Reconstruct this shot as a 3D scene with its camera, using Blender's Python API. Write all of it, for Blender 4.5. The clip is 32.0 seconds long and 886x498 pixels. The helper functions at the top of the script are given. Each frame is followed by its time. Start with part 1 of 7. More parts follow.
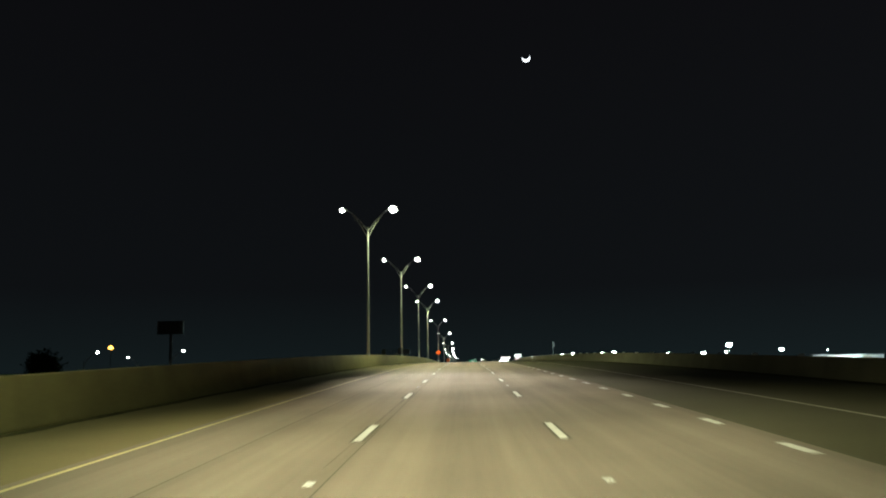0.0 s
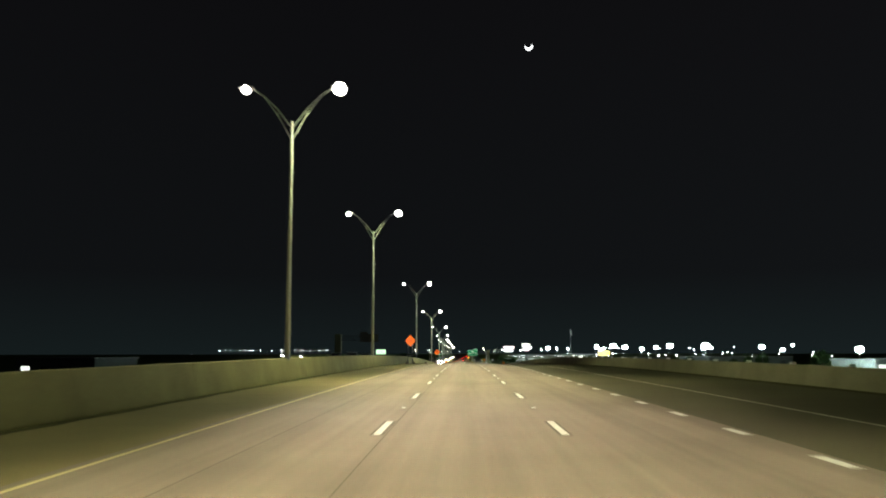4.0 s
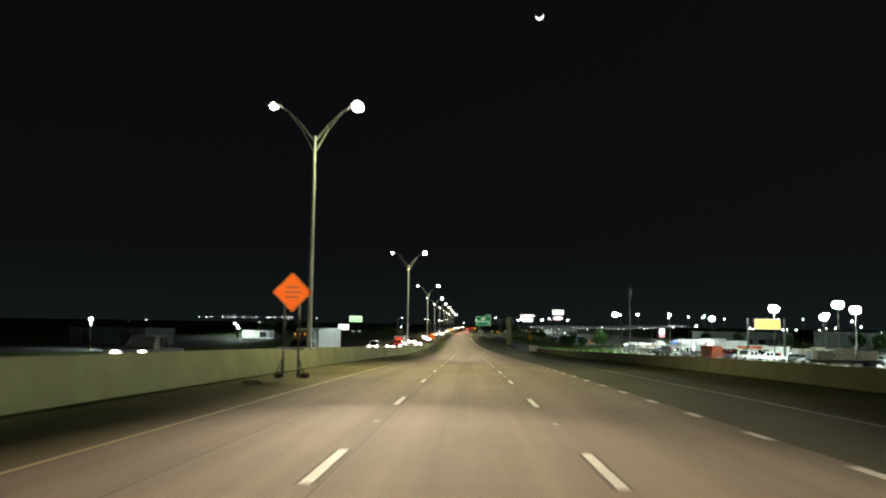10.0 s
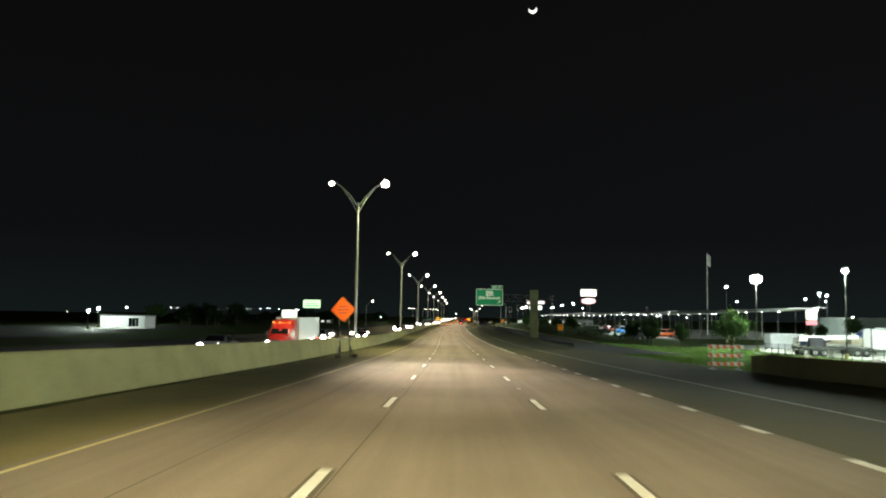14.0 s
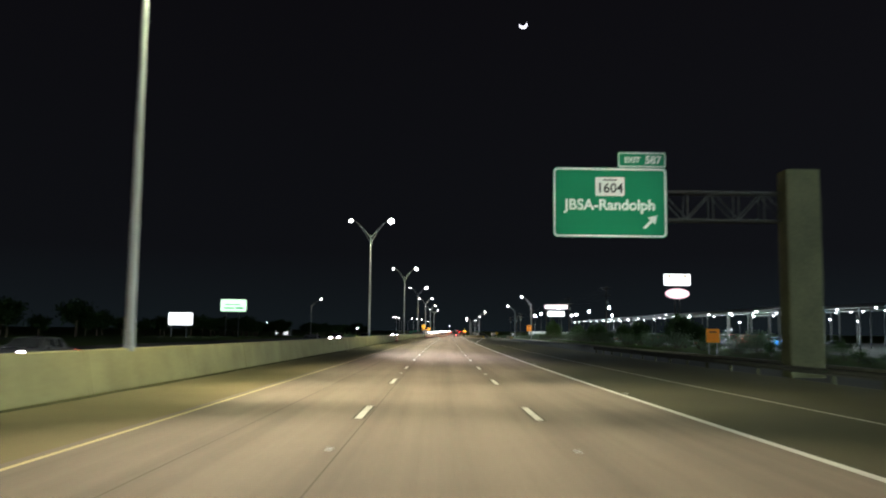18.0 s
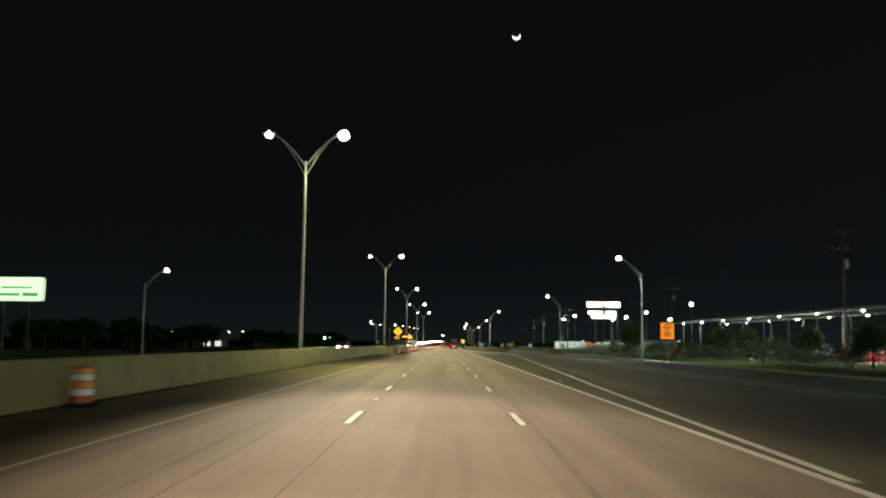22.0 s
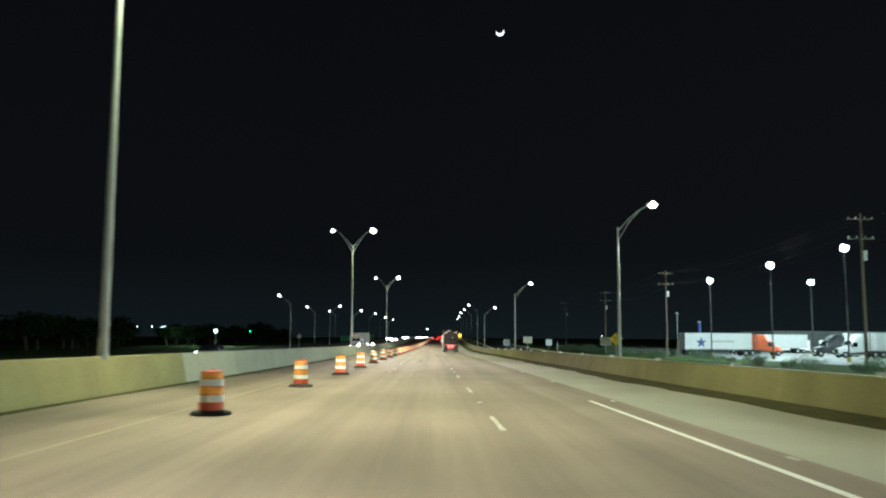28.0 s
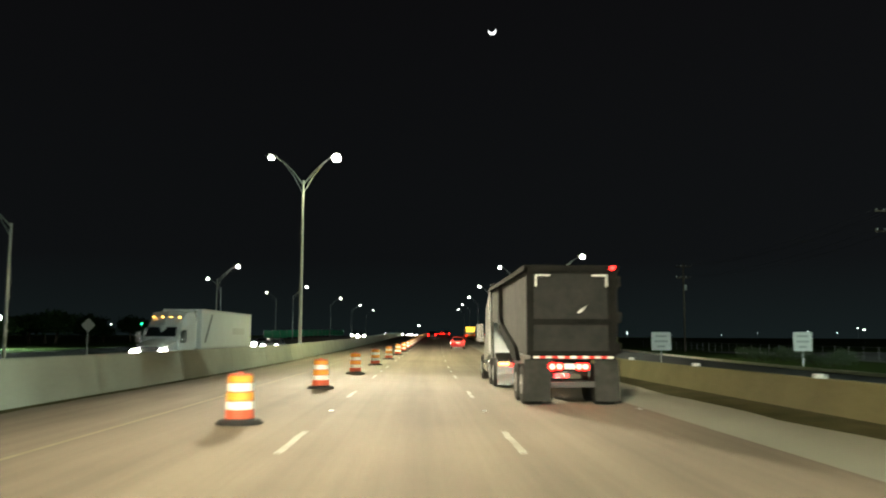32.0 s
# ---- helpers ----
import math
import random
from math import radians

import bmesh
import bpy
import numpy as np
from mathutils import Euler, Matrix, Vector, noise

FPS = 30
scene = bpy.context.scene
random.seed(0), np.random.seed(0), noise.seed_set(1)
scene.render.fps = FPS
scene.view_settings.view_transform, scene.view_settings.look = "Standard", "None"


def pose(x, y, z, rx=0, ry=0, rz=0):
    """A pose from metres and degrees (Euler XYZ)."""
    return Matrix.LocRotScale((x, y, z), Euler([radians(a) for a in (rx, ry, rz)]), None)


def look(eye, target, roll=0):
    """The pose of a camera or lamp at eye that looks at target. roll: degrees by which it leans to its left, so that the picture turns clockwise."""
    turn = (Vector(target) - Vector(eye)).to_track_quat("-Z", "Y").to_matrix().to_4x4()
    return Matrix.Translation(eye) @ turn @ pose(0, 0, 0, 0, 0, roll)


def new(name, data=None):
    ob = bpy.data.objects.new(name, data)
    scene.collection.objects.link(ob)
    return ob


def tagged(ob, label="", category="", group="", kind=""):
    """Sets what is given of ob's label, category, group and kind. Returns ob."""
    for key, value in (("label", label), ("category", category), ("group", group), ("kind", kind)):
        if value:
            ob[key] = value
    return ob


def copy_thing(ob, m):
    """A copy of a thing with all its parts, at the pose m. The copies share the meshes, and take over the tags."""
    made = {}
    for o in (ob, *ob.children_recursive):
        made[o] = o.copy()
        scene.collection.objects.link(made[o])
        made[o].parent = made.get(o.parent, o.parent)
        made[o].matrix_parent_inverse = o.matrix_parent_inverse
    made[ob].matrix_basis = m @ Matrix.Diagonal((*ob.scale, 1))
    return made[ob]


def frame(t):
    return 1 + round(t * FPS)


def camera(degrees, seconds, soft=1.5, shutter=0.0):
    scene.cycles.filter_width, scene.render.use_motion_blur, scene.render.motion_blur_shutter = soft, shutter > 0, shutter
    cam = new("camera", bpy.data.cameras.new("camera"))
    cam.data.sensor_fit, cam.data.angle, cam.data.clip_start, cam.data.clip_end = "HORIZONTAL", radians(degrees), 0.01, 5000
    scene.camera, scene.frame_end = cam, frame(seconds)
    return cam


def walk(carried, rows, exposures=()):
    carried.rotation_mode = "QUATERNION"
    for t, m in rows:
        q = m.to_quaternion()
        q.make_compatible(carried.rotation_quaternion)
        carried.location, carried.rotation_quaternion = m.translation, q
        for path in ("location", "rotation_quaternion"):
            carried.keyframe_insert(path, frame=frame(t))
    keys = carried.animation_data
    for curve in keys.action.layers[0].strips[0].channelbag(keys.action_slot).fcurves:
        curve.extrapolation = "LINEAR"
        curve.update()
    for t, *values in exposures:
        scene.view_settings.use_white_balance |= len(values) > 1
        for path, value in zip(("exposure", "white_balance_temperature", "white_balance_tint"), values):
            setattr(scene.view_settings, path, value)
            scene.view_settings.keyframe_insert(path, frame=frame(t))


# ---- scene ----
cam = camera(55.42, 32.0, soft=2.0, shutter=0.35)
# seconds, x, y, z, pitch, roll, yaw
PATH = [
    (0.0, 0.120, 0.001, 1.694, 7.847, 1.014, 1.932),
    (0.5, -0.109, 16.421, 2.098, 8.047, 0.929, 1.707),
    (1.0, -0.345, 32.841, 2.459, 7.888, 0.845, 1.593),
    (1.5, -0.600, 49.543, 2.787, 7.800, 0.684, 1.570),
    (2.0, -0.859, 66.245, 3.078, 7.530, 0.522, 1.543),
    (2.5, -0.989, 82.667, 3.318, 7.517, 0.348, 1.597),
    (3.0, -1.109, 99.090, 3.500, 7.141, 0.175, 1.682),
    (3.5, -1.143, 115.863, 3.645, 7.104, 0.118, 1.817),
    (5.5, -1.234, 182.956, 3.977, 6.526, -0.109, 1.404),
    (6.0, -1.247, 199.729, 3.998, 6.385, -0.165, 1.694),
    (6.5, -1.341, 216.329, 3.984, 5.951, -0.283, 1.991),
    (7.0, -1.437, 232.929, 3.925, 5.926, -0.402, 1.515),
    (7.5, -1.589, 249.749, 3.823, 5.563, -0.489, 1.669),
    (8.0, -1.750, 266.569, 3.683, 5.525, -0.577, 1.909),
    (8.5, -1.886, 283.228, 3.502, 5.271, -0.654, 2.069),
    (9.0, -2.024, 299.888, 3.275, 5.194, -0.731, 2.155),
    (9.5, -2.173, 317.165, 2.995, 5.154, -0.780, 2.214),
    (10.0, -2.319, 334.443, 2.676, 5.004, -0.829, 2.113),
    (10.5, -2.449, 351.588, 2.323, 4.891, -0.870, 2.055),
    (11.0, -2.577, 368.732, 1.939, 4.888, -0.912, 2.078),
    (11.5, -2.691, 385.853, 1.530, 4.775, -0.945, 1.945),
    (12.0, -2.804, 402.974, 1.100, 4.663, -0.979, 1.890),
    (12.5, -2.953, 419.705, 0.665, 4.625, -0.986, 1.809),
    (13.0, -3.106, 436.435, 0.219, 4.590, -0.993, 1.844),
    (13.5, -3.340, 453.664, -0.230, 4.595, -0.922, 1.754),
    (14.0, -3.624, 470.892, -0.650, 4.564, -0.850, 1.623),
    (14.5, -3.899, 487.936, -1.037, 4.600, -0.816, 1.520),
    (16.5, -5.297, 556.105, -2.316, 5.000, -0.679, 1.309),
    (17.0, -5.722, 573.145, -2.569, 5.107, -0.645, 1.168),
    (17.5, -6.033, 590.323, -2.775, 5.250, -0.638, 1.135),
    (18.0, -6.377, 607.500, -2.914, 5.536, -0.632, 1.067),
    (18.5, -6.704, 624.122, -3.004, 5.782, -0.664, 0.982),
    (19.0, -6.999, 640.743, -3.070, 5.994, -0.697, 0.897),
    (19.5, -7.280, 657.555, -3.118, 6.211, -0.668, 0.834),
    (20.0, -7.516, 674.366, -3.155, 6.357, -0.638, 0.809),
    (20.5, -7.791, 691.289, -3.184, 6.613, -0.608, 0.826),
    (21.0, -8.028, 708.212, -3.204, 6.470, -0.578, 0.755),
    (21.5, -8.249, 724.624, -3.221, 6.358, -0.594, 0.668),
    (22.0, -8.447, 741.037, -3.237, 6.248, -0.611, 0.620),
    (22.5, -8.634, 757.717, -3.259, 6.137, -0.636, 0.569),
    (23.0, -8.813, 774.397, -3.288, 5.988, -0.661, 0.438),
    (23.5, -8.951, 791.134, -3.322, 5.989, -0.640, 0.406),
    (24.0, -9.095, 807.871, -3.357, 5.918, -0.618, 0.334),
    (24.5, -9.188, 824.377, -3.395, 5.923, -0.533, 0.247),
    (25.0, -9.283, 840.882, -3.437, 5.892, -0.447, 0.200),
    (25.5, -9.455, 856.992, -3.483, 5.820, -0.420, 0.090),
    (27.5, -10.099, 921.434, -3.725, 6.000, -0.314, -0.301),
    (28.0, -10.249, 937.545, -3.800, 5.999, -0.288, -0.410),
    (28.5, -10.455, 952.791, -3.878, 5.999, -0.288, -0.449),
    (29.0, -10.651, 968.037, -3.967, 5.996, -0.288, -0.607),
    (29.5, -10.817, 983.762, -4.063, 5.994, -0.298, -0.690),
    (30.0, -10.985, 999.488, -4.158, 5.991, -0.309, -0.813),
    (30.5, -11.095, 1015.346, -4.253, 6.029, -0.279, -0.841),
    (31.0, -11.214, 1031.203, -4.344, 6.028, -0.250, -0.948),
    (31.5, -11.380, 1047.100, -4.431, 5.992, -0.265, -0.954),
    (32.0, -11.570, 1062.996, -4.512, 5.919, -0.279, -0.961),
]
walk(cam, [(t, pose(x, y, z, 90 + pitch, roll, yaw)) for t, x, y, z, pitch, roll, yaw in PATH],
     exposures=[(0.0, 0.35, 6100, 2), (1.0, 0.05, 6550, 6), (2.0, 0.42, 6150, 1), (3.0, 0.58, 6250, 2), (3.5, 0.55, 6400, 3), (6.0, 0.22, 6600, 6), (7.0, 0.38, 7050, 8), (8.0, 0.36, 6650, 8), (9.0, 0.46, 6550, 6), (10.0, 0.05, 6800, 8), (11.0, 0.34, 6350, 4), (12.0, 0.15, 7050, 9), (13.0, 0.30, 6750, 9), (14.0, 0.18, 6950, 7), (17.0, 0.06, 7000, 15), (18.0, 0.25, 6050, 19), (19.0, 0.50, 6850, 11), (20.0, 0.22, 6450, 9), (21.0, 0.32, 6250, 3), (22.0, 0.04, 7000, 8), (23.0, 0.23, 6200, 3), (24.0, 0.32, 6900, 9), (25.0, 0.25, 6500, 9), (25.5, 0.25, 6450, 8), (28.0, 0.22, 5750, 5), (29.0, 0.35, 6450, 3), (30.0, 0.25, 6550, 3), (31.0, 0.22, 5800, 5), (32.0, 0.30, 6550, 1)])

# ---- world, light and exposure ----
scene.view_settings.exposure = 0.0
MOON = Vector((math.sin(radians(4.30)) * math.cos(radians(20.4)), math.cos(radians(4.30)) * math.cos(radians(20.4)), math.sin(radians(20.4))))


def night_sky():
    w = bpy.data.worlds.new("night_sky")
    scene.world = w
    w.use_nodes = True
    nt = w.node_tree
    n, l = nt.nodes, nt.links
    n.clear()
    out, bg = n.new("ShaderNodeOutputWorld"), n.new("ShaderNodeBackground")
    co = n.new("ShaderNodeTexCoord")
    sep = n.new("ShaderNodeSeparateXYZ")
    l.new(co.outputs["Generated"], sep.inputs[0])
    ramp = n.new("ShaderNodeValToRGB")
    e = ramp.color_ramp.elements
    e[0].position, e[0].color = 0.0, (0.0064, 0.0096, 0.0104, 1)
    e[1].position, e[1].color = 0.42, (0.0036, 0.0034, 0.0041, 1)
    m = ramp.color_ramp.elements.new(0.09)
    m.color = (0.0043, 0.0048, 0.0056, 1)
    l.new(sep.outputs["Z"], ramp.inputs[0])
    # the sky is brighter towards the lots, in place of the floods' lens haze
    side = n.new("ShaderNodeMapRange")
    side.inputs["From Min"].default_value, side.inputs["From Max"].default_value = -0.15, 0.55
    side.inputs["To Min"].default_value, side.inputs["To Max"].default_value = 0.85, 1.05
    l.new(sep.outputs["X"], side.inputs["Value"])
    town = n.new("ShaderNodeVectorMath")
    town.operation = "SCALE"
    l.new(ramp.outputs[0], town.inputs[0]), l.new(side.outputs[0], town.inputs["Scale"])

    def disc(direction, radius):
        d = n.new("ShaderNodeVectorMath")
        d.operation = "DOT_PRODUCT"
        d.inputs[1].default_value = direction
        l.new(co.outputs["Generated"], d.inputs[0])
        g = n.new("ShaderNodeMapRange")
        g.inputs["From Min"].default_value = math.cos(radius * 1.12)
        g.inputs["From Max"].default_value = math.cos(radius * 0.9)
        l.new(d.outputs["Value"], g.inputs["Value"])
        return g.outputs[0]
    up = (MOON + Vector((-0.0004, 0, 0.0029))).normalized()
    a, b = disc(MOON, 0.0044), disc(up, 0.0044)
    inv = n.new("ShaderNodeMath")
    inv.operation = "SUBTRACT"
    inv.inputs[0].default_value = 1.0
    l.new(b, inv.inputs[1])
    mul = n.new("ShaderNodeMath")
    mul.operation = "MULTIPLY"
    l.new(a, mul.inputs[0]), l.new(inv.outputs[0], mul.inputs[1])
    glow = n.new("ShaderNodeMix")
    glow.data_type = "RGBA"
    l.new(mul.outputs[0], glow.inputs[0]), l.new(town.outputs[0], glow.inputs[6])
    glow.inputs[7].default_value = (2.6, 2.6, 2.7, 1)
    l.new(glow.outputs[2], bg.inputs["Color"])
    bg.inputs["Strength"].default_value = 1.0
    l.new(bg.outputs[0], out.inputs[0])


night_sky()

LAMP_COLOUR = (1.0, 0.94, 0.62)


def spot(name, place, target, watts, cone=150, blend=0.9, colour=LAMP_COLOUR, size=0.25):
    d = bpy.data.lights.new(name, "SPOT")
    d.energy, d.color, d.spot_size, d.spot_blend, d.shadow_soft_size = watts, colour, radians(cone), blend, size
    ob = new(name, d)
    ob.matrix_world = look(place, target)
    return ob


def bulb(name, place, watts, colour=(0.80, 1.0, 0.92), size=0.3):
    d = bpy.data.lights.new(name, "POINT")
    d.energy, d.color, d.shadow_soft_size = watts, colour, size
    ob = new(name, d)
    ob.location = place
    return ob


# ---- materials ----
def material(name, colour, rough=0.8, metal=0.0, second=None, grain=18.0, patch=0.35, bump=0.15, amount=0.25, glow=0.0, vary=0.0, coat=0.0):
    """A surface with variation at two scales, grain and bump, in metres."""
    m = bpy.data.materials.new(name)
    m.use_nodes = True
    nt = m.node_tree
    n, l = nt.nodes, nt.links
    b = n["Principled BSDF"]
    b.inputs["Roughness"].default_value, b.inputs["Metallic"].default_value = rough, metal
    b.inputs["Coat Weight"].default_value = coat
    b.inputs["Specular IOR Level"].default_value = 0.5 if rough < 0.7 else 0.2 if rough < 0.92 else 0.03
    second = second or tuple(c * 0.6 for c in colour)
    co = n.new("ShaderNodeNewGeometry")
    big, fine = n.new("ShaderNodeTexNoise"), n.new("ShaderNodeTexNoise")
    big.inputs["Scale"].default_value, big.inputs["Detail"].default_value = patch, 5
    fine.inputs["Scale"].default_value, fine.inputs["Detail"].default_value = grain, 4
    l.new(co.outputs["Position"], big.inputs["Vector"]), l.new(co.outputs["Position"], fine.inputs["Vector"])
    add = n.new("ShaderNodeMath")
    add.operation = "MULTIPLY_ADD"
    l.new(big.outputs[0], add.inputs[0])
    add.inputs[1].default_value = 1.6
    l.new(fine.outputs[0], add.inputs[2])
    rng = n.new("ShaderNodeMapRange")
    rng.inputs["From Min"].default_value, rng.inputs["From Max"].default_value = 0.85, 1.75
    rng.inputs["To Max"].default_value = min(1.0, amount * 2)
    l.new(add.outputs[0], rng.inputs["Value"])
    mix = n.new("ShaderNodeMix")
    mix.data_type = "RGBA"
    l.new(rng.outputs[0], mix.inputs[0])
    mix.inputs[6].default_value, mix.inputs[7].default_value = (*colour, 1), (*second, 1)
    result = mix.outputs[2]
    if vary:
        info = n.new("ShaderNodeObjectInfo")
        hsv = n.new("ShaderNodeHueSaturation")
        v = n.new("ShaderNodeMapRange")
        v.inputs["To Min"].default_value, v.inputs["To Max"].default_value = 1 - vary, 1 + vary
        l.new(info.outputs["Random"], v.inputs["Value"]), l.new(v.outputs[0], hsv.inputs["Value"]), l.new(result, hsv.inputs["Color"])
        result = hsv.outputs[0]
    l.new(result, b.inputs["Base Color"])
    if bump:
        bp = n.new("ShaderNodeBump")
        bp.inputs["Strength"].default_value, bp.inputs["Distance"].default_value = bump, 0.02
        l.new(fine.outputs[0], bp.inputs["Height"]), l.new(bp.outputs[0], b.inputs["Normal"])
    if glow:
        b.inputs["Emission Color"].default_value, b.inputs["Emission Strength"].default_value = (*colour, 1), glow
    return m


def light_source(name, colour, strength):
    m = bpy.data.materials.new(name)
    m.use_nodes = True
    b = m.node_tree.nodes["Principled BSDF"]
    b.inputs["Base Color"].default_value = (*[c * 0.6 for c in colour], 1)
    b.inputs["Emission Color"].default_value, b.inputs["Emission Strength"].default_value = (*colour, 1), strength
    return m


def glassy(name, colour, rough=0.08):
    m = bpy.data.materials.new(name)
    m.use_nodes = True
    b = m.node_tree.nodes["Principled BSDF"]
    b.inputs["Base Color"].default_value, b.inputs["Roughness"].default_value = (*colour, 1), rough
    b.inputs["Coat Weight"].default_value = 0.6
    return m


def pavement_material():
    """Worn concrete: wheel paths polished darker along each lane, oil streaks, slab to slab changes, fine tining."""
    m = material("worn_concrete_pavement", (0.300, 0.246, 0.188), 0.85, second=(0.200, 0.161, 0.121), grain=26, patch=0.22, bump=0.25, amount=0.32)
    nt = m.node_tree
    n, l = nt.nodes, nt.links
    b = n["Principled BSDF"]
    old = b.inputs["Base Color"].links[0].from_socket
    uv = n.new("ShaderNodeUVMap")
    uv.uv_map = "road"
    sep = n.new("ShaderNodeSeparateXYZ")
    l.new(uv.outputs[0], sep.inputs[0])
    # long streaks: noise stretched along the road
    mp = n.new("ShaderNodeMapping")
    mp.inputs["Scale"].default_value = (0.8, 0.025, 1)
    l.new(uv.outputs[0], mp.inputs["Vector"])
    st = n.new("ShaderNodeTexNoise")
    st.inputs["Scale"].default_value, st.inputs["Detail"].default_value = 1.0, 6
    l.new(mp.outputs[0], st.inputs["Vector"])
    # wheel paths: two a lane of 3.66 m
    w = n.new("ShaderNodeMath")
    w.operation = "MULTIPLY"
    w.inputs[1].default_value = 2 * math.pi / 1.83
    l.new(sep.outputs["X"], w.inputs[0])
    c = n.new("ShaderNodeMath")
    c.operation = "COSINE"
    l.new(w.outputs[0], c.inputs[0])
    ma = n.new("ShaderNodeMath")
    ma.operation = "MULTIPLY_ADD"
    ma.inputs[1].default_value = -0.07
    # finer rubber streaks and broad blotches
    fine = []
    for sx_, sy_, seed_ in ((3.2, 0.05, 7.0), (0.35, 0.10, 31.0)):
        mq = n.new("ShaderNodeMapping")
        mq.inputs["Scale"].default_value, mq.inputs["Location"].default_value = (sx_, sy_, 1), (seed_, seed_ * 2, 0)
        l.new(uv.outputs[0], mq.inputs["Vector"])
        nz = n.new("ShaderNodeTexNoise")
        nz.inputs["Scale"].default_value, nz.inputs["Detail"].default_value = 1.0, 4
        l.new(mq.outputs[0], nz.inputs["Vector"])
        fine.append(nz)
    av = n.new("ShaderNodeMath")
    av.operation = "ADD"
    l.new(fine[0].outputs[0], av.inputs[0]), l.new(fine[1].outputs[0], av.inputs[1])
    mean = n.new("ShaderNodeMath")
    mean.operation = "MULTIPLY_ADD"
    mean.inputs[1].default_value = 0.40
    l.new(av.outputs[0], mean.inputs[0])
    half = n.new("ShaderNodeMath")
    half.operation = "MULTIPLY_ADD"
    half.inputs[1].default_value, half.inputs[2].default_value = 0.6, -0.20
    l.new(st.outputs[0], half.inputs[0]), l.new(half.outputs[0], mean.inputs[2])
    l.new(c.outputs[0], ma.inputs[0]), l.new(mean.outputs[0], ma.inputs[2])
    rg = n.new("ShaderNodeMapRange")
    rg.inputs["From Min"].default_value, rg.inputs["From Max"].default_value = 0.34, 0.66
    rg.inputs["To Min"].default_value, rg.inputs["To Max"].default_value = 0.76, 1.05
    l.new(ma.outputs[0], rg.inputs["Value"])
    hs = n.new("ShaderNodeHueSaturation")
    l.new(rg.outputs[0], hs.inputs["Value"]), l.new(old, hs.inputs["Color"])
    l.new(hs.outputs[0], b.inputs["Base Color"])
    return m


CONCRETE_ROAD = pavement_material()
ASPHALT = material("frontage_asphalt", (0.075, 0.075, 0.072), 0.85, second=(0.045, 0.045, 0.045), grain=40, patch=0.3, amount=0.4)
BARRIER = material("barrier_concrete", (0.42, 0.375, 0.172), 0.9, second=(0.26, 0.225, 0.11), grain=9, patch=0.6, bump=0.12, amount=0.4, vary=0.10)
BARRIER_NEW = material("clean_barrier_concrete", (0.56, 0.55, 0.41), 0.88, second=(0.40, 0.385, 0.28), grain=9, patch=0.6, bump=0.1, amount=0.35, vary=0.08)
GRASS = material("mown_grass", (0.075, 0.145, 0.030), 0.95, second=(0.10, 0.125, 0.045), grain=14, patch=0.12, bump=0.6, amount=0.5)
PAINT_WHITE = material("white_road_paint", (0.80, 0.79, 0.74), 0.7, second=(0.50, 0.47, 0.41), grain=30, patch=1.2, amount=0.3, bump=0.05)
PAINT_OLD = material("worn_white_road_paint", (0.56, 0.53, 0.46), 0.75, second=(0.32, 0.28, 0.21), grain=22, patch=1.5, amount=0.5, bump=0.05)
PAINT_FADED = material("faded_yellow_road_paint", (0.36, 0.31, 0.20), 0.78, second=(0.27, 0.225, 0.15), grain=22, patch=1.1, amount=0.5, bump=0.05)
PAINT_YELLOW = material("yellow_road_paint", (0.68, 0.57, 0.29), 0.7, second=(0.46, 0.38, 0.20), grain=25, patch=0.8, amount=0.4, bump=0.05)
FRESH_RUBBER = material("fresh_tyre_rubber_on_concrete", (0.022, 0.019, 0.016), 0.85, second=(0.050, 0.042, 0.033), grain=8, patch=0.9, amount=0.45)
SEAL = material("dark_joint_sealant", (0.15, 0.122, 0.086), 0.8, amount=0.4)
RUBBER_MARK = material("tyre_rubber_on_concrete", (0.118, 0.096, 0.073), 0.8, second=(0.215, 0.174, 0.130), grain=8, patch=0.9, amount=0.5)
GALVANISED = material("galvanised_steel", (0.50, 0.51, 0.49), 0.5, metal=0.55, second=(0.36, 0.37, 0.36), grain=10, patch=1.5, bump=0.03)
DARK_STEEL = material("dark_painted_steel", (0.05, 0.05, 0.05), 0.5, amount=0.3)
BLACK_RUBBER = material("black_rubber", (0.022, 0.022, 0.022), 0.8, second=(0.04, 0.036, 0.03), amount=0.4)
LED = light_source("street_light_lens", (1.0, 0.95, 0.82), 22)
FLOOD = light_source("white_flood_light", (0.88, 1.0, 0.95), 40)
REFLECTOR = material("white_reflector", (0.85, 0.85, 0.8), 0.25, amount=0.1)

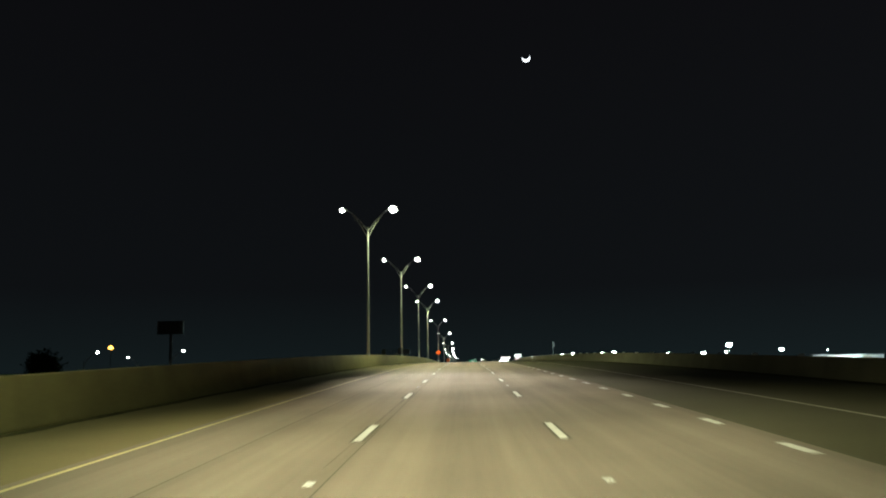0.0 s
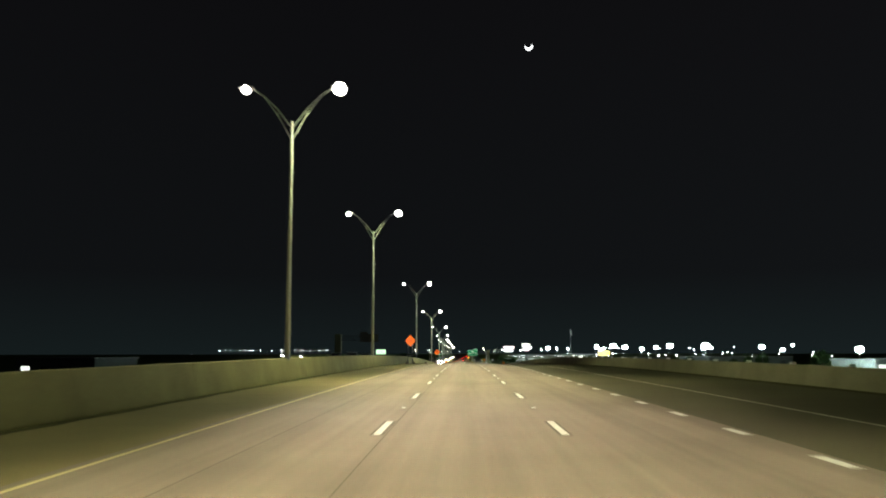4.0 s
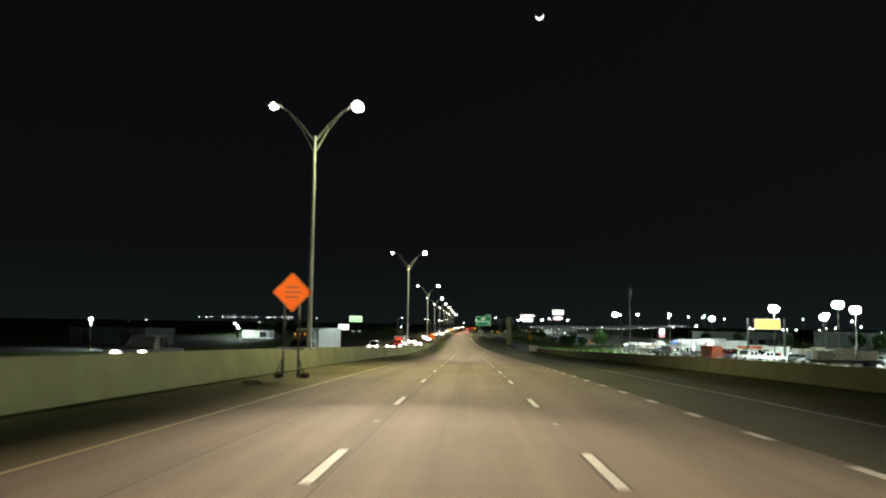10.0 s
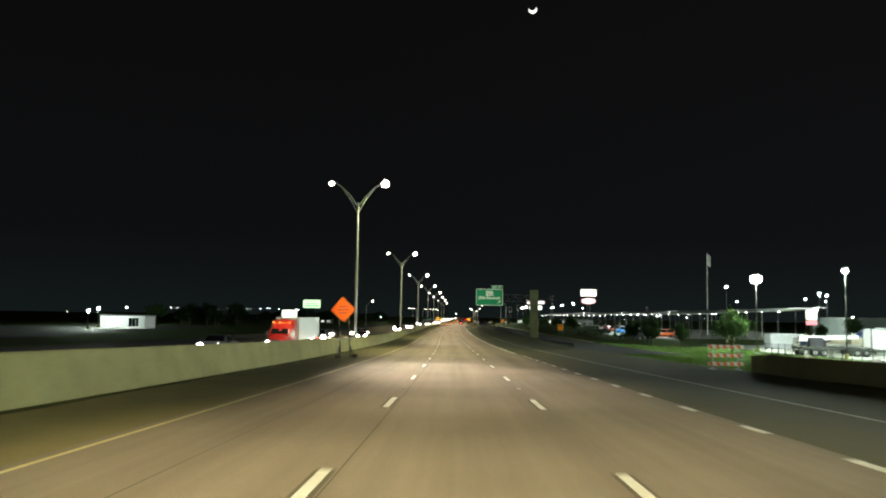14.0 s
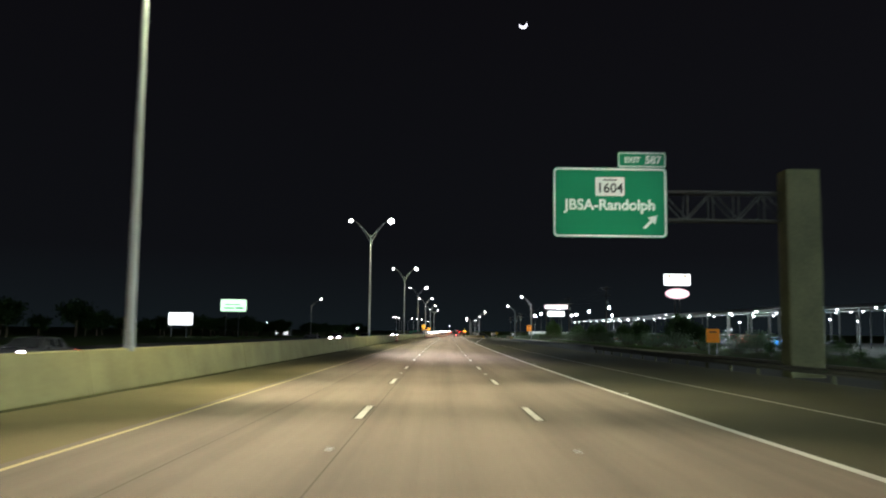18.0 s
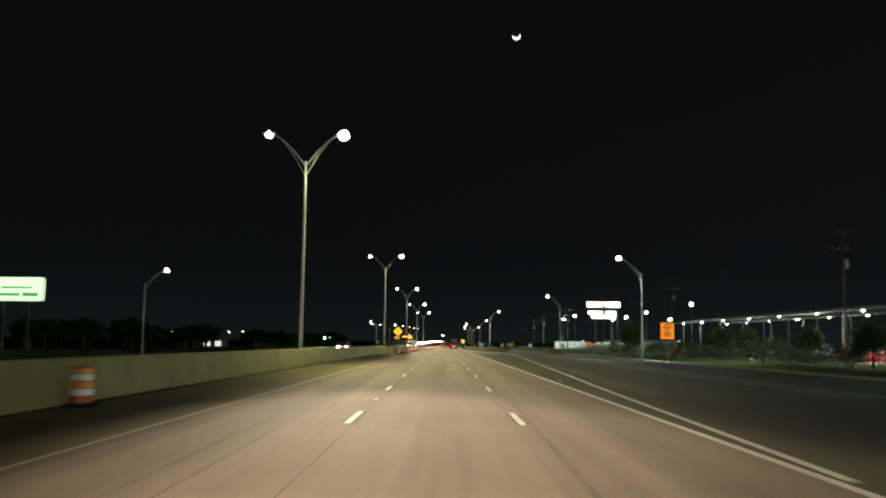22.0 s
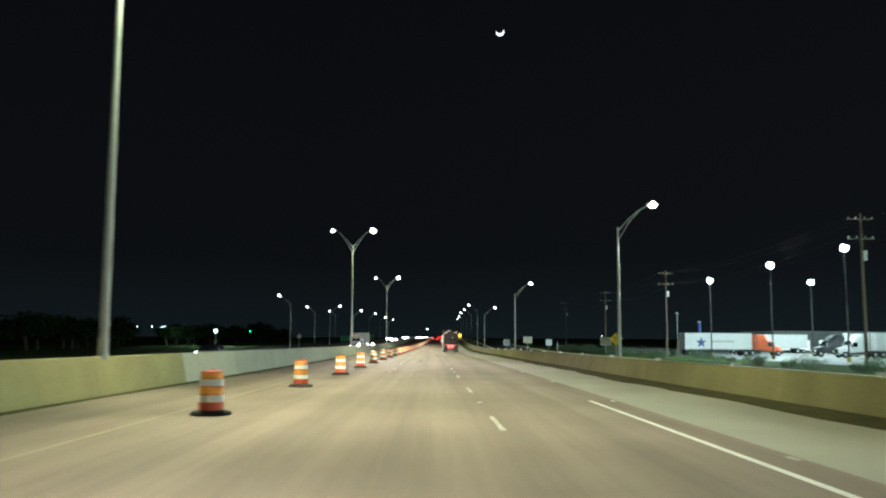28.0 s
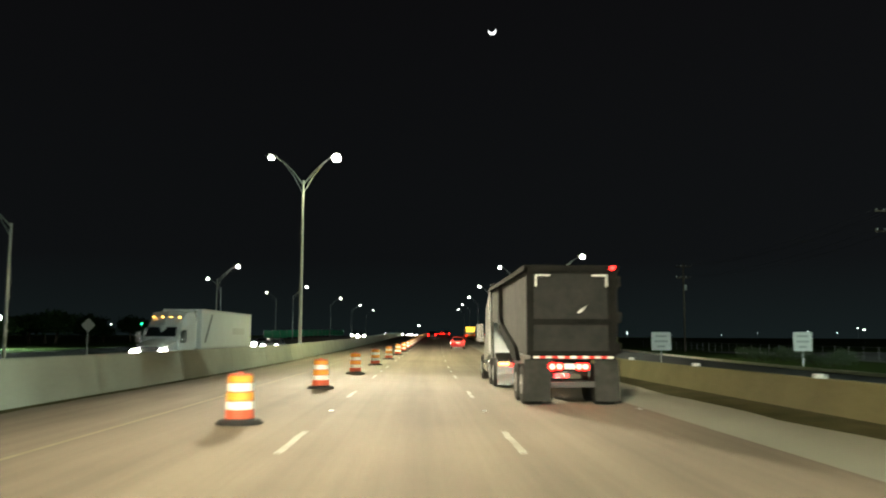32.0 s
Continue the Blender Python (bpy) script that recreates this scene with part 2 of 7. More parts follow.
# ---- building helpers ----
# the road's own line: metres along it, heading and slope in degrees
KNOTS = [
    (-320, 0.40, 2.2),
    (0.0, 0.40, 1.49),
    (32.8, 0.46, 1.19),
    (66.2, 0.49, 0.94),
    (99.1, 0.42, 0.54),
    (199.7, 0.33, 0.03),
    (232.9, 0.35, -0.28),
    (266.6, 0.41, -0.54),
    (299.9, 0.42, -0.86),
    (334.5, 0.40, -1.12),
    (368.7, 0.38, -1.33),
    (403.0, 0.38, -1.47),
    (436.4, 0.40, -1.55),
    (470.9, 0.73, -1.35),
    (573.2, 1.34, -0.81),
    (607.5, 1.57, -0.36),
    (640.8, 1.35, -0.18),
    (674.4, 1.04, -0.11),
    (708.3, 0.79, -0.06),
    (741.1, 0.63, -0.06),
    (774.5, 0.58, -0.11),
    (807.9, 0.62, -0.12),
    (840.9, 0.64, -0.15),
    (937.6, 0.54, -0.27),
    (968.1, 0.48, -0.35),
    (999.6, 0.48, -0.35),
    (1031.3, 0.53, -0.33),
    (1063.1, 0.71, -0.28),
    (1092, 0.52, -0.20), (1106, 0.15, -0.08), (1122, -0.30, 0.20), (1140, -0.60, 0.38), (1160, -0.60, 0.48), (1210, -0.55, 0.70), (1270, -0.55, 0.55), (1330, -0.50, 0.10), (1500, -0.50, 0.05),
]



def integrate():
    s, x, y, z = -320.0, 0.0, 0.0, 0.0
    rows, k = [], [a for a in KNOTS]
    ks, kh, kt = [a[0] for a in k], [a[1] for a in k], [a[2] for a in k]
    while s < 2600:
        h, t = np.interp(s, ks, kh), np.interp(s, ks, kt)
        rows.append((s, x, y, z, h, t))
        step = 2.0
        h2, t2 = np.interp(s + 1, ks, kh), np.interp(s + 1, ks, kt)
        x -= step * math.sin(radians(h2))
        y += step * math.cos(radians(h2))
        z += step * math.tan(radians(t2))
        s += step
    a = np.array(rows)
    for j in (1, 2, 3):
        a[:, j] -= np.interp(0.0, a[:, 0], a[:, j])
    return a


LINE = integrate()


def ref(s):
    """Place of the lane's middle and the heading and slope there."""
    return [float(np.interp(s, LINE[:, 0], LINE[:, j])) for j in (1, 2, 3, 4, 5)]


def W(s, X, h=0.0):
    x, y, z, hd, _ = ref(s)
    return Vector((x + X * math.cos(radians(hd)), y + X * math.sin(radians(hd)), z + h))


def at(s, X, h=0.0, turn=0.0, level=True):
    """A pose on the road: y ahead, x to the right. turn: degrees to the left."""
    x, y, z, hd, sl = ref(s)
    p = W(s, X, h)
    return pose(p.x, p.y, p.z, 0 if level else sl, 0, hd + turn)


def mesh_of(name, bm, mat, smooth=False):
    me = bpy.data.meshes.new(name)
    bmesh.ops.recalc_face_normals(bm, faces=bm.faces)
    bm.to_mesh(me)
    bm.free()
    me.materials.append(mat)
    if smooth:
        for p in me.polygons:
            p.use_smooth = True
    return me


def part(name, bm, mat, parent, label="", smooth=False):
    ob = new(name, mesh_of(name, bm, mat, smooth))
    ob.parent = parent
    if label:
        tagged(ob, label)
    return ob


def piece(name, me, parent, m):
    ob = new(name, me)
    ob.parent = parent
    ob.matrix_basis = m
    return ob


def thing(name, label, category, group="", kind=""):
    return tagged(new(name), label, category, group, kind)


def structure(name, bm, mat, label="", category=""):
    ob = new(name, mesh_of(name, bm, mat))
    return tagged(ob, label, category, "", "structure")


def box(bm, x0, x1, y0, y1, z0, z1, bevel=0.0):
    r = bmesh.ops.create_cube(bm, size=1.0, matrix=Matrix.Translation(((x0 + x1) / 2, (y0 + y1) / 2, (z0 + z1) / 2)) @ Matrix.Diagonal((abs(x1 - x0), abs(y1 - y0), abs(z1 - z0), 1)))
    if bevel:
        ed = list({e for v in r["verts"] for e in v.link_edges})
        bmesh.ops.bevel(bm, geom=ed, offset=bevel, segments=2, affect="EDGES", profile=0.6)
    return bm


def rod(bm, a, b, r0, r1=None, n=10):
    a, b = Vector(a), Vector(b)
    d = b - a
    m = Matrix.Translation((a + b) / 2) @ d.to_track_quat("Z", "Y").to_matrix().to_4x4()
    bmesh.ops.create_cone(bm, cap_ends=True, segments=n, radius1=r0, radius2=r0 if r1 is None else r1, depth=d.length, matrix=m)
    return bm


def tube(bm, pts, r, n=8):
    for a, b in zip(pts, pts[1:]):
        rod(bm, a, b, r, r, n)
    return bm


def prism(bm, outline, axis, a, b):
    """The outline (pairs) drawn out along axis 0, 1 or 2 from a to b."""
    def v(p, t):
        q = list(p)
        q.insert(axis, t)
        return bm.verts.new(q)
    lo, hi = [v(p, a) for p in outline], [v(p, b) for p in outline]
    bm.faces.new(lo), bm.faces.new(hi)
    k = len(outline)
    for i in range(k):
        bm.faces.new((lo[i], lo[(i + 1) % k], hi[(i + 1) % k], hi[i]))
    return bm


def B():
    return bmesh.new()


def lathe(bm, profile, n=20):
    """Turn pairs (radius, z) round the z axis."""
    rings = [[bm.verts.new((r * math.cos(2 * math.pi * i / n), r * math.sin(2 * math.pi * i / n), z)) for i in range(n)] for r, z in profile]
    for a, b in zip(rings, rings[1:]):
        for i in range(n):
            bm.faces.new((a[i], a[(i + 1) % n], b[(i + 1) % n], b[i]))
    bm.faces.new(rings[0][::-1]), bm.faces.new(rings[-1])
    return bm


def sweep(profile, s0, s1, step=6.0, X_of=None, uv=False):
    """A strip along the road; profile: pairs (X, h), open."""
    bm = B()
    lay = bm.loops.layers.uv.new("road") if uv else None
    count = max(2, int((s1 - s0) / step) + 1)
    rows = []
    for i in range(count):
        s = s0 + (s1 - s0) * i / (count - 1)
        dx = X_of(s) if X_of else 0.0
        rows.append([(bm.verts.new(W(s, X + dx, h)), X + dx, s) for X, h in profile])
    for a, b in zip(rows, rows[1:]):
        for j in range(len(profile) - 1):
            q = (a[j], a[j + 1], b[j + 1], b[j])
            f = bm.faces.new([v[0] for v in q])
            if uv:
                for lp, v in zip(f.loops, q):
                    lp[lay].uv = (v[1], v[2])
    return bm


# ---- ground and pavements ----
def ground_height(s, X):
    zr = ref(s)[2]
    far = float(np.interp(s, [-320, 390, 440, 500, 560, 600, 650, 700, 850, 1000, 1100, 2600], [-2.2, -2.2, -2.7, -3.9, -5.1, -5.6, -5.5, -5.2, -5.2, -6.4, -6.9, -5.2]))
    right = float(np.interp(s, [-320, 540, 650, 2600], [17.0, 17.0, 27.5, 27.5]))
    left = -43.0
    if left <= X <= right:
        return zr - 0.35
    d = (X - right) if X > right else (left - X)
    k = min(1.0, d / 13.0)
    k = k * k * (3 - 2 * k)
    return (zr - 0.35) * (1 - k) + far * k


def ground():
    bm = B()
    cols = [-3500, -1500, -700, -350, -180, -110, -75, -60, -54, -50, -46, -43, -30, -10, 8, 17, 20, 23, 25.5, 27.5, 30, 33, 36, 40.5, 46, 55, 75, 110, 180, 350, 700, 1500, 3500]
    rows = []
    sv = list(range(-320, 1500, 20)) + list(range(1500, 2600, 100)) + [2590]
    for s in sv:
        rows.append([bm.verts.new((W(s, X).x, W(s, X).y, ground_height(s, X))) for X in cols])
    first = [bm.verts.new((v.co.x, -3500, v.co.z)) for v in rows[0]]
    last = [bm.verts.new((v.co.x * 1.2, 6500, v.co.z)) for v in rows[-1]]
    rows = [first] + rows + [last]
    for a, b in zip(rows, rows[1:]):
        for j in range(len(cols) - 1):
            bm.faces.new((a[j], a[j + 1], b[j + 1], b[j]))
    ob = structure("ground", bm, GRASS, "dark grass and dirt ground beside the raised motorway", "ground")
    for p in ob.data.polygons:
        p.use_smooth = True


ground()


def right_edge(s):
    """Outer edge of the right shoulder."""
    return float(np.interp(s, [-320, 480, 560, 700, 760, 830, 881, 906, 940, 975, 1040, 1080, 2600], [15.0, 15.0, 14.6, 14.4, 13.5, 13.2, 13.0, 12.5, 10.9, 10.2, 10.0, 9.5, 9.3]))


def pavement():
    bm = B()
    lay = bm.loops.layers.uv.new("road")
    rows = []
    s = -320.0
    while s <= 2590:
        e = right_edge(s)
        cols = [-9.9, -5.75, -1.83, 1.83, 5.4, min(9.0, e - 0.3), e + 0.3]
        rows.append([(bm.verts.new(W(s, X)), X, s) for X in cols])
        s += 6.0 if s < 1400 else 40.0
    for a, b in zip(rows, rows[1:]):
        for j in range(6):
            q = (a[j], a[j + 1], b[j + 1], b[j])
            f = bm.faces.new([v[0] for v in q])
            for lp, v in zip(f.loops, q):
                lp[lay].uv = (v[1], v[2])
    return structure("road", bm, CONCRETE_ROAD, "tan worn concrete motorway pavement with dark joints and wheel tracks", "road")


ROAD = pavement()
structure("road_opposite", sweep([(-10.1, 0), (-20, 0), (-31, -0.1)], -320, 2590, 12, uv=True), CONCRETE_ROAD, "concrete carriageway beyond the median barrier", "road")
structure("road_frontage", sweep([(15.6, -0.18), (25.0, -0.22)], 560, 2590, 12), ASPHALT, "dark asphalt frontage road with a pale kerb", "road")
# toned down with the exit lane for the weaker light out there
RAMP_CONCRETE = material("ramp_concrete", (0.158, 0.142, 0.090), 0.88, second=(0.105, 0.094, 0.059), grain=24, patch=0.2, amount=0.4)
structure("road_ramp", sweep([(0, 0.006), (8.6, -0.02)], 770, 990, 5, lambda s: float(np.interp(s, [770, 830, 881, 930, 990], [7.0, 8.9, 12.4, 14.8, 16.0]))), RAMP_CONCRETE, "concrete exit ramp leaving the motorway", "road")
structure("road_frontage_opposite", sweep([(-33.0, -0.2), (-41.5, -0.2)], -320, 2590, 20), ASPHALT, "dark asphalt frontage road beyond the carriageway", "road")
structure("kerb", sweep([(25.0, -0.24), (25.0, -0.04), (25.25, -0.03), (25.35, -0.3)], 620, 1500, 8), BARRIER_NEW, "pale concrete kerb along the frontage road", "kerb")
structure("kerb_inner", sweep([(15.35, -0.3), (15.4, -0.03), (15.6, -0.04), (15.6, -0.2)], 960, 1500, 8), BARRIER_NEW, "pale concrete kerb along the frontage road", "kerb")


def shoulder():
    bm = B()
    rows = []
    s = 880.0
    while s <= 1700:
        rows.append((bm.verts.new(W(s, float(np.interp(s, [880, 905, 938, 1700], [11.5, 10.5, 5.9, 5.9])), 0.005)), bm.verts.new(W(s, right_edge(s) + 0.1, 0.005))))
        s += 6
    for a, b in zip(rows, rows[1:]):
        bm.faces.new((a[0], a[1], b[1], b[0]))
    structure("shoulder", bm, PALE_SHOULDER, "pale grey concrete shoulder beside the barrier", "road shoulder")


PALE_SHOULDER = material("pale_shoulder_concrete", (0.41, 0.40, 0.32), 0.88, second=(0.30, 0.29, 0.225), grain=24, patch=0.2, amount=0.4)
shoulder()


def stripe(name, X0, width, s0, s1, mat, label, X_of=None, h=0.006):
    ob = structure(name, sweep([(X0 - width / 2, h), (X0 + width / 2, h)], s0, s1, 6, X_of), mat, label, "road marking")
    return ob


for name_, a_, b_, paint_ in (("edge_line_yellow", -320, 855, PAINT_YELLOW), ("edge_line_yellow_next", 926, 2000, PAINT_FADED)):
    stripe(name_, -5.56, 0.10, a_, b_, paint_, "worn pale yellow edge line along the inner shoulder")
stripe("edge_line_right", 8.85, 0.12, -320, 745, PAINT_OLD, "thin worn white edge line by the right shoulder", lambda s: float(np.interp(s, [-320, 600, 700, 745], [0, 0, -0.35, -0.9])))
stripe("edge_line_ramp", 5.10, 0.14, 872, 962.5, PAINT_WHITE, "white line where the exit ramp has left the road")
stripe("edge_line_exit", 5.15, 0.18, 545, 872, PAINT_WHITE, "wide solid white line beside the exit lane", lambda s: float(np.interp(s, [545, 800, 872], [0.1, -0.1, -0.05])))
stripe("gore_line", 0.0, 0.18, 752, 905, PAINT_WHITE, "white line that bounds the exit gore", lambda s: float(np.interp(s, [752, 773, 790, 824, 842, 860, 881, 905], [5.35, 6.2, 7.1, 8.75, 9.65, 10.5, 11.7, 12.6])))

# fading headlight right of the lanes is put into this darker colour
SIDE_LANE = material("older_dimmed_concrete", (0.112, 0.102, 0.056), 0.88, second=(0.076, 0.070, 0.038), grain=24, patch=0.2, amount=0.4)
# the loss of warm headlight by the barrier is coloured in as darker olive
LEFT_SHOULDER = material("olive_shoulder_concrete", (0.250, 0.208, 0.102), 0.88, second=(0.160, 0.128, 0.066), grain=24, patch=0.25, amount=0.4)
structure("shoulder_left", sweep([(-9.4, 0.004), (-5.80, 0.004)], -320, 930, 6), LEFT_SHOULDER, "stained concrete shoulder beside the median barrier, toned olive for weaker light", "road shoulder")


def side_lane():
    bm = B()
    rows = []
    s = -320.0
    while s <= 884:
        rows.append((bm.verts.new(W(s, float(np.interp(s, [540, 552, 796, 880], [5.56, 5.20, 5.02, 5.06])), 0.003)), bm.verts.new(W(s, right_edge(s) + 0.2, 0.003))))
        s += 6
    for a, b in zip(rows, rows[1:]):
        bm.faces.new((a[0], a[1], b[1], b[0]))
    structure("side_lane", bm, SIDE_LANE, "older concrete of exit lane and shoulder, darkened for fading headlight", "road")


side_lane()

# sealed joints between the lanes
for X, end in ((-3.75, 720), (-1.66, 830)):
    ob = part("joint_seal", sweep([(X - 0.014, 0.004), (X + 0.014, 0.004)], -120, end, 6), SEAL, ROAD)

# ---- lane dashes, markers, tyre marks ----
PERIOD, DASH, FIRST = 12.192, 3.048, 15.17


def dash_mesh(name, width, mat, length=DASH, ragged=0.0, seed=1, h=0.012):
    rnd = random.Random(seed)
    bm = B()
    n = 8
    left = [bm.verts.new((-width / 2 + rnd.uniform(-1, 1) * ragged, length * i / n, h)) for i in range(n + 1)]
    right = [bm.verts.new((width / 2 + rnd.uniform(-1, 1) * ragged, length * i / n, h)) for i in range(n + 1)]
    for i in range(n):
        bm.faces.new((left[i], right[i], right[i + 1], left[i + 1]))
    return mesh_of(name, bm, mat)


def markings():
    fresh, border = dash_mesh("lane_dash", 0.15, PAINT_WHITE, ragged=0.004), dash_mesh("dash_border", 0.27, SEAL, DASH + 0.12, 0.004, 2, 0.006)
    worn = [dash_mesh("lane_dash", 0.12, PAINT_OLD, ragged=0.018, seed=k) for k in (3, 4, 5)]
    dotted = [dash_mesh("dotted_dash", 0.20, PAINT_WHITE, 1.3, 0.022, seed) for seed in (7, 8)]
    bm = B()
    prism(bm, [(-0.05, 0.0), (-0.035, 0.02), (0.035, 0.02), (0.05, 0.0)], 0, -0.055, 0.055)
    marker = mesh_of("reflector_marker", bm, REFLECTOR)
    k = -6
    while FIRST + k * PERIOD < 1420:
        s = FIRST + k * PERIOD
        for X in (-1.83, 1.83):
            if X < 0 and 836 < s < 985:
                continue
            m = at(s, X, 0, level=False)
            if s > 836:
                piece("lane_dash", worn[k % 3], ROAD, m)
            else:
                piece("lane_dash", fresh, ROAD, m)
                if s > -20:
                    piece("dash_border", border, ROAD, at(s - 0.06, X, 0, level=False))
            if k % 2 == 0 and s > -20:
                piece("reflector_marker", marker, ROAD, at(s - 4.57, X, 0.004, level=False))
        k += 1
    # short wide dashes that part the exit lane
    k = -8
    while k * 4.555 < 538:
        s = k * 4.555 - 0.93
        piece("dotted_dash", dotted[k % 2], ROAD, at(s, float(np.interp(s, [0, 60, 120, 320], [5.2, 5.2, 5.3, 5.42])), 0, level=False))
        k += 1
    # markers along the wide exit line
    s = 560.0
    while s < 1120:
        piece("reflector_marker", marker, ROAD, at(s, 5.42 if s < 900 else 5.75, 0.004, level=False))
        s += PERIOD if s > 820 else PERIOD * 2


markings()


def tyre_mark(s0, s1, X0, X1, width, seed):
    rnd = random.Random(seed)
    bm = B()
    n = max(6, int((s1 - s0) / 1.5))
    rows = []
    for i in range(n + 1):
        f = i / n
        X = X0 + (X1 - X0) * (f ** 1.5 if 785 < s0 < 812 else f) + 0.02 * math.sin(5 * f + seed)
        w = 0.62 * width * (0.35 + 0.65 * math.sin(math.pi * min(1, max(0, f))) ** 0.4) * rnd.uniform(0.8, 1.1)
        rows.append((bm.verts.new(W(s0 + (s1 - s0) * f, X - w / 2, 0.005)), bm.verts.new(W(s0 + (s1 - s0) * f, X + w / 2, 0.005))))
    for a, b in zip(rows, rows[1:]):
        bm.faces.new((a[0], a[1], b[1], b[0]))
    part("tyre_mark", bm, FRESH_RUBBER if 1005 < s0 < 1012 else RUBBER_MARK, ROAD)


for i, (s0, s1, X0, X1, w) in enumerate(((70, 138, 1.66, 2.3, 0.20), (74, 132, 1.38, 1.95, 0.17), (205, 262, -0.75, -0.7, 0.15), (200, 245, 1.75, 2.1, 0.18), (200, 240, 1.45, 1.7, 0.14), (240, 285, 1.40, 1.5, 0.15),
                                         (262, 300, 0.9, 1.2, 0.2), (266, 296, -0.5, -0.6, 0.15), (698, 738, -0.70, -0.16, 0.18), (700, 736, -0.34, 0.14, 0.17), (704, 745, 1.95, 1.9, 0.2), (750, 764, -3.5, -3.7, 0.16), (750, 765, -2.95, -3.2, 0.16), (748, 766, 1.8, 2.2, 0.18),
                                         (787, 810, -0.30, 0.07, 0.12), (786, 811, 0.02, 0.50, 0.13), (811, 830, 0.38, 2.22, 0.16), (811.5, 830, 0.72, 2.50, 0.16), (852, 868, -2.0, -1.0, 0.11), (856, 872, -1.2, -0.7, 0.09),
                                         (1009, 1021, -0.70, -0.58, 0.11), (1008.5, 1022, -0.40, -0.28, 0.12), (1041, 1051, -1.7, -3.0, 0.13), (1041, 1050, -1.5, -2.7, 0.12), (1027.4, 1033.5, -0.86, -0.74, 0.09), (1028, 1032.6, -0.70, -0.58, 0.08), (12, 48, -1.9, -1.75, 0.10))):
    tyre_mark(s0, s1, X0, X1, w, i)


# ---- barriers ----
def barrier_mesh(height, toe, top, mat, length=9.0):
    bm = B()
    outline = [(-toe, -0.3), (-toe, 0.08), (-top, height - 0.03), (-top + 0.03, height), (top - 0.03, height), (top, height - 0.03), (toe, 0.08), (toe, -0.3)]
    prism(bm, outline, 1, 0.0, length - 0.02)
    return mesh_of("barrier_segment", bm, mat)


PARAPET = material("grey_parapet_concrete", (0.29, 0.26, 0.165), 0.9, second=(0.18, 0.16, 0.10), grain=9, patch=0.6, bump=0.12, amount=0.4, vary=0.10)
# darker, yellower tone than the other barrier concretes
BARRIER_RAMP = material("dark_olive_barrier_concrete", (0.235, 0.214, 0.095), 0.9, second=(0.145, 0.128, 0.056), grain=9, patch=0.6, bump=0.12, amount=0.4, vary=0.10)


def barriers():
    old, clean = barrier_mesh(1.2, 0.34, 0.12, BARRIER), barrier_mesh(1.2, 0.34, 0.12, BARRIER_NEW)
    low, ramp_low = barrier_mesh(0.93, 0.30, 0.11, PARAPET), barrier_mesh(0.93, 0.30, 0.11, BARRIER_RAMP)
    bm = B()
    prism(bm, [(-0.07, 0), (-0.055, 0.11), (0.055, 0.11), (0.07, 0)], 0, -0.12, 0.12)
    dot = mesh_of("barrier_reflector", bm, REFLECTOR)
    median = tagged(new("barrier_median"), "olive-grey concrete median barrier with stains and joints", "barrier", "", "structure")
    s = -99.0
    while s < 1320:
        if not 968 < s < 977:
            piece("barrier_segment", clean if s > 972 else old, median, at(s, -9.66, 0, level=False))
        else:
            piece("barrier_segment", clean, median, at(s, -9.66, 0, level=False))
        s += 9.0
    right = tagged(new("barrier_right"), "concrete parapet with small reflectors along the right shoulder", "barrier", "", "structure")
    s = -99.0
    while s < 510:
        piece("barrier_segment", low, right, at(s, 15.3, 0, level=False))
        s += 9.0
    s = -10.0
    while s < 515:
        piece("barrier_reflector", dot, right, at(s, 15.3, 0.93, level=False))
        s += 6.1
    bm = B()
    prism(bm, [(0, -0.3), (0, 0.93), (1.9, 0.80), (1.9, -0.3)], 0, -0.2, 0.2)
    tip = mesh_of("barrier_end", bm, PARAPET)
    piece("barrier_end", tip, right, at(513.0, 15.3, 0, level=False))
    ramp = tagged(new("barrier_ramp"), "concrete barrier between motorway and frontage road", "barrier", "", "structure")
    s = 908.0
    while s < 1320:
        X = right_edge(s) + 0.32
        turn = -math.degrees(math.atan2(right_edge(s + 9) - right_edge(s), 9.0))
        piece("barrier_segment", ramp_low, ramp, at(s, X, 0 if s < 1040 else -0.10, turn, level=False))
        if s > 920:
            piece("barrier_reflector", dot, ramp, at(s + 4, X - 0.1, 0.93 if s < 1040 else 0.83, level=False))
        s += 9.0
    s = 892.0
    side = tagged(new("barrier_side"), "short concrete barrier on the far side of the exit ramp", "barrier", "", "structure")
    while s < 946:
        piece("barrier_segment", low, side, at(s, 21.4 + (s - 892) * 0.05, -0.1, 0, level=False))
        s += 9.0


barriers()

# ---- street lights ----
POLE = material("aged_galvanised_pole", (0.42, 0.43, 0.40), 0.55, metal=0.3, second=(0.30, 0.31, 0.29), grain=6, patch=1.2, bump=0.03)


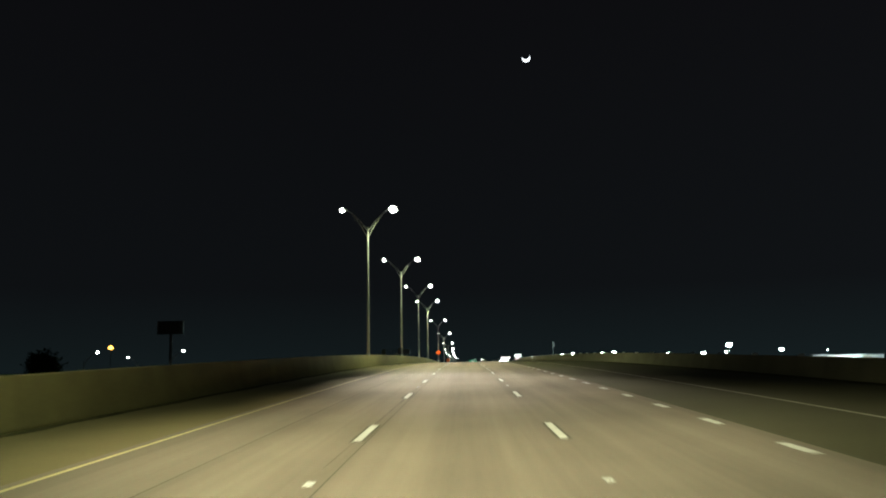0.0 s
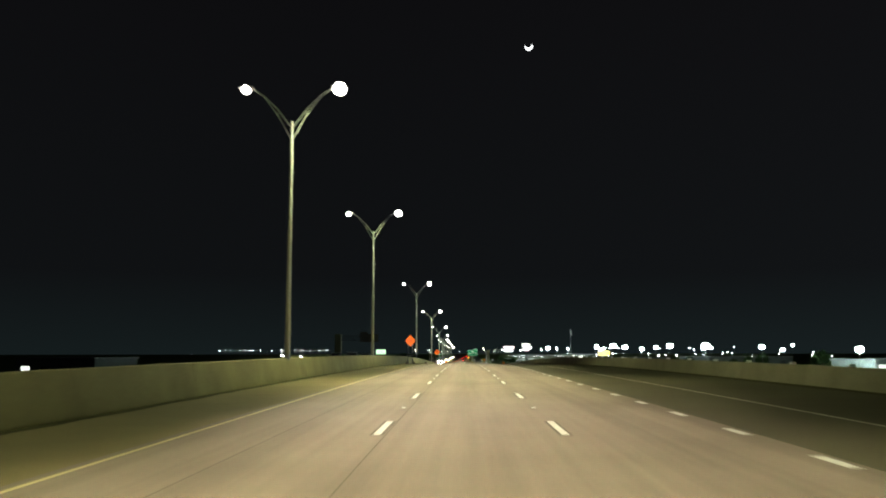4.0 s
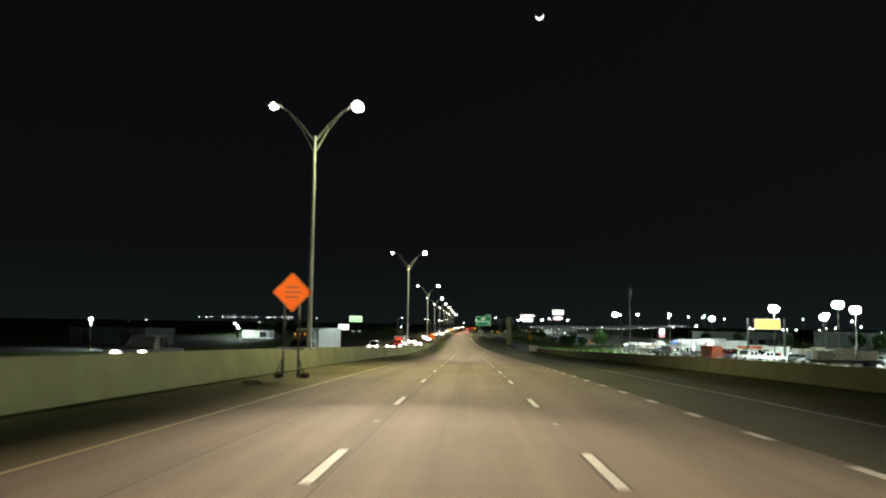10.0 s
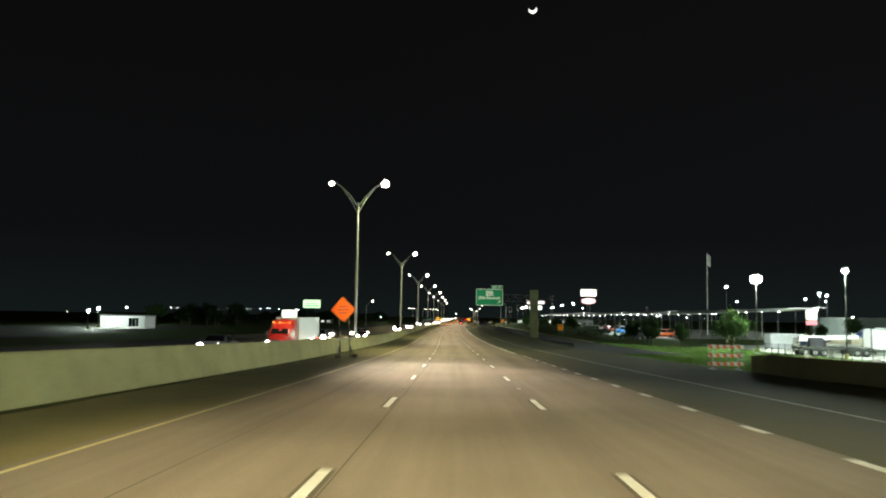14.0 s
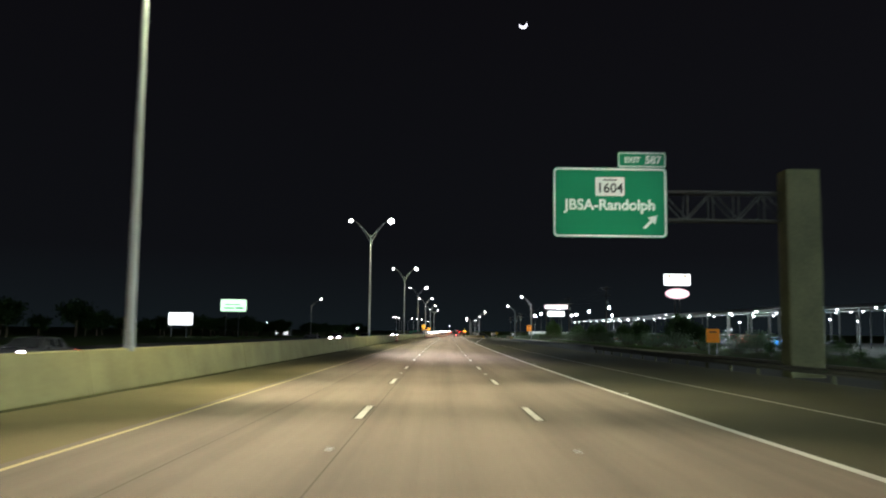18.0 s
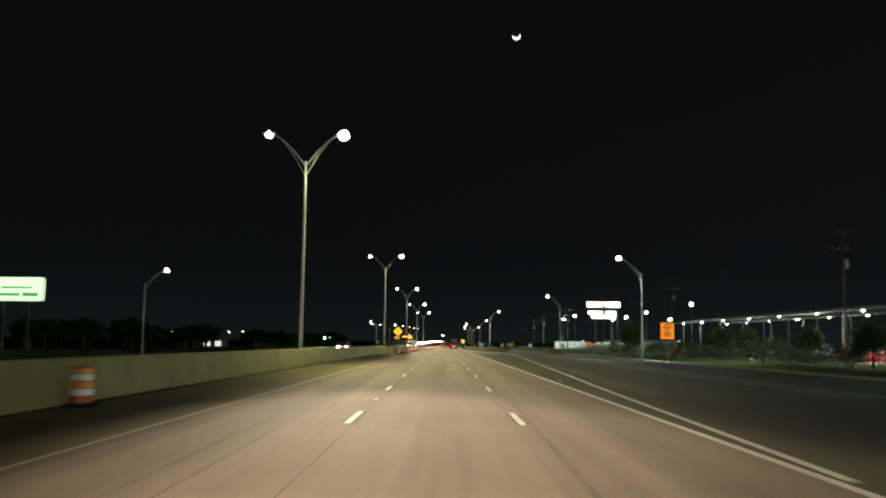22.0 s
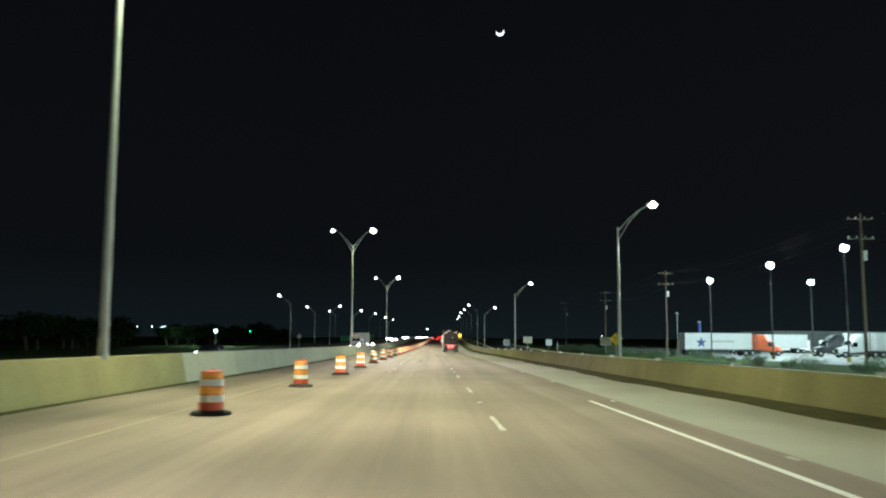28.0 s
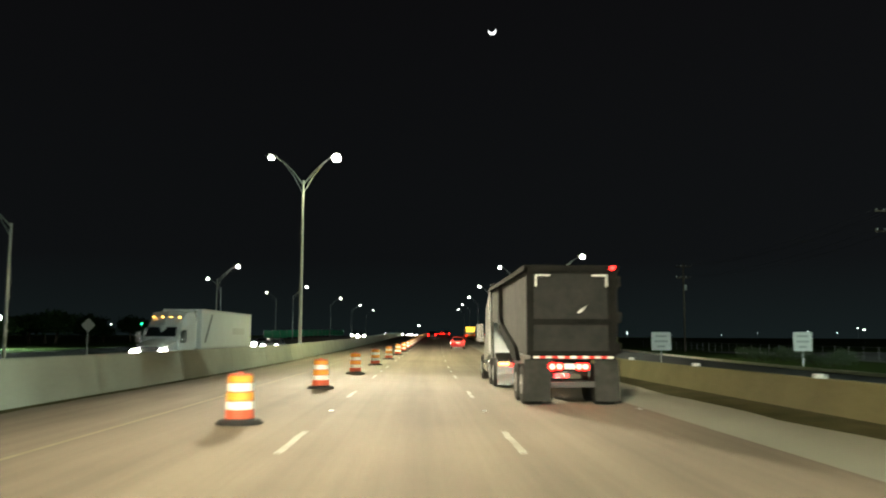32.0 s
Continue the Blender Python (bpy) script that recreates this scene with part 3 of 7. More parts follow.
def lamp_head(parent, place, out, glare_size=0.9):
    """A flat road lantern that points along out (+1 or -1) in x, with a glowing lens made oversize to take in its
    glare.
    """
    x, y, z = place
    bm = B()
    prism(bm, [(x - 0.25 * out, z - 0.06), (x + 0.62 * out, z - 0.06), (x + 0.66 * out, z + 0.02), (x + 0.2 * out, z + 0.10), (x - 0.25 * out, z + 0.07)], 1, y - 0.19, y + 0.19)
    bmesh.ops.bevel(bm, geom=bm.edges[:], offset=0.015, segments=1, affect="EDGES")
    head = part("lantern", bm, POLE, parent)
    bm = B()
    bmesh.ops.create_uvsphere(bm, u_segments=14, v_segments=8, radius=0.5, matrix=Matrix.Translation((x + 0.22 * out, y, z - 0.08)) @ Matrix.Diagonal((glare_size * 0.92, glare_size * 0.88, glare_size * 0.80, 1)))
    part("lens", bm, LED, head, "glowing white lens, oversize for its glare")
    return head


def bracket(parent, z, reach, rise, out):
    bm = B()
    up = [(0.10 * out, 0, z - 0.1), (reach * 0.35 * out, 0, z + rise * 0.40), (reach * 0.7 * out, 0, z + rise * 0.78), (reach * out, 0, z + rise)]
    low = [(0.10 * out, 0, z - 0.75), (reach * 0.35 * out, 0, z + rise * 0.24), (reach * 0.72 * out, 0, z + rise * 0.78)]
    tube(bm, up, 0.045)
    tube(bm, low, 0.035)
    rod(bm, (reach * 0.35 * out, 0, z + rise * 0.40), (reach * 0.35 * out, 0, z + rise * 0.24), 0.02)
    return part("bracket_arm", bm, POLE, parent)


def double_light():
    t = thing("street_lamp", "tall galvanised street lamp with two arms, lit, on the median barrier", "street lamp", "median street lamps")
    bm = B()
    rod(bm, (0, 0, 1.1), (0, 0, 14.2), 0.145, 0.085, 12)
    part("pole", bm, POLE, t, smooth=False)
    bm = B()
    box(bm, -0.11, 0.11, -0.24, 0.24, 1.2, 1.26, 0.01)
    box(bm, -0.115, 0.115, -0.16, 0.16, 1.26, 1.75, 0.03)
    part("base_plate", bm, POLE, t)
    for o in (-1, 1):
        bracket(t, 14.05, 2.25, 2.05, o)
        lamp_head(t, (2.4 * o, 0, 16.14), o, 0.58 if o < 0 else 0.84)
    return t


def single_light(flip, label, height=10.2, rise=1.75, reach=2.3):
    t = thing("street_lamp", label, "street lamp", "frontage street lamps")
    bm = B()
    rod(bm, (0, 0, -0.6), (0, 0, height), 0.14, 0.085, 12)
    part("pole", bm, POLE, t)
    bm = B()
    box(bm, -0.24, 0.24, -0.24, 0.24, -0.62, -0.3, 0.03)
    part("footing", bm, BARRIER, t)
    bracket(t, height - 0.1, reach, rise, flip)
    lamp_head(t, (reach * flip + 0.1 * flip, 0, height + rise), flip, 0.62)
    return t


# the first two lamps are added unseen behind the start, to light the road
MEDIAN = [-44, 2, 85.5, 130.5, 178, 220.4, 303.2, 385.5, 469.4, 552.3, 633.3, 716, 799, 881.5, 963.8, 1046.4, 1130]
first = double_light()
first.matrix_basis = at(MEDIAN[0], -9.58)
for s in MEDIAN[1:]:
    copy_thing(first, at(s, -9.58))


# LANE_TINT is the warm tone of the headlights that the lane spots replace
WIDE_TINT, LANE_TINT = (1.0, 0.92, 0.60), (1.0, 0.86, 0.63)


def road_beams(s):
    """Spots at the lantern: one down and three each way along the lanes, stronger the farther they reach; the lane
    spots stand in for car headlights.
    """
    i = MEDIAN.index(s)
    gaps = {-1: s - MEDIAN[i - 1] if i else 82.0, 1: MEDIAN[i + 1] - s if i + 1 < len(MEDIAN) else 82.0}
    strong = 2.0 if s < 1000 else 2.35
    wide = 3.2 if s > 900 else -1.2 if 420 < s < 720 else 0.0
    aside = -0.7 if 500 < s < 650 else 0.0
    for d, f, k, spread, X, tint in ((1, 0.0, 22.0, 11.8, 0.1, WIDE_TINT), (1, 0.18, 14.5, 10.2, 0.1, WIDE_TINT), (-1, 0.18, 14.5, 10.2, 0.1, WIDE_TINT),
                                     (1, 0.34, 6.4, 8.0, 0.0, LANE_TINT), (-1, 0.34, 6.4, 8.0, 0.0, LANE_TINT), (1, 0.5, 7.2, 7.5, 0.0, LANE_TINT), (-1, 0.5, 7.2, 7.5, 0.0, LANE_TINT)):
        a = f * gaps[d]
        if tint is LANE_TINT and 420 < s < 720:
            k *= 1.3
        r = math.sqrt(a * a + 15.6 ** 2 + 7.7 ** 2)
        spot("lamp_beam", W(s, -6.9, 15.6), W(s + d * a, X + aside, 0), strong * k * r ** 3 / 15.6, 2 * math.degrees(math.atan((spread + wide) / r)), 1.0, tint)


for s in MEDIAN:
    road_beams(s)
    spot("lamp_beam", W(s, -6.9, 15.6), W(s, -6.0, 0), 6000, 150, 0.6, (0.93, 1.0, 0.58))
    spot("lamp_beam", W(s, -12.2, 15.6), W(s, -21, 0), 9500, 100, 1.0)

a = single_light(1, "tall street lamp with one arm over the frontage road, lit", 10.2, 1.75)
a.matrix_basis = at(999, 14.2, 0)
for s, X, h in ((1076, 14.5, -0.5), (1150, 13.6, -1.9)):
    copy_thing(a, at(s, X, h))
b = single_light(-1, "tall street lamp with one arm towards the motorway, lit", 9.9, 1.8)
b.matrix_basis = at(838, 22.9, 0)
copy_thing(b, at(920, 24.8, 0.25))
for s in (1192, 1254, 1316, 1378, 1440):
    copy_thing(b, at(s, 13.4, 0.2))
for s in (999, 1076, 1150):
    spot("lamp_beam", W(s, 16.9, 11.6), W(s, 17.5, 0), 5200, 150, 0.8, (1.0, 0.94, 0.78))
for s, X in ((839, 20.4), (921, 22.3)):
    spot("lamp_beam", W(s, X, 11.3), W(s, X - 3, 0), 5200, 150, 0.8, (0.95, 1.0, 0.92))
    spot("lamp_beam", W(s, X, 11.3), W(s, X + 15, 0), 9000, 96, 1.0, (0.93, 1.0, 0.94))
c = single_light(1, "street lamp with one arm beyond the far carriageway, lit", 9.2, 1.8, 2.5)
c.matrix_basis = at(853, -39.5, 0)
d = single_light(-1, "street lamp with one arm over the far frontage road, lit", 10.2, 1.7)
d.matrix_basis = at(1126, -30.7, -0.1)
for s, X, o in ((1180, -29.3, 1), (1242, -29.3, 1), (1305, -29.3, 1), (1367, -29.3, 1), (1430, -29.3, 1), (1228, -41.0, -1), (1290, -42.0, -1)):
    copy_thing(c if o > 0 else d, at(s, X, 0.0))

# ---- signs ----
ORANGE = material("orange_sign_sheeting", (0.90, 0.15, 0.015), 0.78, second=(0.82, 0.12, 0.012), amount=0.2, bump=0)
AMBER = material("amber_sign_sheeting", (0.88, 0.42, 0.04), 0.78, second=(0.78, 0.36, 0.04), amount=0.2, bump=0)
YELLOW = material("yellow_sign_sheeting", (0.85, 0.58, 0.04), 0.78, second=(0.75, 0.5, 0.04), amount=0.2, bump=0)
SIGN_WHITE = material("white_sign_sheeting", (0.82, 0.82, 0.78), 0.78, amount=0.15, bump=0)
SIGN_GREEN = material("green_sign_sheeting", (0.006, 0.20, 0.095), 0.78, second=(0.012, 0.17, 0.085), amount=0.2, bump=0)
SIGN_BLACK = material("black_sign_ink", (0.02, 0.02, 0.02), 0.6, amount=0.1, bump=0)
RED_SHEET = material("red_sheeting", (0.62, 0.06, 0.03), 0.45, amount=0.2, bump=0)
ALU = material("bare_aluminium", (0.55, 0.55, 0.53), 0.45, metal=0.6, amount=0.2, bump=0.02)
TIMBER = material("weathered_timber", (0.12, 0.095, 0.07), 0.93, second=(0.07, 0.056, 0.042), grain=12, patch=0.8)


STAND_STEEL = material("dull_stand_steel", (0.12, 0.12, 0.11), 0.6, metal=0.2, second=(0.08, 0.075, 0.07), amount=0.4)
SACK = material("brown_sandbag_cloth", (0.17, 0.12, 0.07), 0.95, second=(0.11, 0.08, 0.05), grain=40, patch=3, amount=0.4)
FADED_BROWN = material("faded_brown_ink", (0.55, 0.075, 0.010), 0.5, amount=0.2, bump=0)


def rounded(w, h, r, n=4):
    pts = []
    for cx, cz, a0 in ((w / 2 - r, h / 2 - r, 0), (-w / 2 + r, h / 2 - r, 90), (-w / 2 + r, -h / 2 + r, 180), (w / 2 - r, -h / 2 + r, 270)):
        for i in range(n + 1):
            a = radians(a0 + 90 * i / n)
            pts.append((cx + r * math.cos(a), cz + r * math.sin(a)))
    return pts


def diamond(size):
    c, s = math.cos(math.pi / 4), math.sin(math.pi / 4)
    return [(x * c - z * s, x * s + z * c) for x, z in rounded(size, size, size * 0.06, 3)]


def shift(pts, dx, dz):
    return [(x + dx, z + dz) for x, z in pts]


def letters(text, size, place, mat, parent, name="lettering", align="CENTER", bold=0.012):
    """Raised lettering that faces -y."""
    cu = bpy.data.curves.new("text", "FONT")
    cu.body, cu.size, cu.align_x, cu.align_y, cu.extrude, cu.offset = text, size, align, "CENTER", 0.004, bold
    tmp = new("text", cu)
    dg = bpy.context.evaluated_depsgraph_get()
    me = bpy.data.meshes.new_from_object(tmp.evaluated_get(dg))
    bpy.data.objects.remove(tmp)
    me.transform(pose(*place, 90, 0, 0))
    me.materials.clear()
    me.materials.append(mat)
    ob = new(name, me)
    ob.parent = parent
    return ob


def diamond_sign(mat, size, centre, label, stand, plaque=False, border=True):
    t = thing("warning_sign", label, "road sign", "road work signs")
    bm = B()
    prism(bm, shift(diamond(size), 0, centre), 1, -0.012, 0.012)
    panel = part("sign_panel", bm, mat, t)
    if border:
        bm = B()
        o, i = shift(diamond(size * 0.95), 0, centre), shift(diamond(size * 0.91), 0, centre)
        for k in range(len(o)):
            q = [o[k], o[(k + 1) % len(o)], i[(k + 1) % len(o)], i[k]]
            bm.faces.new([bm.verts.new((x, -0.017, z)) for x, z in q])
        part("sign_border", bm, SIGN_BLACK, panel)
        for j, w in enumerate((0.42, 0.62, 0.48)):
            bm = B()
            box(bm, -w * size / 2, w * size / 2, -0.02, -0.014, centre + (0.17 - 0.17 * j) * size - 0.04 * size, centre + (0.17 - 0.17 * j) * size + 0.04 * size)
            part("text_bar", bm, FADED_BROWN, panel)
    if stand == "barrier":
        for x in (-0.32, 0.32):
            bm = B()
            box(bm, x - 0.04, x + 0.04, 0.014, 0.07, 0.05, centre + 0.15, 0.006)
            part("post", bm, STAND_STEEL, t)
        bm = B()
        box(bm, -0.6, 0.6, 0.0, 0.09, 1.22, 1.32, 0.01)
        part("cross_bar", bm, GALVANISED, t)
        for x in (-0.55, 0.55):
            bm = B()
            rod(bm, (x * 0.6, 0.04, 0.9), (x, -0.55, 0.03), 0.025)
            rod(bm, (x * 0.6, 0.04, 0.9), (x, 0.6, 0.03), 0.025)
            part("leg", bm, STAND_STEEL, t)
            bm = B()
            bmesh.ops.create_uvsphere(bm, u_segments=12, v_segments=8, radius=0.5, matrix=Matrix.Translation((x * 1.02, 0.35, 0.13)) @ Matrix.Diagonal((0.42, 0.62, 0.26, 1)))
            part("sandbag", bm, SACK, t, "brown sandbag on the leg", smooth=True)
    else:
        bm = B()
        box(bm, -0.05, 0.05, 0.014, 0.10, -0.6, centre + size * 0.5, 0.006)
        part("post", bm, GALVANISED if stand == "steel" else TIMBER, t)
    if plaque:
        bm = B()
        prism(bm, shift(rounded(0.85, 0.42, 0.05), -0.2, centre - 1.12), 1, -0.012, 0.012)
        part("plaque", bm, AMBER, t, "small orange plaque below the diamond")
    return t


g = diamond_sign(ORANGE, 1.22, 3.55, "orange diamond road work sign on a portable stand by the barrier", "barrier")
g.matrix_basis = at(263.2, -8.35)
g = diamond_sign(ORANGE, 1.22, 3.66, "bright orange diamond road work sign on a portable stand", "barrier")
g.matrix_basis = at(370.3, -7.5)
g = diamond_sign(ORANGE, 1.22, 3.2, "orange diamond road work sign leaning on a stand by the barrier", "barrier")
g.matrix_basis = at(526.9, -7.35) @ pose(0, 0, 0, 0, -4, 0)
g = diamond_sign(AMBER, 1.22, 3.75, "amber diamond road work sign with a small plaque below", "barrier", plaque=True, border=False)
g.matrix_basis = at(893.7, -8.0)


def merge_sign():
    t = diamond_sign(YELLOW, 1.22, 2.35, "yellow diamond merge sign with black arrows by the frontage road", "steel", border=False)
    panel = t.children[0]
    for k, dx in enumerate((-0.22, 0.2)):
        bm = B()
        box(bm, dx - 0.04, dx + 0.04, -0.02, -0.014, 2.05, 2.5)
        prism(bm, [(dx - 0.12, 2.48), (dx + 0.12, 2.48), (dx, 2.68)], 1, -0.02, -0.014)
        part("arrow", bm, SIGN_BLACK, panel)
    return t


merge_sign().matrix_basis = at(1048.4, 24.9, -0.1)


def plate_sign(w, h, centre, mat, label, bars=3, posts=1, ink=SIGN_BLACK):
    t = thing("road_sign", label, "road sign", "frontage road signs")
    bm = B()
    prism(bm, shift(rounded(w, h, min(w, h) * 0.06), 0, centre), 1, -0.012, 0.012)
    panel = part("sign_panel", bm, mat, t)
    for j in range(bars):
        z = centre + h * (0.28 - 0.56 * j / max(1, bars - 1))
        bm = B()
        k = (0.55, 0.7, 0.42, 0.62)[j % 4] * w / 2
        box(bm, -k, k, -0.018, -0.013, z - h * 0.05, z + h * 0.05)
        part("text_bar", bm, ink, panel)
    for i in range(posts):
        x = 0 if posts == 1 else (-0.3 + 0.6 * i) * w
        bm = B()
        box(bm, x - 0.04, x + 0.04, 0.014, 0.08, -1.0, centre + h * 0.45, 0.005)
        part("post", bm, GALVANISED, t)
    return t


FADED_INK = material("pale_grey_ink", (0.5, 0.5, 0.48), 0.6, amount=0.1, bump=0)
plate_sign(1.3, 1.3, 1.95, SIGN_WHITE, "white regulatory sign with faint lettering beside the frontage road", 3, 1, FADED_INK).matrix_basis = at(1120.6, 26.1, -0.35)
plate_sign(1.3, 1.25, 1.85, SIGN_WHITE, "white square sign on a post in the dark verge", 2, 1, FADED_INK).matrix_basis = at(1118, 38.4, 0)
plate_sign(1.5, 1.0, 1.95, SIGN_WHITE, "wide white sign standing behind the yellow merge sign", 2, 1, FADED_INK).matrix_basis = at(1050.6, 24.0, 0)
plate_sign(1.2, 0.85, 2.1, SIGN_WHITE, "white sign on one post between motorway and frontage road", 2, 1, FADED_INK).matrix_basis = at(1051.2, 13.6, 0)
plate_sign(1.4, 1.3, 1.9, SIGN_WHITE, "white sign with faint lines of lettering near the guard fence", 3, 1, FADED_INK).matrix_basis = at(1123.5, 17.2, -0.35)


LIMIT_ORANGE = material("deep_amber_sheeting", (0.95, 0.30, 0.02), 0.78, second=(0.85, 0.25, 0.02), amount=0.2, bump=0)


def work_zone_limit():
    t = thing("road_sign", "tall orange speed zone sign reading 50 on a post", "road sign", "road work signs")
    bm = B()
    prism(bm, shift(rounded(1.22, 1.5, 0.06), 0, 3.0), 1, -0.015, 0.015)
    panel = part("sign_panel", bm, LIMIT_ORANGE, t)
    letters("50", 0.62, (0, -0.02, 2.68), SIGN_BLACK, panel)
    for z, w in ((3.55, 0.7), (3.33, 0.85), (3.12, 0.5)):
        bm = B()
        box(bm, -w / 2, w / 2, -0.022, -0.016, z - 0.05, z + 0.05)
        part("text_bar", bm, SIGN_BLACK, panel)
    for x in (-0.35, 0.35):
        bm = B()
        box(bm, x - 0.045, x + 0.045, 0.016, 0.10, -0.8, 3.65, 0.006)
        part("post", bm, TIMBER, t)
    return t


work_zone_limit().matrix_basis = at(818.1, 20.5, 0)


def drum():
    t = thing("traffic_drum", "orange and white banded traffic drum on a black rubber base", "traffic drum", "work zone drums")
    prof = [(0.285, 0.09), (0.285, 0.28), (0.27, 0.29), (0.27, 0.46), (0.262, 0.47), (0.262, 0.64), (0.252, 0.65), (0.252, 0.82), (0.243, 0.83), (0.243, 0.97), (0.215, 1.0), (0.06, 1.012), (0.05, 1.04), (0.02, 1.04)]
    part("body", lathe(B(), prof, 20), DRUM_ORANGE, t, smooth=False)
    for z0, z1, r in ((0.30, 0.455, 0.276), (0.66, 0.815, 0.258)):
        part("band", lathe(B(), [(r - 0.004, z0), (r, z0 + 0.003), (r, z1 - 0.003), (r - 0.004, z1)], 20), DRUM_WHITE, t, "white reflective band")
    part("band", lathe(B(), [(0.266, 0.48), (0.268, 0.483), (0.267, 0.63), (0.265, 0.633)], 20), DRUM_BRIGHT, t, "bright orange reflective band")
    part("band", lathe(B(), [(0.249, 0.835), (0.251, 0.838), (0.25, 0.955), (0.248, 0.958)], 20), DRUM_BRIGHT, t, "bright orange reflective band")
    part("base", lathe(B(), [(0.46, 0.0), (0.46, 0.04), (0.40, 0.09), (0.30, 0.10), (0.29, 0.12)], 20), BLACK_RUBBER, t)
    return t


DRUM_ORANGE = material("orange_drum_plastic", (0.66, 0.11, 0.045), 0.5, second=(0.42, 0.07, 0.03), grain=9, patch=2.5, amount=0.3, bump=0.02, vary=0.12)
DRUM_WHITE = material("white_reflective_band", (0.93, 0.92, 0.86), 0.35, second=(0.72, 0.69, 0.60), grain=14, patch=3, amount=0.25, bump=0.02)
DRUM_BRIGHT = material("orange_reflective_band", (0.95, 0.40, 0.05), 0.35, amount=0.2, bump=0.02)
DRUMS = [(762.4, -8.85), (861.2, -6.2), (875.4, -6.2), (888.2, -6.0), (903, -5.9), (917, -5.8), (930, -5.5), (943.5, -5.1)]
s = 957.3
while s < 1330:
    X = float(np.interp(s, [956, 982, 1000, 1030, 1044, 1060, 1090, 1138, 1330], [-4.6, -4.2, -4.15, -3.95, -3.82, -3.6, -3.2, -2.4, -1.9]))
    DRUMS.append((s, X))
    s += 12.3
d0 = drum()
d0.matrix_basis = at(DRUMS[0][0], DRUMS[0][1])
rnd = random.Random(5)
for s, X in DRUMS[1:]:
    copy_thing(d0, at(s, X, 0.002, rnd.uniform(0, 360)) @ pose(0, 0, 0, 0, 0, 0))


def barricade():
    t = thing("road_barricade", "three-rail striped road barricade at the end of the parapet", "barricade")
    for z in (0.32, 0.78, 1.24):
        bm = B()
        box(bm, -0.95, 0.95, -0.02, 0.02, z - 0.1, z + 0.1, 0.004)
        rail = part("rail", bm, SIGN_WHITE, t)
        for k in range(5):
            x = -0.85 + 0.38 * k
            bm = B()
            prism(bm, [(x - 0.02, z - 0.098), (x + 0.17, z - 0.098), (x + 0.10, z + 0.098), (x - 0.09, z + 0.098)], 1, -0.026, -0.021)
            part("stripe", bm, ORANGE, rail)
    for x in (-0.7, 0.7):
        bm = B()
        box(bm, x - 0.03, x + 0.03, 0.022, 0.08, 0.0, 1.4, 0.005)
        part("post", bm, GALVANISED, t)
        bm = B()
        box(bm, x - 0.03, x + 0.03, -0.5, 0.6, 0.0, 0.05, 0.005)
        part("foot", bm, GALVANISED, t)
    return t


barricade().matrix_basis = at(517.4, 14.6, 0)


def hazard_marker(label):
    t = thing("hazard_marker", label, "hazard marker")
    bm = B()
    prism(bm, shift(rounded(0.75, 0.75, 0.05), 0, 0.62), 1, -0.012, 0.012)
    p = part("sign_panel", bm, YELLOW, t)
    for k in range(3):
        bm = B()
        x = -0.33 + 0.24 * k
        prism(bm, [(x, 0.28), (x + 0.11, 0.28), (x + 0.26, 0.96), (x + 0.15, 0.96)], 1, -0.018, -0.013)
        part("stripe", bm, SIGN_BLACK, p)
    bm = B()
    box(bm, -0.3, 0.3, 0.014, 0.5, 0.0, 0.85, 0.06)
    part("nose", bm, BLACK_RUBBER, t, "black rubber nose behind the marker")
    return t


hazard_marker("yellow and black hazard marker on the barrier nose").matrix_basis = at(905.5, 12.8, -0.12) @ Matrix.Diagonal((0.78, 1, 0.78, 1))
hazard_marker("yellow and black striped hazard marker beside the ramp").matrix_basis = at(890, 21.4, -0.22) @ Matrix.Diagonal((0.78, 1, 0.78, 1))


def arrow_board():
    t = thing("arrow_board", "trailer arrow board with a lit amber arrow", "arrow board")
    bm = B()
    box(bm, -1.22, 1.22, -0.05, 0.05, 2.42, 3.64, 0.02)
    board = part("board", bm, SIGN_BLACK, t)
    bulbs = [(-1.0 + 0.2 * i, 3.03) for i in range(9)] + [(0.78 - 0.17 * k, 3.03 + 0.15 * k) for k in (1, 2, 3)] + [(0.78 - 0.17 * k, 3.03 - 0.15 * k) for k in (1, 2, 3)] + [(0.9, 3.03)]
    for x, z in bulbs:
        bm = B()
        rod(bm, (x, -0.055, z), (x, -0.11, z), 0.085, 0.07, 10)
        part("bulb", bm, ARROW_LIGHT, board, "glowing amber bulb")
    for x in (-0.6, 0.6):
        bm = B()
        box(bm, x - 0.04, x + 0.04, 0.055, 0.13, 0.5, 3.6, 0.006)
        part("mast", bm, DARK_STEEL, t)
    bm = B()
    box(bm, -0.8, 0.8, -0.6, 1.6, 0.45, 0.75, 0.04)
    part("trailer_bed", bm, AMBER, t)
    for x in (-0.9, 0.9):
        bm = B()
        rod(bm, (x - 0.09, 0.4, 0.31), (x + 0.09, 0.4, 0.31), 0.31, 0.31, 18)
        part("wheel", bm, BLACK_RUBBER, t)
    return t


ARROW_LIGHT = light_source("amber_arrow_lamp", (1.0, 0.42, 0.04), 5)
arrow_board().matrix_basis = at(916.4, -7.2, 0)


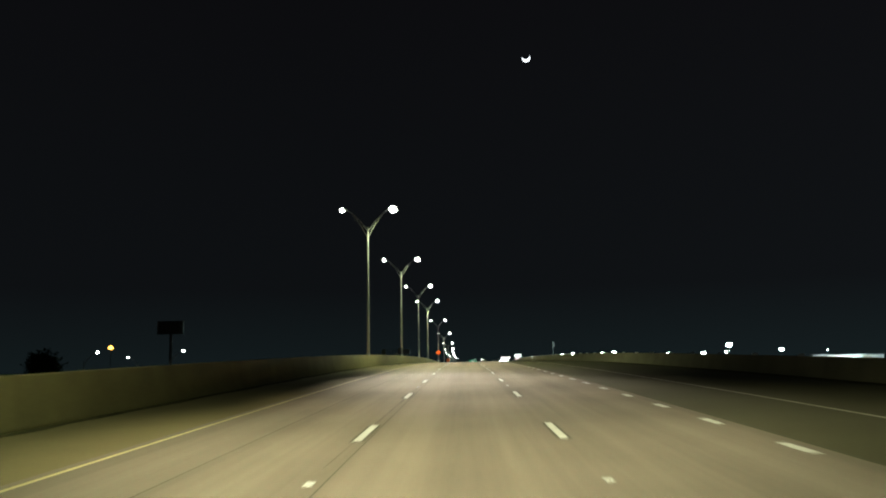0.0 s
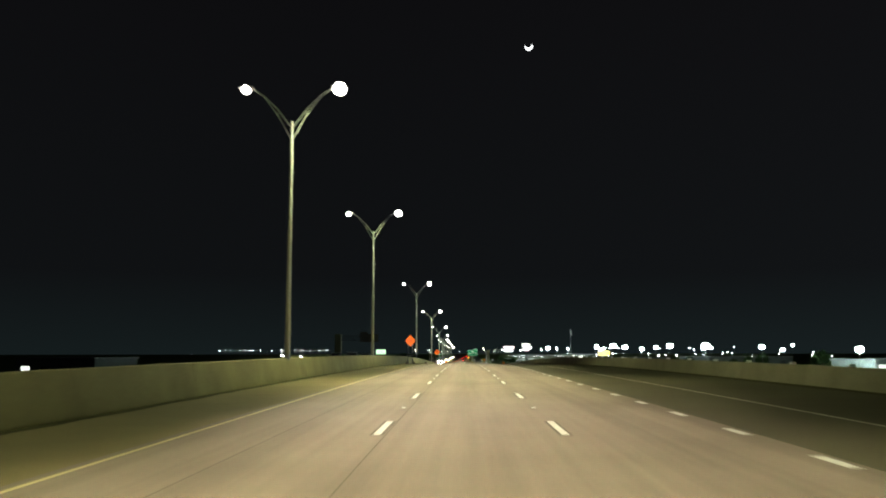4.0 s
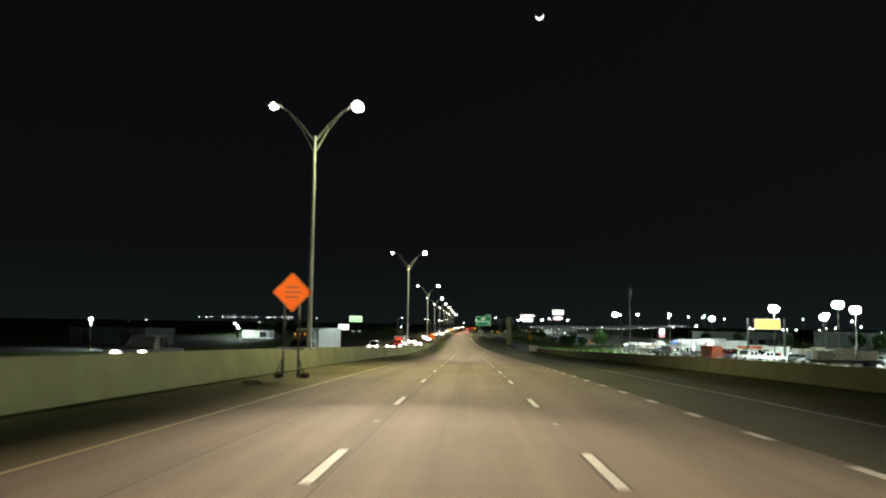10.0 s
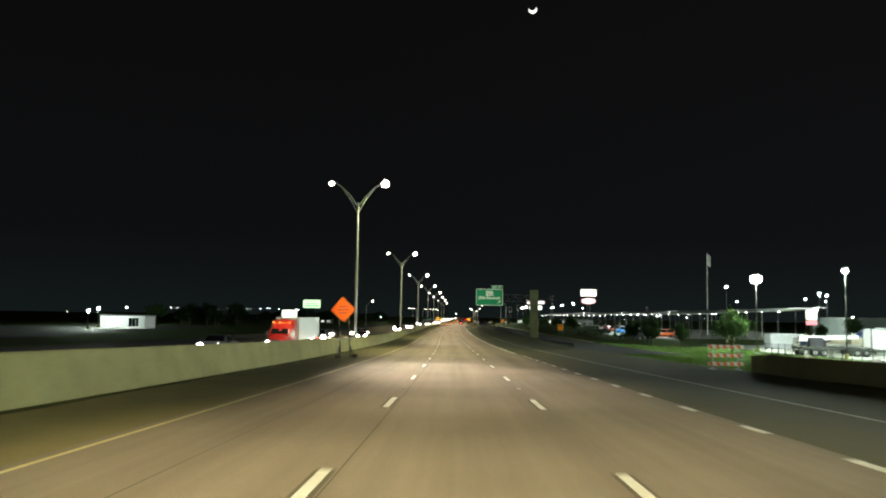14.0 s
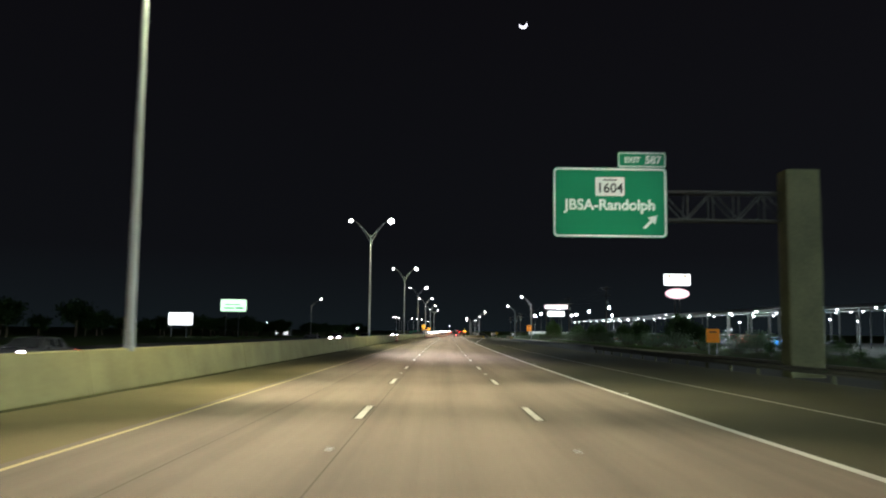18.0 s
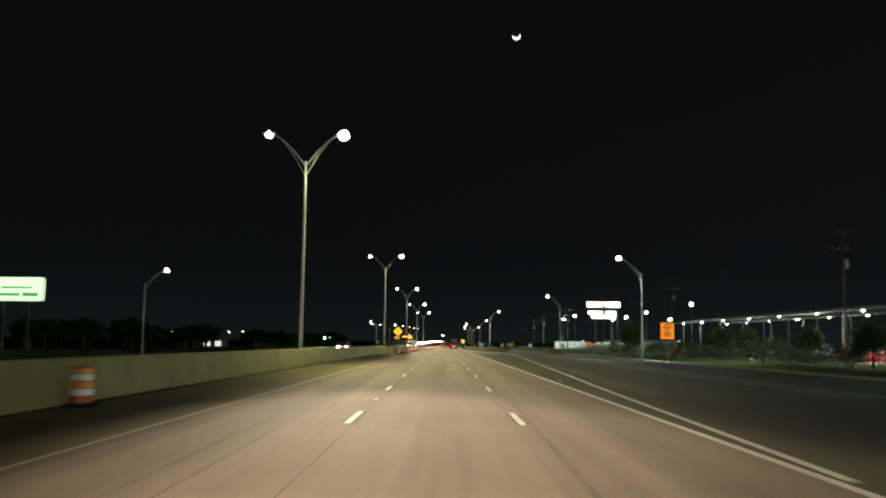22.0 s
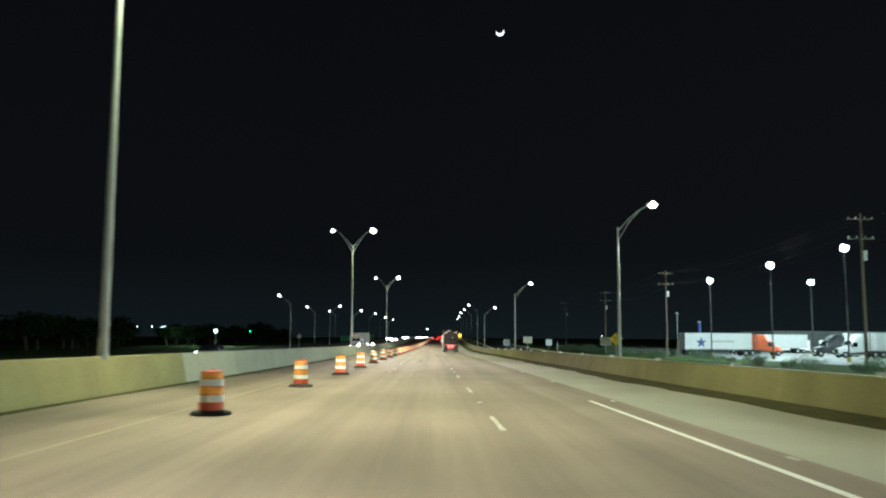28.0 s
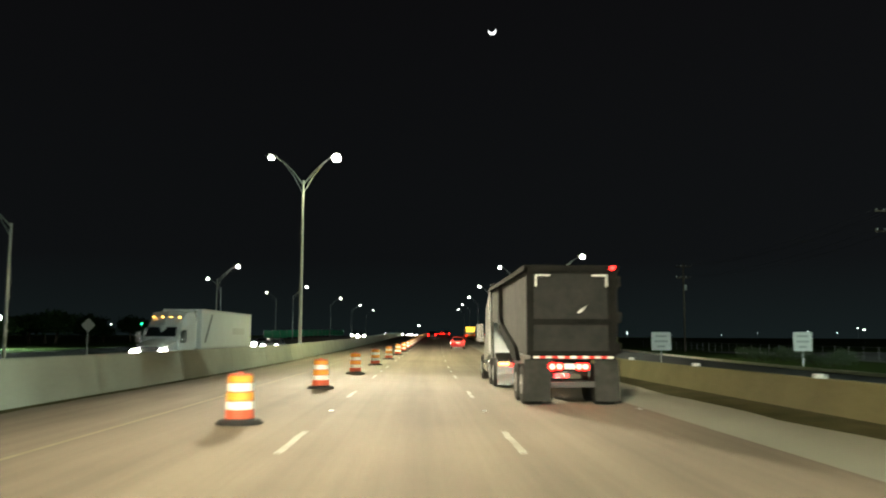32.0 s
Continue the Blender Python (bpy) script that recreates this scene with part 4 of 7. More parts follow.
# added spots brighten each sign's face, in place of its retroreflected headlight glow
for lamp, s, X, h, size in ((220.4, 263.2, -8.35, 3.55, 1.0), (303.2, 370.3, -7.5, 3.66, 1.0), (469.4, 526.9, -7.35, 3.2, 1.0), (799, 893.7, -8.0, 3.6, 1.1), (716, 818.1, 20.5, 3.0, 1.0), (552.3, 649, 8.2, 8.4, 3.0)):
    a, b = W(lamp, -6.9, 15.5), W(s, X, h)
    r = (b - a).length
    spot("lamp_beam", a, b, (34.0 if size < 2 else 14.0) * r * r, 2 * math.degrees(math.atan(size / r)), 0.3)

# ---- overhead signs ----
# both colours are darkened, for parts that headlights do not reach
COLUMN = material("dimmed_stained_concrete", (0.135, 0.137, 0.074), 0.9, second=(0.07, 0.072, 0.040), grain=7, patch=0.5, amount=0.5)
DIM_STEEL = material("dim_toned_steel", (0.085, 0.085, 0.08), 0.8, metal=0.2, second=(0.08, 0.08, 0.075), grain=9, patch=1.0, amount=0.4)
def truss(bm, x0, x1, z0, z1, y0=-0.35, y1=0.35, bays=6, r=0.05):
    for y in (y0, y1):
        rod(bm, (x0, y, z0), (x1, y, z0), r)
        rod(bm, (x0, y, z1), (x1, y, z1), r)
    for i in range(bays + 1):
        x = x0 + (x1 - x0) * i / bays
        for y in (y0, y1):
            rod(bm, (x, y, z0), (x, y, z1), r * 0.6)
            if i < bays:
                x2 = x0 + (x1 - x0) * (i + 1) / bays
                rod(bm, (x, y, z0 if i % 2 else z1), (x2, y, z1 if i % 2 else z0), r * 0.55)
        rod(bm, (x, y0, z1), (x, y1, z1), r * 0.5)
        rod(bm, (x, y0, z0), (x, y1, z0), r * 0.5)
    return bm


def exit_sign():
    t = thing("overhead_sign", "green overhead exit sign on a concrete column with a truss arm", "road sign")
    bm = B()
    box(bm, 16.75, 18.45, -0.6, 0.6, -1.2, 10.0, 0.10)
    column = part("column", bm, COLUMN, t)
    part("truss_arm", truss(B(), 5.7, 17.2, 7.5, 8.9, 0.1, 0.9, 9, 0.06), DIM_STEEL, t)
    bm = B()
    prism(bm, shift(rounded(5.66, 3.5, 0.22), 8.2, 8.3), 1, -0.06, 0.0)
    panel = part("sign_panel", bm, SIGN_GREEN, t)

    def rim(cx, cz, w, h, r, th, owner):
        bm = B()
        o, i = shift(rounded(w, h, r), cx, cz), shift(rounded(w - 2 * th, h - 2 * th, r * 0.8), cx, cz)
        for k in range(len(o)):
            q = [o[k], o[(k + 1) % len(o)], i[(k + 1) % len(o)], i[k]]
            bm.faces.new([bm.verts.new((x, -0.066, z)) for x, z in q])
        part("sign_border", bm, SIGN_WHITE, owner)
    rim(8.2, 8.3, 5.60, 3.44, 0.2, 0.09, panel)
    bm = B()
    prism(bm, shift(rounded(2.4, 0.78, 0.1), 9.8, 10.46), 1, -0.06, 0.0)
    tab = part("exit_tab", bm, SIGN_GREEN, t)
    rim(9.8, 10.46, 2.35, 0.73, 0.09, 0.05, tab)
    letters("EXIT", 0.38, (9.32, -0.068, 10.44), SIGN_WHITE, tab)
    letters("587", 0.54, (10.36, -0.068, 10.44), SIGN_WHITE, tab)
    bm = B()
    prism(bm, shift(rounded(1.45, 0.95, 0.08), 8.2, 9.1), 1, -0.075, -0.061)
    shield = part("route_shield", bm, SIGN_WHITE, panel, "white route shield")
    letters("1604", 0.66, (8.2, -0.085, 9.0), SIGN_BLACK, shield)
    bm = B()
    box(bm, 7.85, 8.55, -0.082, -0.076, 9.40, 9.46)
    part("text_bar", bm, SIGN_BLACK, shield)
    letters("JBSA-Randolph", 0.74, (8.2, -0.068, 8.16), SIGN_WHITE, panel, bold=0.02)
    bm = B()
    d, e = Vector((0.7071, 0.7071)), Vector((-0.7071, 0.7071))
    c = Vector((10.18, 7.32))
    pts = [c + d * a + e * b for a, b in ((-0.42, -0.07), (0.1, -0.07), (0.1, -0.26), (0.5, 0.0), (0.1, 0.26), (0.1, 0.07), (-0.42, 0.07))]
    prism(bm, [(p.x, p.y) for p in pts], 1, -0.072, -0.062)
    part("arrow", bm, SIGN_WHITE, panel)
    for x in (6.4, 8.2, 10.0):
        bm = B()
        box(bm, x - 0.06, x + 0.06, 0.0, 0.14, 6.55, 10.05)
        part("bracket", bm, GALVANISED, t)
    return t


exit_sign().matrix_basis = at(649, 0, 0)


def back_gantry():
    t = thing("overhead_sign", "overhead sign seen from behind on a concrete column", "road sign")
    bm = B()
    box(bm, -36.9, -35.1, -0.7, 0.7, -3.5, 8.95, 0.1)
    part("column", bm, COLUMN, t)
    part("truss_arm", truss(B(), -35.2, -24.8, 7.1, 8.5, -0.9, -0.1, 8, 0.06), DIM_STEEL, t)
    bm = B()
    prism(bm, shift(rounded(5.2, 2.3, 0.15), -27.1, 7.8), 1, 0.0, 0.06)
    part("sign_panel", bm, DIM_STEEL, t, "bare aluminium back of the panel")
    bm = B()
    prism(bm, shift(rounded(2.0, 0.65, 0.1), -28.6, 9.28), 1, 0.0, 0.06)
    part("exit_tab", bm, DIM_STEEL, t)
    return t


back_gantry().matrix_basis = at(375, 0, 0)


def guardrail(s0, s1, X, h):
    t = thing("guardrail", "dull galvanised steel guardrail on short posts", "guardrail")
    prof = [(0, 0.46), (0.04, 0.52), (0.0, 0.585), (0.04, 0.65), (0.0, 0.72)]
    bm = sweep([(X + a, b + h) for a, b in prof], s0, s1, 4)
    part("beam", bm, DIM_STEEL, t)
    s = s0
    bm = B()
    box(bm, 0.05, 0.16, -0.08, 0.08, -0.6, 0.7, 0.01)
    me = mesh_of("post", bm, COLUMN)
    while s <= s1:
        piece("post", me, t, at(s, X, h))
        s += 3.8


guardrail(575, 690, 14.6, -0.15)

# ---- vehicles ----
TAIL = light_source("red_tail_lamp", (1.0, 0.010, 0.008), 9)
TAIL_CORE = light_source("hot_tail_lamp_core", (1.0, 0.22, 0.16), 7)
TAIL_HOT = light_source("bright_brake_lamp", (1.0, 0.012, 0.012), 14)
HEAD = light_source("white_headlamp", (1.0, 0.97, 0.88), 120)
MARKER = light_source("amber_marker_lamp", (1.0, 0.45, 0.08), 9)
CAR_GLASS = glassy("dark_car_glass", (0.012, 0.014, 0.016))
TYRE = material("tyre_rubber", (0.025, 0.025, 0.025), 0.85, second=(0.05, 0.045, 0.04), grain=20, patch=4, amount=0.4)
RIM = material("wheel_metal", (0.5, 0.5, 0.5), 0.4, metal=0.8, amount=0.2, bump=0.02)
CHROME = material("polished_metal", (0.7, 0.7, 0.68), 0.22, metal=0.95, amount=0.15, bump=0.01)
BLACK_TRIM = material("black_plastic_trim", (0.03, 0.03, 0.03), 0.6, amount=0.2, bump=0.05)


def car_paint(name, c, rough=0.3):
    return material(name, c, rough, second=tuple(0.8 * v for v in c), grain=3, patch=1.0, amount=0.25, bump=0.0, coat=0.5)


RED_PAINT = car_paint("red_car_paint", (0.42, 0.015, 0.015))
WHITE_PAINT = car_paint("white_vehicle_paint", (0.72, 0.73, 0.72))
SILVER_PAINT = car_paint("silver_car_paint", (0.42, 0.43, 0.44))
DARK_PAINT = car_paint("dark_car_paint", (0.03, 0.032, 0.04))
BLUE_PAINT = car_paint("blue_car_paint", (0.04, 0.08, 0.25))
ORANGE_PAINT = car_paint("orange_cab_paint", (0.60, 0.11, 0.03))
YELLOW_PAINT = car_paint("yellow_vehicle_paint", (0.75, 0.45, 0.03))


def wheel(parent, x, y, r, w, n=18, rim=True):
    bm = B()
    s = 1 if x > 0 else -1
    rod(bm, (x - w / 2, y, r), (x + w / 2, y, r), r, r, n)
    bmesh.ops.bevel(bm, geom=[e for e in bm.edges if abs(e.verts[0].co.x - e.verts[1].co.x) < 1e-4], offset=min(0.03, w * 0.2), segments=1, affect="EDGES")
    t = part("wheel", bm, TYRE, parent)
    if not rim:
        return t
    bm = B()
    rod(bm, (x + s * (w / 2 - 0.02), y, r), (x + s * (w / 2 + 0.012), y, r), r * 0.58, r * 0.5, 14)
    rod(bm, (x + s * (w / 2), y, r), (x + s * (w / 2 + 0.05), y, r), r * 0.16, r * 0.12, 8)
    part("rim", bm, RIM, t)
    return t


def skin(bm, sections):
    """Join mirrored half sections [(y, [(x, z), ...])] into a closed hull."""
    rows = []
    for y, half in sections:
        pts = [(x, z) for x, z in half] + [(-x, z) for x, z in reversed(half) if x > 1e-6]
        rows.append([bm.verts.new((x, y, z)) for x, z in pts])
    n = len(rows[0])
    for a, b in zip(rows, rows[1:]):
        for i in range(n):
            bm.faces.new((a[i], a[(i + 1) % n], b[(i + 1) % n], b[i]))
    bm.faces.new(rows[0]), bm.faces.new(rows[-1][::-1])
    return bm


def quad(bm, pts, lift):
    """A pane just proud of a face; lift: the way out."""
    lo = [bm.verts.new(Vector(p)) for p in pts]
    hi = [bm.verts.new(Vector(p) + Vector(lift)) for p in pts]
    bm.faces.new(hi)
    k = len(pts)
    for i in range(k):
        bm.faces.new((lo[i], lo[(i + 1) % k], hi[(i + 1) % k], hi[i]))
    return bm


KINDS = {  # length, half width, height, rear glass foot, rear roof, front roof, windscreen foot, bonnet height, belt
    "hatch": (4.15, 0.86, 1.52, 0.12, 0.55, 2.35, 3.15, 0.98, 0.95),
    "sedan": (4.7, 0.90, 1.45, 0.75, 1.35, 2.65, 3.45, 0.95, 0.93),
    "suv": (4.8, 0.95, 1.78, 0.10, 0.40, 2.75, 3.55, 1.12, 1.08),
    "van": (5.3, 0.98, 2.15, 0.04, 0.12, 3.65, 4.35, 1.25, 1.15),
    "pickup": (5.7, 0.99, 1.88, 2.15, 2.35, 3.65, 4.35, 1.18, 1.12),
}


def car(kind, paint, label, lights=True, group="", plain=False):
    L, w, H, rg, rr, fr, wf, bz, belt = KINDS[kind]
    t = thing("car" if kind != "pickup" else "pickup_truck", label, "car", group)
    lo = 0.24
    bm = B()

    def sec(y, ww, z0, z1):
        return (y, [(ww * 0.86, z0), (ww * 0.98, z0 + 0.16), (ww, (z0 + z1) / 2), (ww * 0.985, z1 - 0.07), (ww * 0.93, z1), (0, z1 + 0.015)])
    rz = belt if kind != "pickup" else 1.12
    skin(bm, [sec(0.0, w * 0.90, lo + 0.16, rz - 0.10), sec(0.07, w * 0.96, lo + 0.06, rz - 0.02), sec(0.6, w, lo, rz), sec(wf * 0.75, w, lo, belt), sec(wf, w, lo, belt + 0.02),
              sec(L - 0.5, w * 0.98, lo, bz - 0.10), sec(L - 0.08, w * 0.93, lo + 0.06, bz - 0.22), sec(L, w * 0.85, lo + 0.14, bz - 0.32)])
    bmesh.ops.bevel(bm, geom=[e for e in bm.edges if e.calc_face_angle(0) > 0.9], offset=0.035, segments=2, affect="EDGES")
    body = part("body", bm, paint, t, smooth=True)
    bm = B()
    b0, r0 = w * 0.93, w * 0.74

    def cab(y, ww, z):
        return (y, [(ww, belt - 0.04), (ww, belt), (ww * 0.99, z), (0, z + 0.03)])
    skin(bm, [(rg, [(b0 * 0.95, belt - 0.04), (b0 * 0.95, belt), (b0 * 0.94, belt + 0.01), (0, belt + 0.02)]), (rr, [(b0, belt - 0.04), (b0, belt), (r0 * 0.97, H - 0.06), (0, H - 0.02)]),
              ((rr + fr) / 2, [(b0, belt - 0.04), (b0, belt), (r0, H - 0.03), (0, H)]), (fr, [(b0, belt - 0.04), (b0, belt), (r0 * 0.97, H - 0.06), (0, H - 0.03)]),
              (wf, [(b0 * 0.96, belt - 0.04), (b0 * 0.96, belt), (b0 * 0.95, belt + 0.01), (0, belt + 0.02)])])
    part("cabin", bm, paint, t, smooth=False)
    zt = H - 0.13
    f = (zt - belt) / (H - 0.06 - belt)
    yb, yt = rg + (rr - rg) * 0.12, rg + (rr - rg) * f
    xb, xt = b0 * 0.84, r0 * 0.86
    bm = B()
    quad(bm, [(-xb, yb, belt + 0.07), (xb, yb, belt + 0.07), (xt, yt, zt), (-xt, yt, zt)], (0, -0.045, 0.03))
    part("rear_window", bm, CAR_GLASS, t)
    yb, yt = wf + (fr - wf) * 0.10, wf + (fr - wf) * f
    bm = B()
    quad(bm, [(-xb, yb, belt + 0.06), (xb, yb, belt + 0.06), (xt, yt, zt), (-xt, yt, zt)], (0, 0.04, 0.04))
    part("windscreen", bm, CAR_GLASS, t)
    for sx in (-1, 1):
        mid = (rr + fr) / 2
        for ya, yb2 in ((rr + 0.05, mid - 0.05), (mid + 0.05, fr + 0.1)):
            bm = B()
            quad(bm, [(sx * b0 * 0.985, ya, belt + 0.04), (sx * b0 * 0.985, yb2, belt + 0.04), (sx * (r0 + 0.035), yb2 - 0.12, zt), (sx * (r0 + 0.035), ya + 0.05, zt)], (sx * 0.02, 0, 0.01))
            part("side_window", bm, CAR_GLASS, t)
        bm = B()
        if kind in ("hatch", "suv", "van"):
            prism(bm, [(sx * w * 0.60, 0.80), (sx * w * 0.93, 0.74), (sx * w * 0.92, belt + 0.12), (sx * w * 0.80, belt + 0.12)], 1, -0.02, 0.10)
        else:
            prism(bm, [(sx * w * 0.55, 0.68), (sx * w * 0.92, 0.68), (sx * w * 0.92, 0.86), (sx * w * 0.55, 0.84)], 1, -0.02, 0.08)
        part("tail_lamp", bm, (TAIL if lights else RED_SHEET), t, "red tail lamp")
        bm = B()
        prism(bm, [(sx * w * 0.50, bz - 0.40), (sx * w * 0.86, bz - 0.38), (sx * w * 0.90, bz - 0.22), (sx * w * 0.55, bz - 0.24)], 1, L - 0.10, L + 0.015)
        if lights:
            # oversize glowing lens stands in for headlamp glare
            bmesh.ops.create_uvsphere(bm, u_segments=12, v_segments=8, radius=0.24, matrix=Matrix.Translation((sx * w * 0.70, L - 0.06, bz - 0.31)) @ Matrix.Diagonal((1.15, 0.6, 1, 1)))
        part("headlamp", bm, HEAD if lights else REFLECTOR, t, "white headlamp")
        if not plain:
            bm = B()
            box(bm, sx * w, sx * (w + 0.16), wf - 0.45, wf - 0.33, belt, belt + 0.14, 0.03)
            part("wing_mirror", bm, paint, t)
    bm = B()
    box(bm, -w * 0.88, w * 0.88, -0.06, 0.12, 0.36, 0.52, 0.04)
    part("rear_bumper", bm, BLACK_TRIM if kind in ("suv", "pickup") else paint, t)
    r = 0.31 if kind in ("hatch", "sedan") else 0.37
    for x in (-1, 1):
        for y in (0.82, L - 0.88):
            wheel(t, x * (w - 0.10), y, r, 0.22, 18, not plain)
    if plain:
        return t
    bm = B()
    box(bm, -0.26, 0.26, -0.045, 0.02, 0.60, 0.75, 0.006) if kind != "hatch" else box(bm, -0.26, 0.26, -0.03, 0.03, 0.70, 0.85, 0.006)
    part("number_plate", bm, SIGN_WHITE, t, "blank plate")
    bm = B()
    box(bm, -w * 0.5, w * 0.5, L - 0.05, L + 0.01, 0.42, bz - 0.42, 0.02)
    part("grille", bm, BLACK_TRIM, t)
    return t


red = car("hatch", RED_PAINT, "red hatchback driving with its tail lamps lit")
red.matrix_basis = at(1166, 3.75, 0, level=False)


def semi_tractor(t, paint, y0, lights=True, sleeper=True, front=None):
    """Cab, sleeper, bonnet, wheels: y0 is the back of the sleeper, the nose is ahead of it."""
    bm = B()
    skin(bm, [(y0, [(1.18, 1.15), (1.22, 1.4), (1.22, 3.0), (1.10, 3.75), (0, 3.9)]), (y0 + 1.4, [(1.18, 1.0), (1.22, 1.3), (1.22, 3.0), (1.08, 3.7), (0, 3.85)]),
              (y0 + 1.9, [(1.16, 0.9), (1.2, 1.2), (1.18, 2.7), (0.95, 3.35), (0, 3.55)]), (y0 + 2.7, [(1.14, 0.8), (1.18, 1.1), (1.12, 2.55), (0.8, 2.75), (0, 2.85)]), (y0 + 3.2, [(1.12, 0.8), (1.14, 1.1), (1.08, 1.75), (0.7, 1.95), (0, 2.0)])])
    part("cab", bm, paint, t, smooth=False)
    bm = B()
    skin(bm, [(y0 + 3.2, [(1.05, 0.7), (1.1, 1.0), (1.0, 1.7), (0.6, 1.88), (0, 1.92)]), (y0 + 4.3, [(1.0, 0.65), (1.08, 0.9), (0.92, 1.5), (0.55, 1.68), (0, 1.72)]), (y0 + 4.9, [(0.9, 0.6), (1.0, 0.8), (0.7, 1.3), (0.45, 1.42), (0, 1.46)])])
    part("bonnet", bm, paint, t, smooth=False)
    bm = B()
    quad(bm, [(-0.92, y0 + 3.12, 2.02), (0.92, y0 + 3.12, 2.02), (0.86, y0 + 2.72, 2.66), (-0.86, y0 + 2.72, 2.66)], (0, 0.06, 0.03))
    part("windscreen", bm, CAR_GLASS, t)
    for sx in (-1, 1):
        bm = B()
        quad(bm, [(sx * 1.185, y0 + 1.95, 1.75), (sx * 1.165, y0 + 2.85, 1.75), (sx * 1.13, y0 + 2.6, 2.45), (sx * 1.17, y0 + 1.95, 2.5)], (sx * 0.02, 0, 0))
        part("side_window", bm, CAR_GLASS, t)
        bm = B()
        box(bm, sx * 1.2, sx * 1.5, y0 + 3.0, y0 + 3.12, 1.6, 2.4, 0.03)
        part("wing_mirror", bm, CHROME, t)
        bm = B()
        box(bm, sx * 0.62, sx * 0.98, y0 + 4.78, y0 + 4.95, 0.85, 1.08, 0.03)
        if lights:
            # glare round the lamp is built as a glowing bulge
            bmesh.ops.create_uvsphere(bm, u_segments=12, v_segments=8, radius=0.27, matrix=Matrix.Translation((sx * 0.8, y0 + 4.93, 0.97)) @ Matrix.Diagonal((1.1, 0.6, 1, 1)))
        part("headlamp", bm, HEAD if lights else REFLECTOR, t, "white headlamp")
        bm = B()
        rod(bm, (sx * 1.08, y0 - 0.15, 0.9), (sx * 1.08, y0 - 0.15, 3.9), 0.08)
        part("exhaust_pipe", bm, CHROME, t)
        bm = B()
        rod(bm, (sx * 1.0, y0 + 0.4, 0.65), (sx * 1.0, y0 + 1.8, 0.65), 0.3, 0.3, 14)
        part("fuel_tank", bm, CHROME, t)
        wheel(t, sx * 1.03, y0 + 4.0, 0.52, 0.3)
        for yy in (-0.9, -2.2):
            wheel(t, sx * 0.98, y0 + yy, 0.52, 0.55)
    for x in (-0.8, -0.25, 0.25, 0.8):
        bm = B()
        box(bm, x - 0.06, x + 0.06, y0 + 1.99, y0 + 2.08, 3.37, 3.42, 0.015)
        part("roof_marker", bm, MARKER if lights else AMBER, t, "small amber marker lamp")
    bm = B()
    box(bm, -0.5, 0.5, -3.4 + y0, y0 + 4.2, 0.62, 0.9, 0.03)
    part("chassis", bm, DARK_STEEL, t)
    bm = B()
    box(bm, -1.15, 1.15, y0 + 4.85, y0 + 5.05, 0.4, 0.72, 0.06)
    part("bumper", bm, CHROME, t)
    bm = B()
    box(bm, -0.55, 0.55, y0 + 4.88, y0 + 4.96, 0.75, 1.38, 0.03)
    part("grille", bm, BLACK_TRIM, t)


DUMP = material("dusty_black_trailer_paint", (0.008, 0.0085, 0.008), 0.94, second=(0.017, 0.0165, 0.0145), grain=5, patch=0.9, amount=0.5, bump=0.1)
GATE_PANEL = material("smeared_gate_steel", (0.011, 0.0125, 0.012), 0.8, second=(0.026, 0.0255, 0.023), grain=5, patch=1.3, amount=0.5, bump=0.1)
# lighter than the gate: lamp light on the sides is in this colour
DUMP_SIDE = material("lit_tone_steel_side", (0.075, 0.078, 0.062), 0.9, second=(0.045, 0.046, 0.038), grain=5, patch=0.7, amount=0.5, bump=0.1)
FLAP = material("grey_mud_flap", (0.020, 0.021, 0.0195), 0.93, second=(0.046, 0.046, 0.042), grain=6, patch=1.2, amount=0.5)


